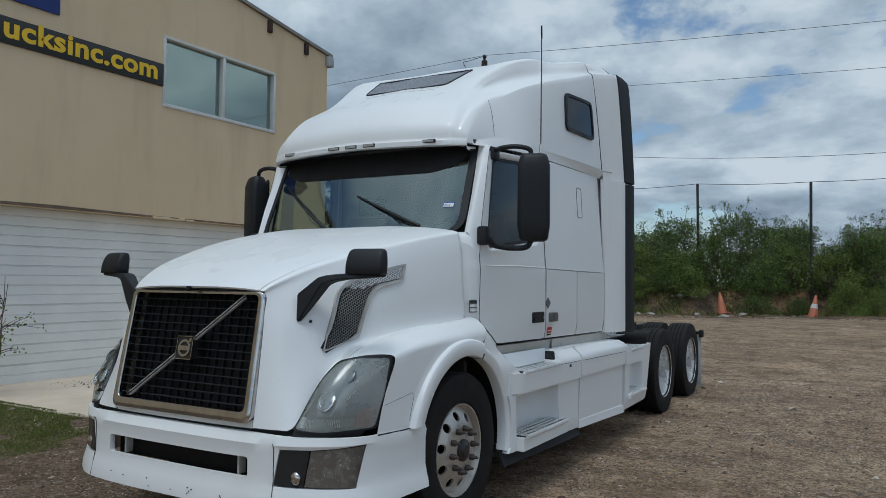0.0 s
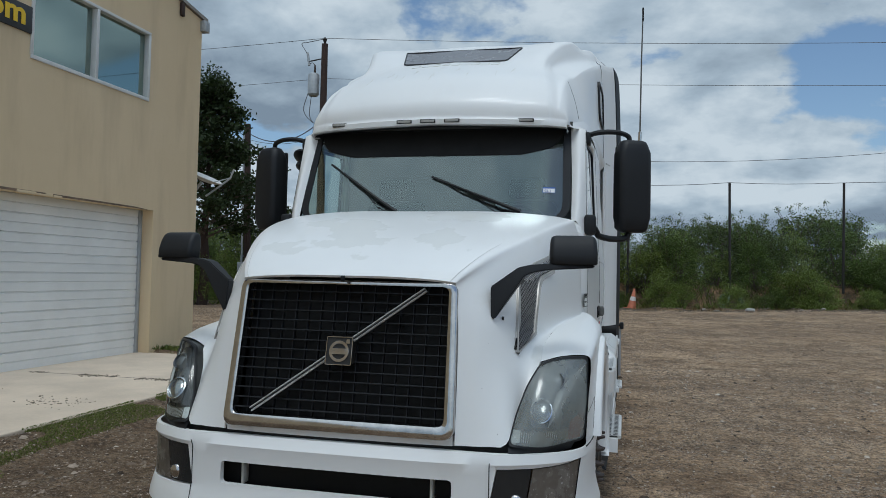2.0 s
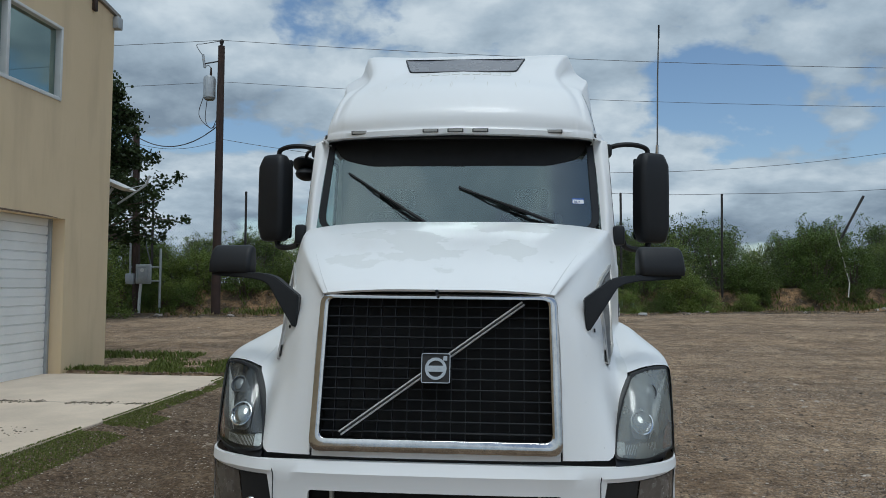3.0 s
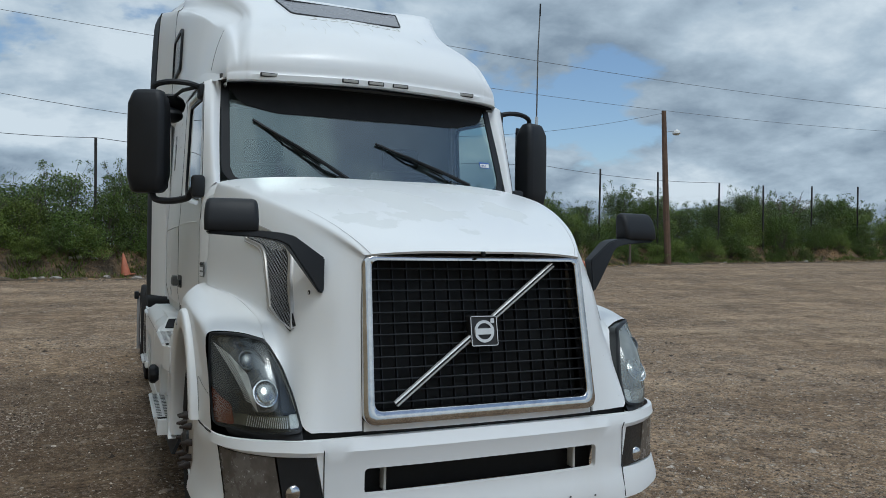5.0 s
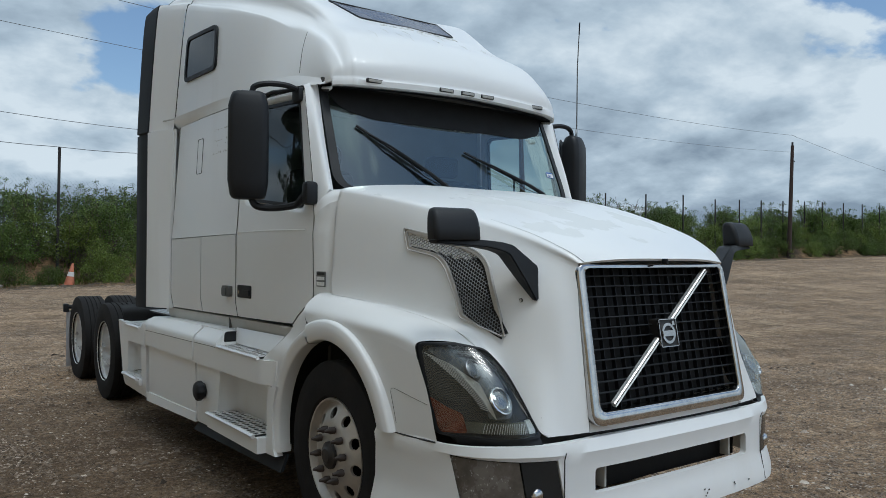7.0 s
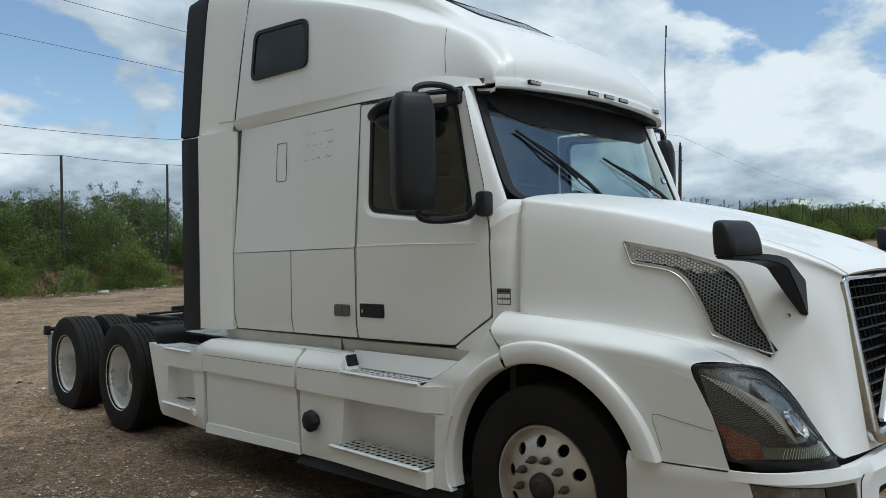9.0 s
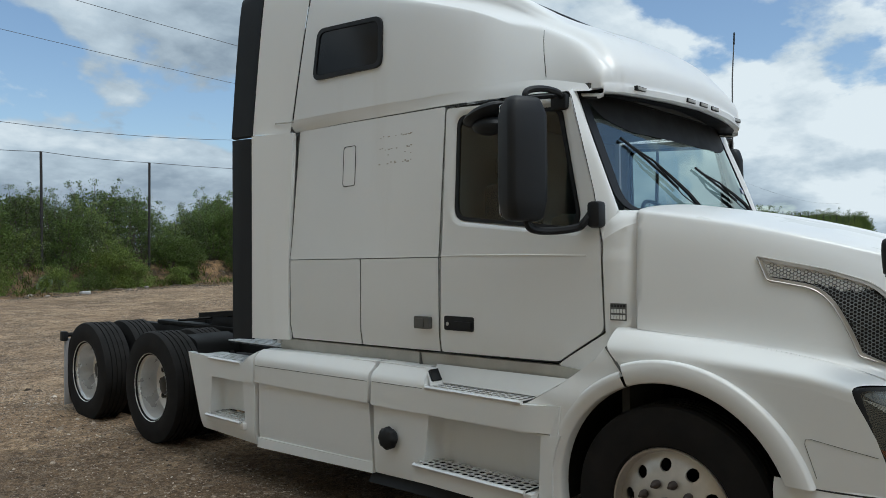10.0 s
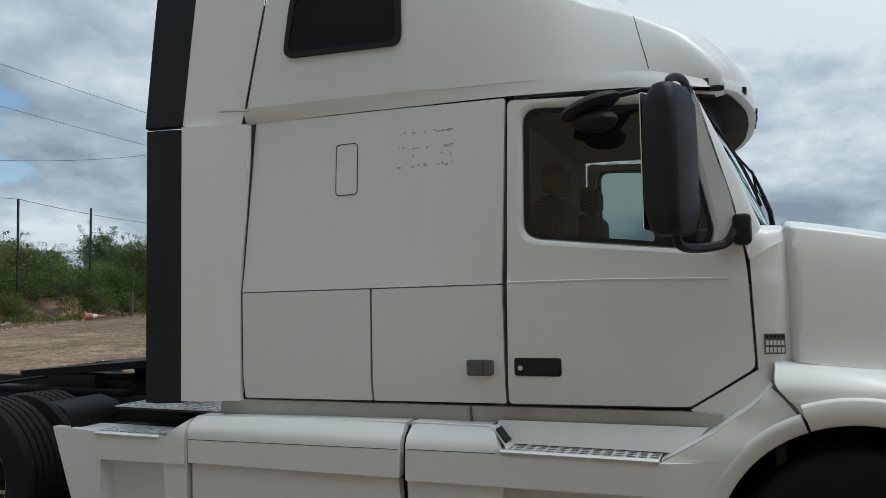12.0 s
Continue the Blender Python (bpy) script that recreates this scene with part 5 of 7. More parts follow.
sky_out = fillet([(-0.395, 2.238), (0.395, 2.238), (0.468, 2.560), (-0.468, 2.560)], [0.03, 0.03, 0.015, 0.015], 4)
sky_ob = part("skylight", trim(sky_out, (), 0.03, lambda x, y: Vector((x, y - 0.004, roof_z(x, y) + 0.004)), (0, 0.0, -0.02)), SMOKE, truck, "smoked grey roof skylight")
rim = sky_out + sky_out[:1]
part("skylight_seal", tube([(x, y - 0.004, roof_z(x, y) + 0.003) for x, y in rim], 0.006, 5), BLACK, sky_ob)
for x in (-0.655, -0.175, -0.012, 0.15, 0.63):
    y = 1.545 + 0.115 * (abs(x) / 0.905) ** 2.2 + 0.045 * (abs(x) / 0.905) ** 8 - 0.012
    m = part("marker_light", box(x - 0.052, x + 0.052, y - 0.001, y + 0.02, 2.443, 2.467, 0.003), BLACK, truck, "small roof marker light")
    part("marker_lens", box(x - 0.045, x + 0.045, y - 0.003, y + 0.002, 2.447, 2.463, 0.002), MARKER, m)
# outlines left where roof lettering was taken off
rz = random.Random(4)
for k in range(9):
    x, y = -0.30 + 0.075 * k, 2.12 + rz.uniform(-0.012, 0.012)
    loop = rect(x, x + 0.055, y, y + rz.uniform(0.06, 0.085), 0.012)[:rz.randint(12, 18)]
    part("residue_mark", tube([(p, q, roof_z(p, q) + 0.0005) for p, q in loop], 0.0022, 4), RESIDUE, roof)
for k in range(12):
    x, y = rz.uniform(-0.55, 0.55), rz.uniform(1.68, 1.95)
    part("stain_streak", tube([(x + rz.uniform(-0.01, 0.01), y + d, roof_z(x, y + d) + 0.0003) for d in (0.0, 0.06, 0.12)], [0.0008, 0.002, 0.0008], 4), RESIDUE, roof)
# sleeper windows
for s in (-1, 1):
    W = [(3.880, 2.797), (3.190, 2.782), (3.200, 3.115), (3.832, 3.150)]
    wx = lambda y, z: roof_x(y, z) + 0.002
    to = lambda off: (lambda y, z: Vector((s * (wx(y, z) + off), y, z)))
    fr = part("sleeper_window", trim(fillet(W, 0.07, 5), [fillet([(y + (0.03 if y < 3.4 else -0.03), z + (0.028 if z < 2.9 else -0.028)) for y, z in W], 0.05, 5)], 0.12, to(0.016), (-s * 0.05, 0, 0)), BLACK, truck, "black framed sleeper window")
    part("sleeper_pane", trim(fillet([(y + (0.02 if y < 3.4 else -0.02), z + (0.02 if z < 2.9 else -0.02)) for y, z in W], 0.05, 5), (), 0.15, to(0.008), (-s * 0.02, 0, 0)), plain("black window glass", (0.012, 0.013, 0.015), 0.10, Specular_IOR_Level=0.22), fr, "black glass")

# windscreen and what shows behind it
WS = fillet([(-0.928, 1.80), (0.928, 1.80), (0.902, 2.452), (-0.902, 2.452)], [0.13, 0.13, 0.05, 0.05], 6)
WI = fillet([(-0.878, 1.815), (0.878, 1.815), (0.858, 2.43), (-0.858, 2.43)], [0.11, 0.11, 0.04, 0.04], 6)
ws = part("windscreen", facing(trim(WS, (), 0.08, shield(0.0)), (0, -1, 0)), GLASS, truck, "curved windscreen in a black rubber seal")
part("windscreen_seal", trim(WS, [WI], 0.08, shield(0.006), (0, 0.014, 0)), BLACK, ws, "black rubber seal")
part("sunshade", trim(fillet([(-0.86, 2.40), (-0.80, 2.30), (-0.60, 2.245), (0.60, 2.245), (0.80, 2.30), (0.86, 2.40), (0.85, 2.45), (-0.85, 2.45)], 0.06, 4), (), 0.05, shield(0.003)), plain("black sunshade", (0.006, 0.006, 0.006), 0.7), ws, "black shade band along the top")
st = part("date_sticker", trim(rect(0.745, 0.825, 1.982, 2.022, 0.004), (), 0.05, shield(0.003)), BLUE_INK, truck, "blue and white date sticker")
part("sticker_field", trim(rect(0.749, 0.821, 1.986, 2.012), (), 0.05, shield(0.005)), WHITE_STICKER, st)
cu = bpy.data.curves.new("sticker_text", "FONT")
cu.body, cu.size, cu.align_x, cu.extrude = "03-23", 0.024, "CENTER", 0.0004
tx = new("sticker_text", cu)
tx.parent = st
tx.matrix_world = pose(0.785, shield_y(0.785, 1.993) - 0.008, 1.990, 67, 0, 21)
cu.materials.append(BLUE_INK)
for name, tip, base in (("wiper", (-0.735, 2.196), (-0.20, 1.85)), ("wiper", (0.01, 2.093), (0.62, 1.85))):
    tip, base = Vector(tip), Vector(base)
    mid = tip.lerp(base, 0.52)
    wp = part(name, tube([shield(0.045)(*tip.lerp(base, t)) if t < 0.95 else shield(0.03)(*base) for t in (0.30, 0.42, 0.6, 0.8, 1.0)], [0.005, 0.007, 0.010, 0.012, 0.014], 6), BLACK, truck, "black wiper arm and blade")
    part("wiper_blade", tube([shield(0.016)(*tip.lerp(base, t)) for t in (0, 0.15, 0.3, 0.45, 0.6, 0.72)], 0.0085, 5), BLACK, wp, "black wiper blade")
    part("blade_bridge", tube([shield(0.018)(*tip.lerp(base, 0.12)), shield(0.045)(*tip.lerp(base, 0.34)), shield(0.018)(*tip.lerp(base, 0.60))], 0.006, 5), BLACK, wp)
    part("washer_hose", tube([shield(0.03)(*(tip.lerp(base, t) + Vector((-0.02, -0.03)) * math.sin(math.pi * (t - 0.5) * 2))) for t in (0.5, 0.6, 0.75, 0.9, 1.0)], 0.003, 4), BLACK, wp)
part("dashboard", box(-0.93, 0.93, 1.56, 2.02, 1.55, 1.80, 0.06, seg=3), INTERIOR, truck, "dark dashboard")
part("headliner", box(-0.92, 0.92, 1.75, 2.72, 2.44, 2.47), INTERIOR, truck)
for x in (-0.52, 0.52):
    seat = part("seat", box(x - 0.25, x + 0.25, 2.02, 2.52, 1.36, 1.52, 0.05, seg=3), SEAT_CLOTH, truck, "dark cloth seat")
    part("seat_back", box(x - 0.24, x + 0.24, 2.46, 2.62, 1.48, 2.02, 0.06, seg=3), SEAT_CLOTH, seat)
    part("head_rest", box(x - 0.14, x + 0.14, 2.48, 2.60, 2.04, 2.20, 0.04, seg=3), SEAT_CLOTH, seat)
    part("seat_base", box(x - 0.2, x + 0.2, 2.06, 2.46, 1.0, 1.36, 0.02), INTERIOR, seat)
ring = [Vector((0.52 + 0.22 * math.cos(a), 2.06 + 0.10 * math.sin(a), 1.76 + 0.19 * math.sin(a))) for a in (2 * math.pi * k / 24 for k in range(25))]
sw = part("steering_wheel", tube(ring, 0.014, 6, cap=False), BLACK, truck, "black steering wheel")
part("steering_column", tube([(0.52, 1.80, 1.58), (0.52, 2.06, 1.76)], 0.035, 8), BLACK, sw)
for a in (0.2, math.pi - 0.2, -math.pi / 2):
    part("wheel_spoke", tube([(0.52, 2.06, 1.76), (0.52 + 0.22 * math.cos(a), 2.06 + 0.10 * math.sin(a), 1.76 + 0.19 * math.sin(a))], 0.012, 5), BLACK, sw)

# big door mirrors
for s in (-1, 1):
    m = thing("door_mirror", "", "")
    m.parent = truck
    b = rounded_block(((-0.305, 0.070, 0.035, 0.03), (-0.298, 0.088, 0.055, 0.04), (-0.282, 0.099, 0.066, 0.045), (-0.20, 0.111, 0.080, 0.035), (0.10, 0.111, 0.080, 0.035), (0.22, 0.110, 0.076, 0.035), (0.275, 0.098, 0.058, 0.045), (0.297, 0.088, 0.046, 0.04), (0.305, 0.070, 0.03, 0.03)), seg=6)
    for v in b.verts:
        if v.co.y < 0:
            v.co.y *= 1.0 - 0.18 * (v.co.x / 0.103) ** 2
        v.co.y -= 0.006
    turn_m = Matrix.Rotation(radians(s * 24), 4, "Z")
    for v in b.verts:
        v.co = turn_m @ v.co + Vector((s * 1.305, 1.895, 2.052))
    part("mirror_housing", b, BLACK, m, "tall black mirror housing", 40)
    face = trim(rect(-0.086, 0.086, -0.28, 0.28, 0.02), (), 0.3, lambda x, z: turn_m @ Vector((x, 0.082, z)) + Vector((s * 1.305, 1.895, 2.052)), (0, -0.004, 0))
    part("mirror_glass", face, plain("mirror glass", (0.8, 0.8, 0.8), 0.03, metal=1.0, var=0.02, bump=0.0), m, "mirror glass")
    up_arm = smooth_line([(s * 1.00, 1.86, 2.39), (s * 1.09, 1.84, 2.41), (s * 1.20, 1.86, 2.412), (s * 1.275, 1.89, 2.39), (s * 1.285, 1.895, 2.34)], 5)
    part("mirror_arm", tube(up_arm, 0.017, 8), BLACK, m, "bent black upper arm")
    part("arm_mount", box(min(s * 0.985, s * 1.035), max(s * 0.985, s * 1.035), 1.82, 1.92, 2.33, 2.415, 0.015), BLACK, m)
    low_arm = smooth_line([(s * 1.055, 1.66, 1.79), (s * 1.085, 1.685, 1.74), (s * 1.10, 1.72, 1.715), (s * 1.18, 1.81, 1.70), (s * 1.265, 1.87, 1.71), (s * 1.29, 1.89, 1.76)], 5)
    part("mirror_arm", tube(low_arm, 0.020, 8), BLACK, m, "bent black lower arm")
    part("arm_mount", box(min(s * 1.01, s * 1.085), max(s * 1.01, s * 1.085), 1.60, 1.675, 1.715, 1.845, 0.02), BLACK, m)
# round spot mirror over the right window
m = thing("spot_mirror", "", "")
m.parent = truck
b = bmesh.new()
bmesh.ops.create_uvsphere(b, u_segments=20, v_segments=10, radius=1)
for v in b.verts:
    v.co = Vector((-1.175 + v.co.x * 0.10, 2.235 + v.co.y * 0.135, 2.335 + v.co.z * 0.042 + v.co.y * -0.04))
part("spot_housing", b, BLACK, m, "black down-view mirror over the window")
b = bmesh.new()
bmesh.ops.create_uvsphere(b, u_segments=16, v_segments=8, radius=1)
for v in b.verts:
    v.co = Vector((-1.17 + v.co.x * 0.08, 2.215 + v.co.y * 0.10, 2.27 + v.co.z * 0.05))
part("spot_bowl", b, BLACK, m)
part("spot_arm", tube([(-1.02, 1.87, 2.405), (-1.11, 2.02, 2.40), (-1.17, 2.17, 2.365)], 0.012, 6), BLACK, m)

# whip antenna on the left mirror arm
ant = part("antenna", tube([(1.35, 1.905, 2.34), (1.352, 1.905, 2.42)], 0.012, 8), CHROME, truck, "thin whip antenna on the mirror arm")
part("antenna_whip", tube([(1.352, 1.905, 2.42), (1.356, 1.905, 2.90), (1.362, 1.89, 3.23)], [0.0055, 0.005, 0.004], 6), GREY_PLASTIC, ant)
part("antenna_tip", tube([(1.362, 1.893, 3.16), (1.362, 1.89, 3.25)], 0.006, 6), BLACK, ant)

# ---- side skirts, steps and tank covers ----


def punched(x0, x1, y0, y1, z, nx, ny, thick=0.004):
    """A flat plate with a grid of oval holes through it."""
    b = bmesh.new()
    dx, dy = (x1 - x0) / nx, (y1 - y0) / ny
    for i in range(nx):
        for j in range(ny):
            cx, cy = x0 + (i + 0.5) * dx, y0 + (j + 0.5) * dy
            o = [b.verts.new((cx + p * dx / 2, cy + q * dy / 2, z)) for p, q in ((1, 0), (1, 1), (0, 1), (-1, 1), (-1, 0), (-1, -1), (0, -1), (1, -1))]
            n = [b.verts.new((cx + 0.37 * dx * p, cy + 0.40 * dy * q, z)) for p, q in ((1, 0), (0.85, 0.85), (0, 1), (-0.85, 0.85), (-1, 0), (-0.85, -0.85), (0, -1), (0.85, -0.85))]
            for k in range(8):
                b.faces.new((o[k], o[(k + 1) % 8], n[(k + 1) % 8], n[k]))
    bmesh.ops.remove_doubles(b, verts=b.verts, dist=1e-5)
    thicken(b, Vector((0, 0, -thick)))
    return b


def tread(x0, x1, y0, y1, z, name, parent, s):
    """A punched metal step with a rolled lip."""
    a, c = (x0, x1) if s > 0 else (-x1, -x0)
    b = punched(a, c, y0, y1, z, max(2, round((x1 - x0) / 0.042)), round((y1 - y0) / 0.048))
    tube([(s * (x1 + 0.002), y0 + 0.002, z - 0.013), (s * (x1 + 0.002), y1 - 0.002, z - 0.013)], 0.013, 6, b)
    ob = part(name, b, STEP_ALU, parent, "punched aluminium step tread")
    # dark sheet added just below, to paint the shade seen through the holes
    part("tread_shadow", box(a + 0.004, c - 0.004, y0 + 0.004, y1 - 0.004, z - 0.0155, z - 0.0115), SEAM, ob)
    return ob


def skirt_x(z, base):
    return base - 0.075 * ease((z - 0.84) / 0.09) - 0.02 * ease((0.30 - z) / 0.1)


for s in (-1, 1):
    flat = lambda base: (lambda y, z: Vector((s * skirt_x(z, base), y, z)))
    inn = (-s * 0.05, 0, 0)
    sk = truck
    # tank cover
    part("tank_cover", trim(fillet([(4.375, 0.672), (3.160, 0.680), (3.152, 0.930), (4.380, 0.905)], [0.01, 0.01, 0.05, 0.03], 4), (), 0.035, flat(1.205), inn), PAINT, sk, "white upper tank cover")
    part("tank_cover_top", trim([(4.38, 1.02), (3.155, 1.02), (3.155, 1.135), (4.38, 1.135)], (), 0.2, lambda y, x: Vector((s * x, y, at_steps(y, ((3.15, 0.93), (4.38, 0.905))) - 0.002)), (0, 0, -0.02)), PAINT, sk)
    part("cover_seam", tube([(s * 1.2045, 4.372, 0.792), (s * 1.2045, 3.165, 0.812)], 0.002, 5), SEAM, sk)
    part("tank_skirt", trim(fillet([(4.360, 0.212), (3.135, 0.258), (3.175, 0.672), (4.372, 0.664)], 0.012, 2), (), 0.06, flat(1.178), inn), PAINT, sk, "white lower tank skirt")
    part("skirt_lip", trim([(4.362, 0.205), (3.130, 0.252), (3.138, 0.315), (4.365, 0.275)], (), 0.2, lambda y, z: Vector((s * (1.184 + 0.012 * (0.3 - z) / 0.1), y, z)), inn), PAINT, sk)
    # step unit behind the front wheel
    lower = [(3.118, 0.258), (1.775, 0.30)] + [p for p in arc(0.585, -12, 24, 5)] + [(1.80, 0.685), (3.128, 0.668)]
    hole = [(2.70, 0.34), (1.90, 0.345), (1.885, 0.672), (2.66, 0.668)]
    unit = part("step_panel", trim(lower, [hole], 0.06, flat(1.182), inn), PAINT, sk, "white step panel behind the wheel")
    part("step_recess", skin([[(s * 1.182, 2.70, 0.36), (s * 1.182, 2.66, 0.685)], [(s * 1.03, 2.64, 0.36), (s * 1.06, 2.60, 0.685)], [(s * 1.02, 2.3, 0.36), (s * 1.05, 2.3, 0.685)], [(s * 1.03, 1.95, 0.36), (s * 1.06, 1.95, 0.685)], [(s * 1.182, 1.89, 0.36), (s * 1.182, 1.885, 0.685)]], 5, 3), PAINT, unit, "recess over the step", 60)
    shelf = trim([(2.745, 1.02), (1.905, 1.02), (1.905, 1.235), (2.745, 1.235)], (), 0.3, lambda y, x: Vector((s * x, y, 0.385)), (0, 0, -0.09))
    part("step_shelf", shelf, PAINT, unit)
    tread(1.06, 1.243, 1.94, 2.725, 0.402, "step_tread", unit, s)
    band = [(3.130, 0.672), (1.828, 0.690), (1.772, 0.835), (1.985, 0.822), (2.672, 0.838), (2.72, 0.930), (3.125, 0.932)]
    part("step_fascia", trim(fillet(band, [0.01, 0.01, 0.01, 0.0, 0.01, 0.03, 0.05], 3), (), 0.035, lambda y, z: Vector((s * (skirt_x(z, 1.205) - 0.030 * ease((1.98 - y) / 0.2)), y, z)), inn), PAINT, sk, "white fascia under the door step")
    part("cover_seam", tube([(s * 1.2045, 3.115, 0.815), (s * 1.2045, 2.69, 0.822)], 0.002, 5), SEAM, sk)
    part("fascia_top", trim([(3.125, 1.02), (2.74, 1.02), (2.74, 1.135), (3.125, 1.135)], (), 0.2, lambda y, x: Vector((s * x, y, 0.929)), (0, 0, -0.02)), PAINT, sk)
    sc = part("scoop", skin([[(s * 1.14, 2.722, 0.927), (s * 1.03, 2.722, 0.927)], [(s * 1.185, 2.642, 0.840), (s * 1.03, 2.632, 0.840)]], 6), PAINT, sk)
    b = bmesh.new()
    loops = [[b.verts.new((s * (1.14 + 0.045 * v + (0.11 + 0.045 * v) * -u), 2.722 - 0.085 * v - d, 0.927 - 0.086 * v + d)) for u, v in fillet([(0.10 + g, 0.14 + g), (0.88 - g, 0.14 + g), (0.88 - g, 0.80 - g), (0.10 + g, 0.80 - g)], 0.10, 4)] for g, d in ((0.0, 0.0), (0.02, 0.007), (0.07, 0.005))]
    for p, q in zip(loops, loops[1:]):
        for k in range(len(p)):
            b.faces.new((p[k - 1], p[k], q[k], q[k - 1]))
    b.faces.new(loops[-1])
    part("scoop_mouth", b, BLACK, sc, "black scoop opening")
    part("step_deck", skin([[(s * 1.085, 2.70, 0.846), (s * 1.085, 1.90, 0.846)], [(s * 1.062, 2.72, 0.905), (s * 1.062, 1.84, 0.91)], [(s * 1.045, 2.72, 0.943), (s * 1.045, 1.80, 0.952)]], 8, 3), PAINT, sk, "white deck sloping up behind the step", 60)
    tread(1.0, 1.20, 1.985, 2.668, 0.842, "step_tread", sk, s)
    part("step_back", trim([(2.74, 0.80), (1.84, 0.80), (1.84, 0.93), (2.74, 0.93)], (), 0.3, lambda y, z: Vector((s * 1.005, y, z)), (-s * 0.03, 0, 0)), PAINT, sk)
    # panel rising behind the wheel to the cowl
    rise = [(1.985, 0.822), (1.772, 0.837)] + [p for p in arc(0.60, 24, 69.0, 10)] + [(1.552, 1.145), (1.600, 1.078), (1.80, 0.93)]
    part("arch_panel", trim(rise, (), 0.05, lambda y, z: Vector((s * (1.172 - 0.037 * ease((z - 0.86) / 0.16) - 0.02 * ease((z - 1.06) / 0.1)), y, z)), inn), PAINT, sk, "white panel rising behind the wheel")
    part("arch_panel_lower", trim([(1.83, 0.69), (1.77, 0.838)] + [p for p in arc(0.60, 24, 12, 3)], (), 0.06, flat(1.18), inn), PAINT, sk)
    part("arch_top", skin([[(s * 1.116, 1.548, 1.147), (s * 1.127, 1.60, 1.081), (s * 1.138, 1.72, 0.991), (s * 1.157, 1.80, 0.933), (s * 1.170, 1.985, 0.826)], [(s * 1.0, 1.556, 1.15), (s * 1.0, 1.61, 1.083), (s * 1.0, 1.73, 0.99), (s * 1.0, 1.81, 0.932), (s * 1.0, 1.985, 0.83)]], 10), PAINT, sk)
    rings = [[(s * x, y, z) for y, z in arc(r, -14, 69.4, 18)] for r, x in ((0.548, 1.09), (0.548, 1.150), (0.551, 1.157), (0.557, 1.161), (0.59, 1.170), (0.612, 1.174), (0.625, 1.160))]
    part("wheel_flare", loft([[Vector(p) for p in r] for r in rings]), PAINT, sk, "", 60)
    part("arch_gap", tube([(s * 1.115, 1.546, 1.143), (s * 1.126, 1.493, 1.078), (s * 1.129, 1.444, 1.016)], 0.010, 6), GREY_PLASTIC, sk)
    # rear step unit
    rear_u = [(5.345, 0.812), (5.02, 0.800), (4.535, 0.800), (4.40, 0.892), (4.392, 0.69), (4.392, 0.215), (5.13, 0.232)]
    hole = [(5.00, 0.355), (4.52, 0.37), (4.55, 0.655), (4.98, 0.650)]
    ru = part("rear_step_panel", trim(rear_u, [hole], 0.06, flat(1.195), inn), PAINT, sk, "white rear step panel")
    part("step_recess", skin([[(s * 1.195, 5.0, 0.37), (s * 1.195, 4.98, 0.65)], [(s * 1.06, 4.95, 0.38), (s * 1.09, 4.94, 0.65)], [(s * 1.06, 4.58, 0.39), (s * 1.09, 4.60, 0.65)], [(s * 1.195, 4.52, 0.38), (s * 1.195, 4.55, 0.655)]], 5, 3), PAINT, ru, "", 60)
    part("step_fascia", trim([(5.02, 0.652), (4.40, 0.660), (4.40, 0.888), (4.53, 0.800), (5.02, 0.800)], (), 0.06, flat(1.206), inn), PAINT, ru)
    part("rear_top", trim([(5.34, 0.95), (4.40, 0.95), (4.40, 1.19), (5.34, 1.19)], (), 0.3, lambda y, x: Vector((s * x, y, 0.797)), (0, 0, -0.02)), PAINT, ru)
    tread(1.03, 1.205, 4.56, 5.01, 0.806, "step_tread", ru, s)
    part("step_shelf", box(min(s * 1.02, s * 1.225), max(s * 1.02, s * 1.225), 4.50, 5.02, 0.305, 0.362, 0.012), PAINT, ru)
    tread(1.05, 1.235, 4.52, 5.0, 0.372, "step_tread", ru, s)
    # rubber strip below the front step
    part("ground_rubber", trim([(3.18, 0.190), (1.74, 0.218), (1.76, 0.31), (3.16, 0.27)], (), 0.3, lambda y, z: Vector((s * (1.125 + 0.05 * (0.3 - z) / 0.1), y, z)), (-s * 0.02, 0, 0)), RUBBER, sk, "black rubber ground strip")
    if s < 0:
        cap = lathe([(0.0, -0.045), (0.040, -0.045), (0.058, -0.036), (0.066, -0.022), (0.066, 0.0), (0.05, 0.02), (0.05, 0.05)], 36)
        for v in cap.verts:
            a, q = math.atan2(v.co.z, v.co.y), math.hypot(v.co.y, v.co.z)
            f = 1 + 0.05 * math.cos(8 * a) if q > 0.055 else 1.0
            v.co = Vector((-1.205 + v.co.x, 2.964 + v.co.y * f, 0.497 + v.co.z * f))
        part("fuel_cap", cap, BLACK, sk, "round black fuel cap")
    else:
        part("skirt_tag", trim(rect(2.84, 2.90, 0.775, 0.815), (), 0.2, lambda y, z: Vector((1.208, y, z)), (-0.004, 0, 0)), WHITE_STICKER, sk)
        part("tag_stroke", trim(rect(2.85, 2.888, 0.785, 0.808), (), 0.2, lambda y, z: Vector((1.2105, y, z)), (-0.003, 0, 0)), SEAM, sk)
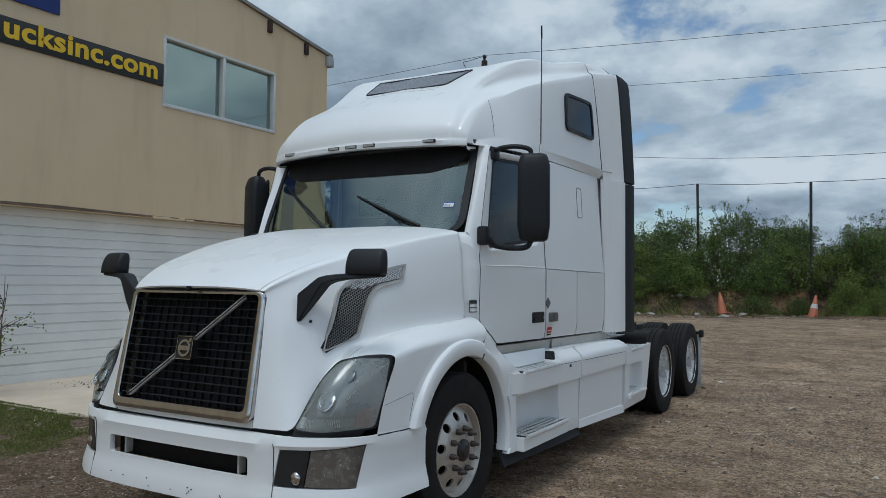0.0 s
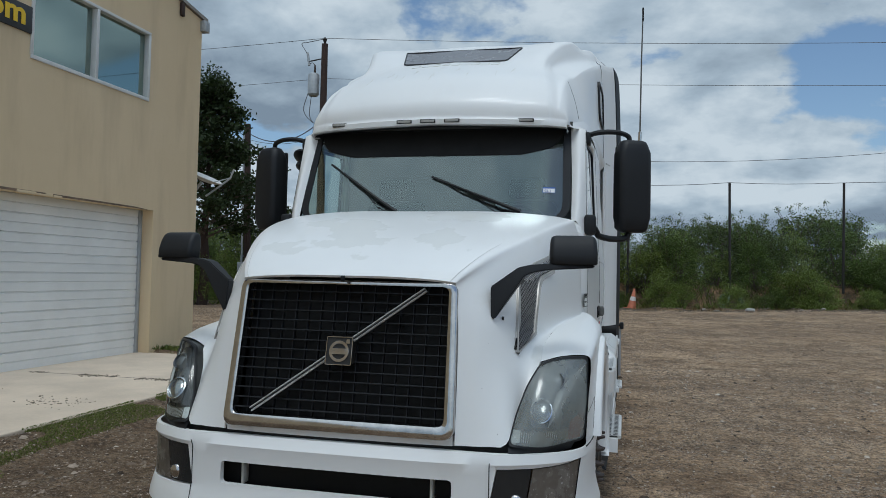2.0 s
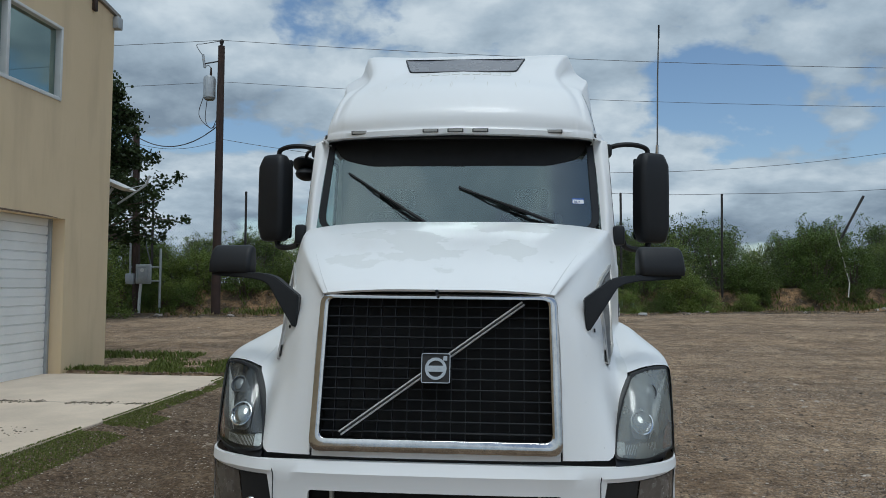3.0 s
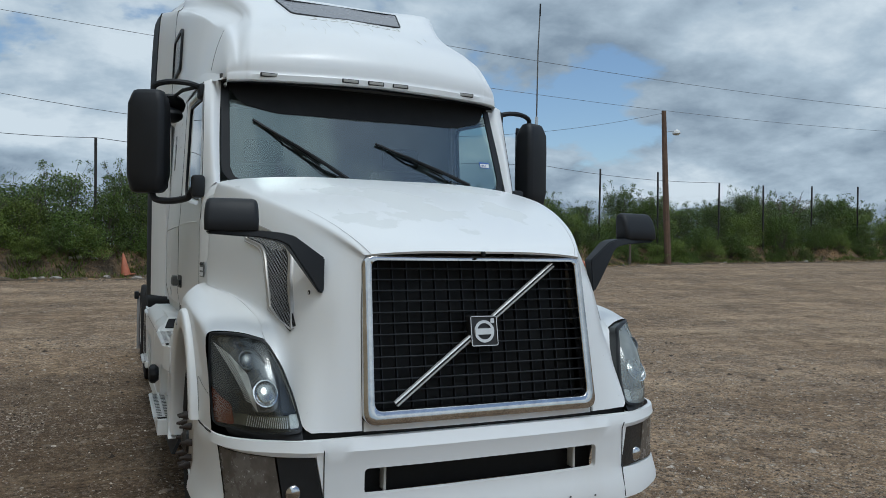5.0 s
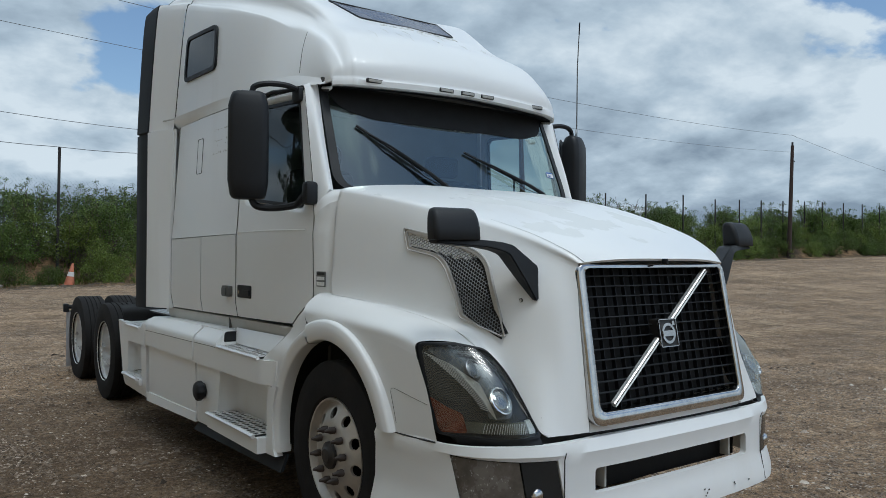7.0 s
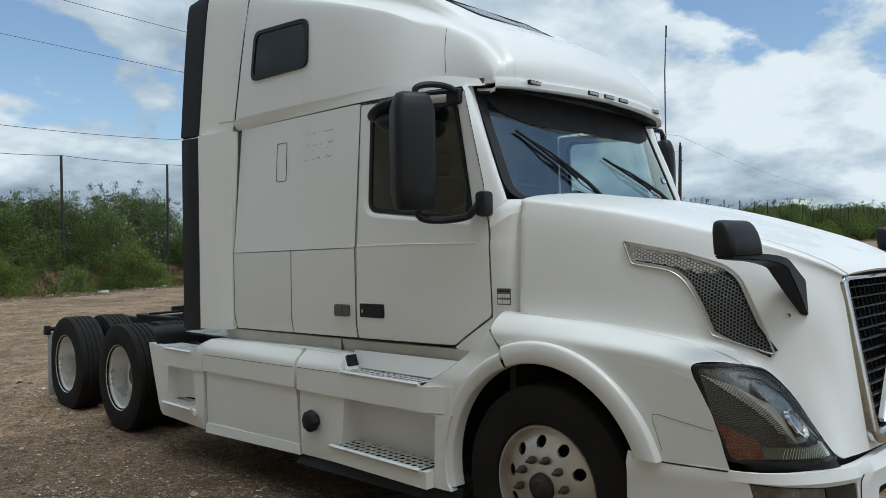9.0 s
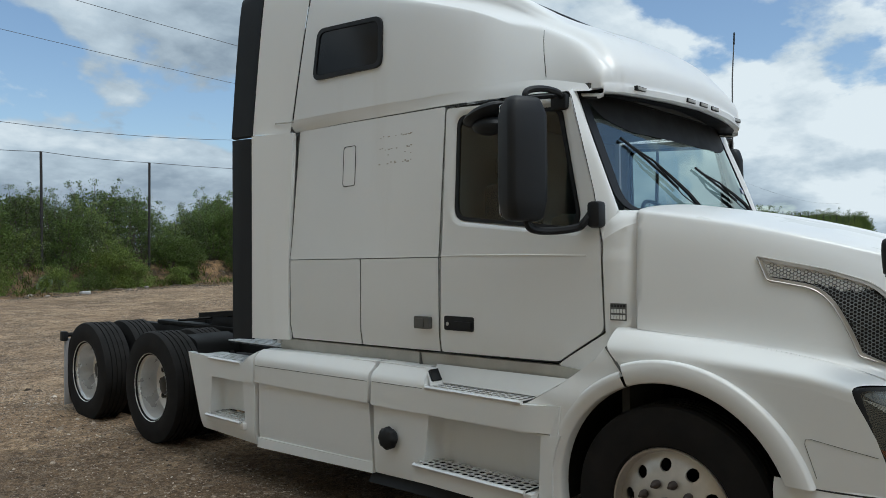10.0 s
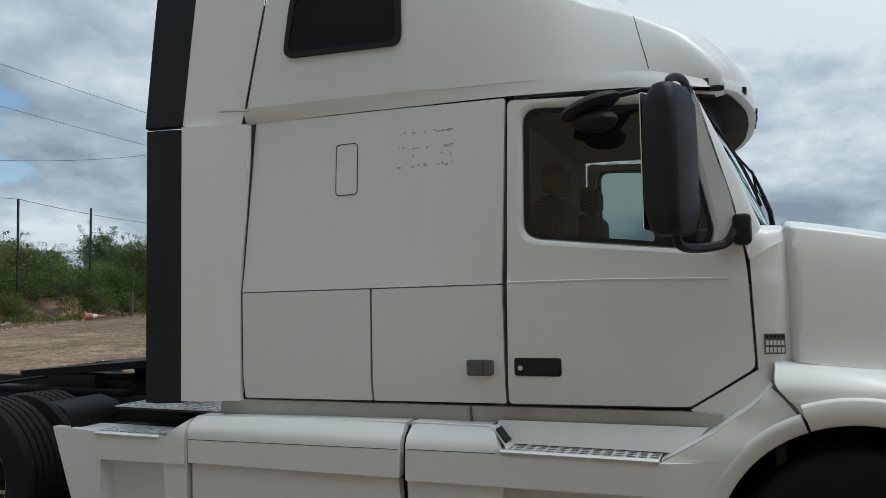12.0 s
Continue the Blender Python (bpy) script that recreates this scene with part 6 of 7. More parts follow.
# stickers on the left luggage door
part("door_decal", trim(rect(2.70, 2.79, 1.06, 1.105, 0.004), (), 0.2, side(1, 0.002), (-0.003, 0, 0)), RED, cab, "small red sticker")
part("decal_stroke", trim(rect(2.71, 2.78, 1.074, 1.082), (), 0.2, side(1, 0.0045), (-0.003, 0, 0)), WHITE_STICKER, cab)
part("decal_stroke", trim(rect(2.71, 2.78, 1.04, 1.052), (), 0.2, side(1, 0.0035), (-0.003, 0, 0)), SEAM, cab)
part("door_emblem", trim([(2.66, 1.30), (2.71, 1.345), (2.765, 1.30), (2.71, 1.25)], (), 0.2, side(1, 0.002), (-0.003, 0, 0)), GREY_PLASTIC, cab, "small blue grey emblem")
# glue left where lettering was taken off, right side
rr = random.Random(9)
glue = bmesh.new()
for k in range(34):
    y, z = 2.92 + 0.30 * rr.random(), rr.choice((2.165, 2.215, 2.255, 2.33)) + rr.uniform(-0.006, 0.006)
    w, h = rr.uniform(0.004, 0.012), rr.uniform(0.002, 0.005)
    vs = [glue.verts.new(side(-1, 0.0015)(y + a, z + b)) for a, b in ((-w, -h), (w, -h), (w, h), (-w, h))]
    glue.faces.new(vs)
gl = part("glue_residue", glue, plain("glue grime", (0.45, 0.42, 0.37), 0.8), cab, "", None)
gl["kind"] = "stuff"

# black splash panel before the left drive wheels, with bars for its letters
pnl = part("splash_panel", box(0.80, 0.83, 4.70, 5.42, 0.83, 1.02, 0.006), BLACK, truck, "black splash panel with pale lettering")
for k in range(3):
    part("letter_bar", box(0.832, 0.835, 4.98 + k * 0.125, 5.07 + k * 0.125, 0.90, 0.975), WHITE_STICKER, pnl)

# ---- wheels ----


def tyre_mesh(r, w, blocks=True):
    """A tyre with ribs round the tread, its middle at the origin, axle along x."""
    h, n = w / 2, 120
    ribs = [q for k in range(5) for c in [(-0.66 + k * 0.33) * h] for q in ((r, c - 0.11 * h), (r, c + 0.11 * h), (r - 0.013, c + 0.125 * h), (r - 0.013, c + 0.205 * h))][:-2]
    prof = [(0.282, -h * 0.80), (0.30, -h * 0.92), (0.36, -h), (r - 0.09, -h * 0.985), (r - 0.035, -h * 0.94), (r - 0.010, -h * 0.90)] + ribs + [(r - 0.010, h * 0.90), (r - 0.035, h * 0.94), (r - 0.09, h * 0.985), (0.36, h), (0.30, h * 0.92), (0.282, h * 0.80)]
    b = lathe(prof, n)
    if blocks:
        for v in b.verts:
            q = math.hypot(v.co.y, v.co.z)
            if q > r - 0.012 and abs(v.co.x) < 0.86 * h:
                k = round(math.atan2(v.co.z, v.co.y) / (2 * math.pi) * n + (0.5 if v.co.x > 0 else 0))
                if k % 2 == 0:
                    f = (q - 0.005) / q
                    v.co.y, v.co.z = v.co.y * f, v.co.z * f
    return b


def join_into(bm, other):
    me = bpy.data.meshes.new("t")
    other.to_mesh(me)
    other.free()
    bm.from_mesh(me)
    bpy.data.meshes.remove(me)
    return bm


HOLES = 10
# front wheel, built for the right side (outward is -x)
def front_dish(y, z):
    r = math.hypot(y, z)
    return Vector((-at_steps(r, ((0.0, 0.118), (0.085, 0.118), (0.105, 0.112), (0.16, 0.108), (0.19, 0.098), (0.255, 0.060), (0.272, 0.056), (0.30, 0.085))), y, z))


disc = trim(circle(0, 0, 0.266, 40), [circle(0.208 * math.cos(2 * math.pi * k / HOLES), 0.208 * math.sin(2 * math.pi * k / HOLES), 0.029, 10) for k in range(HOLES)], 0.04, front_dish, (0.014, 0, 0))
join_into(disc, lathe([(0.262, -0.055), (0.269, -0.075), (0.277, -0.098), (0.284, -0.10), (0.287, -0.092), (0.284, -0.07), (0.272, -0.03), (0.268, 0.10), (0.284, 0.13)], 48))
FRONT_DISC = finish("front_wheel_disc", disc, ALLOY, 35)
FRONT_TYRE = finish("front_tyre", tyre_mesh(0.478, 0.27, False), TYRE, 30)
lug = lathe([(0.0, -0.062), (0.007, -0.060), (0.013, -0.035), (0.019, -0.028), (0.019, 0.0)], 8)
LUG_MESH = finish("lug_nut", lug, LUG, 40)
HUB_MESH = finish("hub", lathe([(0.0, -0.030), (0.035, -0.028), (0.045, -0.018), (0.068, -0.012), (0.074, 0.03), (0.082, 0.05)], 20), HUB, 40)
BACK_MESH = finish("brake_drum", lathe([(0.0, 0.0), (0.25, 0.0), (0.262, 0.02), (0.262, 0.12)], 28), FRAME_BLACK, 40)


def bit(name, mesh, parent, m, label=""):
    ob = new(name, mesh)
    ob.parent = parent
    ob.matrix_basis = m
    if label:
        ob["label"] = label
    return ob


for s in (-1, 1):
    face = pose(s * 1.0, 1.238, 0.420, 0, 0, 0 if s < 0 else 180)
    w = bit("wheel", FRONT_DISC, truck, face @ pose(0, 0, 0, 11), "aluminium front wheel with round hand holes")
    bit("tyre", FRONT_TYRE, w, pose(0.02, 0, 0), "black front tyre")
    bit("hub", HUB_MESH, w, pose(-0.120, 0, 0), "black oily hub")
    bit("brake_drum", BACK_MESH, w, pose(0.02, 0, 0))
    for k in range(10):
        a = 2 * math.pi * (k + 0.5) / 10
        bit("lug_nut", LUG_MESH, w, pose(-0.106, 0.132 * math.cos(a), 0.132 * math.sin(a)))

REAR_TYRE = finish("rear_tyre", tyre_mesh(0.488, 0.28), TYRE, 30)
rear_rim = lathe([(0.294, -0.125), (0.299, -0.130), (0.301, -0.122), (0.290, -0.105), (0.272, -0.09), (0.262, 0.02), (0.252, 0.055), (0.22, 0.075), (0.15, 0.085), (0.10, 0.085)], 48)
REAR_RIM = finish("rear_rim", rear_rim, plain("polished rear rim", (0.74, 0.73, 0.71), 0.3, metal=0.45, var=0.12, scale=7), 35)
HOLE_MESH = finish("hand_hole", lathe([(0.0, 0.0), (0.026, 0.0), (0.026, 0.004)], 10), FRAME_BLACK, 40)
REAR_HUB = finish("rear_hub", lathe([(0.0, -0.085), (0.05, -0.083), (0.075, -0.075), (0.078, -0.055), (0.068, -0.05), (0.072, 0.02), (0.105, 0.03), (0.112, 0.045)], 20), HUB, 40)
for s in (-1, 1):
    for y in (6.035, 7.418):
        face = pose(s * 1.05, y, 0.440, 0, 0, 0 if s < 0 else 180)
        w = bit("wheel", REAR_RIM, truck, face, "deep dished white rear wheel")
        bit("tyre", REAR_TYRE, w, pose(0, 0, 0), "black dual drive tyre")
        bit("tyre", REAR_TYRE, w, pose(0.345, 0, 0), "black dual drive tyre")
        bit("hub", REAR_HUB, w, pose(0.07, 0, 0))
        bit("inner_wheel", BACK_MESH, w, pose(0.09, 0, 0))
        for k in range(10):
            a = 2 * math.pi * k / 10
            bit("hand_hole", HOLE_MESH, w, pose(0.066, 0.198 * math.cos(a), 0.198 * math.sin(a)))
            bit("lug_nut", LUG_MESH, w, pose(0.088, 0.14 * math.cos(a + 0.3), 0.14 * math.sin(a + 0.3)))
part("front_axle", tube([(-1.0, 1.238, 0.41), (-0.6, 1.238, 0.34), (0.6, 1.238, 0.34), (1.0, 1.238, 0.41)], 0.06, 8), FRAME_BLACK, truck)
for y in (6.035, 7.418):
    part("rear_axle", tube([(-1.0, y, 0.445), (1.0, y, 0.445)], 0.09, 10), FRAME_BLACK, truck)

# ---- chassis behind the cab ----
for s in (-1, 1):
    part("frame_rail", box(min(s * 0.39, s * 0.47), max(s * 0.39, s * 0.47), 0.5, 7.95, 0.60, 0.88, 0.01), FRAME_BLACK, truck, "black chassis rail")
    part("air_tank", tube([(s * 0.75, 4.7, 0.62), (s * 0.75, 5.3, 0.62)], 0.15, 14), FRAME_BLACK, truck)
    part("fuel_tank", tube([(s * 0.70, 1.95, 0.55), (s * 0.70, 4.7, 0.55)], 0.25, 18), FRAME_BLACK, truck)
    q = part("quarter_fender", skin([[(s * 0.80, 5.22, 0.80), (s * 1.18, 5.22, 0.80)], [(s * 0.80, 5.25, 0.90), (s * 1.18, 5.25, 0.90)], [(s * 0.80, 5.40, 0.945), (s * 1.18, 5.40, 0.945)]], 6, 4), FRAME_BLACK, truck, "black quarter fender")
    fl = part("mud_flap", box(min(s * 0.70, s * 1.22), max(s * 0.70, s * 1.22), 7.83, 7.84, 0.06, 0.74, 0.002), FLAP, truck, "pale grey mud flap")
    part("flap_hanger", tube([(s * 0.42, 7.82, 0.78), (s * 1.24, 7.82, 0.78)], 0.022, 8), FRAME_BLACK, fl)
    part("rear_marker", box(min(s * 1.20, s * 1.255), max(s * 1.20, s * 1.255), 7.78, 7.86, 0.72, 0.82, 0.01), BLACK, fl)
for y in (4.55, 5.5, 6.6, 7.9):
    part("cross_member", box(-0.40, 0.40, y - 0.06, y + 0.06, 0.62, 0.84, 0.01), FRAME_BLACK, truck)
part("rear_cover", box(-0.75, 0.75, 4.78, 4.82, 0.82, 1.02, 0.01), FRAME_BLACK, truck, "black cover plate behind the cab")
for s in (-1, 1):
    for k in range(2):
        part("cover_stroke", box(min(s * (0.55 + k * 0.1), s * (0.62 + k * 0.1)), max(s * (0.55 + k * 0.1), s * (0.62 + k * 0.1)), 4.772, 4.778, 0.93, 0.975), WHITE_STICKER, truck)
# black sheet added under the deck plate as painted shade in its holes
part("deck_shadow", box(-0.97, 0.97, 4.36, 5.09, 0.885, 0.89), FRAME_BLACK, truck)
part("deck_plate", punched(-0.98, 0.98, 4.35, 5.10, 0.908, 36, 14, 0.006), STEP_ALU, truck, "punched aluminium deck plate behind the cab")
# fifth wheel
fw = thing("fifth_wheel", "", "")
fw.parent = truck
plate = trim(fillet([(5.40, -0.42), (5.85, -0.46), (6.50, -0.46), (6.66, -0.34), (6.20, -0.10), (6.05, 0.0), (6.20, 0.10), (6.66, 0.34), (6.50, 0.46), (5.85, 0.46), (5.40, 0.42)], 0.05, 3), (), 0.2, lambda y, x: Vector((x, y, 1.115 - 0.10 * (y - 5.40) / 1.26)), (0, 0, -0.05))
part("coupling_plate", plate, FRAME_BLACK, fw, "greasy black coupling plate")
for s in (-1, 1):
    part("plate_bracket", box(min(s * 0.36, s * 0.46), max(s * 0.36, s * 0.46), 5.80, 6.25, 0.86, 1.02, 0.02), FRAME_BLACK, fw)
    part("slide_rail", box(min(s * 0.36, s * 0.48), max(s * 0.36, s * 0.48), 5.5, 7.3, 0.88, 0.92, 0.005), FRAME_BLACK, fw)
part("release_bar", tube([(-0.2, 6.2, 1.0), (-0.75, 6.35, 0.98)], 0.012, 6), FRAME_BLACK, fw)
for k, (x, z) in enumerate(((-0.3, 0.98), (-0.15, 1.05), (0.2, 1.0))):
    part("air_hose", tube(smooth_line([(x, 4.42, 1.3), (x - 0.1, 4.7, 1.0), (x, 5.2, 0.95), (x + 0.1, 5.7, 0.93)], 5), 0.014, 6), BLACK, truck)

# ---- building ----
BX = -6.35
bld = thing("building", "tan stucco garage building with upper window and sign", "building")


def wall_at(y, z):
    return Vector((BX, y, z))


def roof_line(y):
    return 6.02 + 0.141 * (8.95 - y) if y > -6.0 else 6.02 + 0.141 * (8.95 + 6.0) - 0.141 * (-6.0 - y)


B_WIN = [(4.985, 4.195), (7.445, 4.195), (7.445, 5.275), (4.985, 5.275)]
G_DOOR = [(1.5, 0.02), (7.71, 0.02), (7.71, 2.40), (1.5, 2.40)]
part("wall", trim([(-22, 0), (8.98, 0), (8.98, roof_line(8.98)), (-6, roof_line(-6)), (-22, roof_line(-22))], [B_WIN, G_DOOR], 2.0, wall_at, (-0.22, 0, 0)), STUCCO, bld, "tan stucco front wall", None)
part("wall", box(-20, BX - 0.22, 8.78, 8.98, 0, 6.0), STUCCO, bld, "tan stucco end wall", None)
part("wall", box(-20, BX - 0.22, -22, -21.8, 0, 6.0), STUCCO, bld, "", None)
part("wall", box(-20.2, -20, -22, 8.98, 0, 6.0), STUCCO, bld, "", None)
for y0, y1 in ((-6.0, 9.1), (-22.1, -6.0)):
    part("roof", trim([(y0, -20.3), (y1, -20.3), (y1, BX + 0.05), (y0, BX + 0.05)], (), 8, lambda y, x: Vector((x, y, roof_line(y) + 0.01)), (0, 0, 0.06)), ROOF_METAL, bld, "dull metal roof edge", None)
part("gutter_end", box(BX - 0.05, BX + 0.10, 8.92, 9.08, 5.80, 6.0, 0.01), GALV, bld)
for y in (7.29, 8.31, 5.75, 4.1):
    part("rust_bracket", box(BX - 0.02, BX + 0.05, y - 0.05, y + 0.05, roof_line(y) - 0.24, roof_line(y) - 0.01, 0.01), POLE_WOOD, bld)
part("wall_reveal", box(BX - 0.5, BX - 0.22, 7.71, 7.8, 0.02, 2.40), STUCCO, bld)
part("lintel_stain", trim([(1.6, 2.40), (7.6, 2.40), (7.2, 2.424), (4.6, 2.432), (3.2, 2.45), (1.8, 2.43)], (), 1.0, lambda y, z: Vector((BX + 0.004, y, z)), (-0.004, 0, 0)), plain("rusty stain", (0.16, 0.11, 0.075), 0.9, var=0.4, scale=4), bld, "", None)
chips = random.Random(3)
for k in range(5):
    y, w = 4.9 + k * 0.16, chips.uniform(0.06, 0.13)
    part("broken_edge", box(BX - 0.03, BX + 0.02, y - w, y + w, 2.385, 2.41 + chips.uniform(0, 0.025), 0.008), STUCCO, bld)
win = part("window", box(BX - 0.17, BX - 0.165, 4.985, 7.445, 4.195, 5.275), INTERIOR, bld, "two-pane window reflecting the sky", None)
for y0, y1 in ((4.985, 6.215), (6.215, 7.445)):
    part("pane", facing(trim(rect(y0 + 0.02, y1 - 0.02, 4.215, 5.255), (), 2.0, lambda y, z: Vector((BX - 0.075, y, z))), (1, 0, 0)), BLUE_GLASS, win, "bluish window pane", None)
for a in ((4.955, 7.475, 4.165, 4.22), (4.955, 7.475, 5.255, 5.30)):
    part("window_frame", box(BX - 0.10, BX + 0.018, a[0], a[1], a[2], a[3], 0.004), ALU_FRAME, win)
for y, w in ((4.975, 0.026), (6.215, 0.03), (7.455, 0.026)):
    part("window_frame", box(BX - 0.10, BX + 0.016, y - w, y + w, 4.22, 5.255, 0.004), ALU_FRAME, win)
gd = part("garage_door", box(BX - 0.30, BX - 0.27, 1.5, 7.71, 0.02, 2.42), DOOR_WHITE, bld, "white ribbed roll-up garage door", None)
for k in range(9):
    z = 0.03 + k * 0.265
    b = bmesh.new()
    prof = [(0.0, 0.0), (0.022, 0.008), (0.026, 0.122), (0.008, 0.126), (0.008, 0.134), (0.022, 0.140), (0.026, 0.248), (0.0, 0.253)]
    a, c = [[b.verts.new((BX - 0.27 + d, y, z + h)) for d, h in prof] for y in (1.5, 7.71)]
    for i in range(len(prof) - 1):
        b.faces.new((a[i], c[i], c[i + 1], a[i + 1]))
    part("door_section", b, DOOR_WHITE, gd, "", 20)
part("door_track", box(BX - 0.27, BX - 0.20, 7.66, 7.71, 0.02, 2.40, 0.005), GALV, gd)
sign = part("banner_sign", box(BX + 0.002, BX + 0.03, -1.5, 4.945, 4.475, 4.825, 0.004), SIGN_BLACK, bld, "black banner sign with yellow letters")
cu = bpy.data.curves.new("banner_text", "FONT")
cu.body, cu.size, cu.extrude, cu.offset, cu.space_character = "ucksinc.com", 0.385, 0.003, 0.012, 1.06
cu.materials.append(SIGN_YELLOW)
tx = new("banner_text", cu)
bpy.context.view_layer.update()
wide = tx.dimensions.x
tx.parent = sign
tx.matrix_world = pose(BX + 0.034, 2.44, 4.565, 90, 0, 90) @ Matrix.Diagonal((2.37 / max(wide, 0.1), 1.0, 1.0, 1.0))
tx["label"] = "bold yellow letters"
part("blue_sign", box(BX + 0.002, BX + 0.035, -1.5, 3.205, 5.06, 5.95, 0.004), SIGN_BLUE, bld, "blue sign panel")

# concrete apron, its cracks and the grass beside it
apron = part("pavement", box(BX - 0.25, -3.70, 1.95, 7.78, -0.12, 0.05, 0.015), CONCRETE, None, "", None)
tagged(apron, "pale cracked concrete apron before the garage", "pavement", "", "structure")
rr = random.Random(2)
verts, faces = [], []
for k in range(900):
    row = rr.choice((5.15, 5.15, 5.15, 3.4))
    x, y = rr.uniform(BX + 0.1, -3.74), row + rr.gauss(0, 0.05 if row > 5 else 0.16)
    if noise.noise((x * 1.3, row, 4)) < -0.1:
        continue
    q, a = rr.uniform(0.004, 0.016), rr.uniform(0, 6.28)
    i = len(verts)
    for px, py, pz in ((1, 0.2, 0), (-0.1, 0.8, 0), (-1, -0.1, 0), (0.1, -0.8, 0), (0.1, 0.1, 0.6)):
        verts.append((x + q * (px * math.cos(a) - py * math.sin(a)) * 1.6, y + q * (px * math.sin(a) + py * math.cos(a)), 0.0495 + pz * q))
    faces += [(i, i + 1, i + 4), (i + 1, i + 2, i + 4), (i + 2, i + 3, i + 4), (i + 3, i, i + 4)]
me = bpy.data.meshes.new("dirt_crumbs")
me.from_pydata(verts, [], faces)
me.materials.append(plain("dark crumbs", (0.11, 0.09, 0.06), 1.0, var=0.4))
tagged(new("dirt_crumbs", me), "dark dirt crumbs along the concrete joints", "dirt", "", "stuff")
for y in (5.15,):
    part("joint", tube([(x, y + rr.uniform(-0.01, 0.01), 0.0495) for x in np.linspace(BX, -3.72, 9)], 0.004, 4), SEAM, apron)


def blade_field(name, spots, n, h, seed, label, thin=0.006, material=None, along=None, bare=-0.06):
    r = random.Random(seed)
    verts, faces = [], []
    for _ in range(n):
        x0, x1, y0, y1 = r.choices(spots, [abs((s[1] - s[0]) * (s[3] - s[2])) for s in spots])[0]
        x, y = r.uniform(x0, x1), r.uniform(y0, y1)
        y += along(x) if along else 0.0
        if noise.noise((x * 0.9, y * 0.9, seed)) + 0.35 * noise.noise((x * 3, y * 3, 1)) < bare:
            continue
        z, a, k = ground_height(x, y) + (0.104 if BX < x < -3.70 and 1.95 < y < 7.78 else 0), r.uniform(0, 6.28), r.uniform(0.4, 1.0) * h
        lean = Vector((math.cos(a), math.sin(a), 0)) * k * r.uniform(0.2, 0.9)
        sidev = Vector((-math.sin(a), math.cos(a), 0)) * thin * r.uniform(0.7, 1.5)
        p = Vector((x, y, z - 0.005))
        i = len(verts)
        verts += [p - sidev, p + sidev, p + lean * 0.5 + Vector((0, 0, k * 0.7)) + sidev * 0.6, p + lean + Vector((0, 0, k))]
        faces += [(i, i + 1, i + 2), (i, i + 2, i + 3)]
    me = bpy.data.meshes.new(name)
    me.from_pydata(verts, [], faces)
    me.materials.append(material or GRASS)
    return tagged(new(name, me), label, "grass", "", "stuff")


blade_field("grass", [(-6.4, -3.5, 1.25, 1.99), (-3.72, -3.22, 1.0, 4.6), (-3.72, -3.45, 4.6, 7.7)], 60000, 0.020, 4, "low mossy green grass along the concrete edge", 0.005, MOSS, None, -0.32)
blade_field("grass", [(-6.3, -3.0, 0.3, 1.4)], 16000, 0.024, 9, "thin patchy green grass on bare soil", 0.005, MOSS, None, 0.08)
blade_field("grass", [(-8.0, -3.2, 7.75, 10.8)], 9000, 0.10, 6, "green weeds beyond the concrete apron", 0.012)

# loose stones of the yard
def stone_mix():
    n = Nodes("yard stone")
    rnd = n.t.nodes.new("ShaderNodeNewGeometry").outputs["Random Per Island"]
    c = n.ramp(rnd, (0.0, (0.05, 0.039, 0.030)), (0.40, (0.16, 0.122, 0.092)), (0.70, (0.30, 0.24, 0.185)), (0.92, (0.44, 0.37, 0.30)), (1.0, (0.62, 0.55, 0.47)))
    c = n.mix(0.4, c, n.ramp(n.noise(40, 4), (0.3, 0.2), (0.7, 0.85)), "OVERLAY")
    return n.surface(Base_Color=c, Roughness=0.95, Specular_IOR_Level=0.2)


r = random.Random(11)
verts, faces = [], []
for k in range(190000):
    if k % 5 == 0:
        x, y = r.uniform(-9, 14), r.uniform(-1.5, 18)
    elif k % 5 < 3:
        x, y = r.uniform(1.2, 7.0), r.uniform(0.0, 9)
    else:
        x, y = r.uniform(-5.4, -1.0), r.uniform(-1.5, 9.5)
    if BX - 0.3 < x < -3.68 and 1.95 < y < 7.8 or noise.noise((x * 0.8, y * 0.8, 3)) + 0.5 * noise.noise((x * 2.7, y * 2.7, 8)) < r.uniform(-0.8, 0.15):
        continue
    q = 0.005 + 0.011 * r.random() ** 2.5 + (0.035 * r.random() ** 2 if r.random() < 0.012 else 0)
    z, a = ground_height(x, y), r.uniform(0, 6.28)
    c, s = math.cos(a), math.sin(a)
    i = len(verts)
    for px, py, pz in ((1, 0.2, 0), (0.2, 0.9, 0), (-1, 0.2, 0), (-0.6, -0.7, 0), (0.5, -0.8, 0), (0.35, 0.25, 0.6), (-0.4, -0.1, 0.5)):
        px, py = px * q * r.uniform(0.7, 1.3), py * q * r.uniform(0.6, 1.2)
        verts.append((x + c * px - s * py, y + s * px + c * py, z - 0.003 + pz * q * r.uniform(0.7, 1.2)))
    faces += [tuple(i + j for j in t) for t in ((0, 1, 5), (1, 2, 6, 5), (2, 3, 6), (3, 4, 5, 6), (4, 0, 5))]
me = bpy.data.meshes.new("loose_stones")
me.from_pydata(verts, [], faces)
me.materials.append(stone_mix())
tagged(new("loose_stones", me), "loose grey and tan stones scattered over the gravel", "stones", "", "stuff")

# ---- plants ----


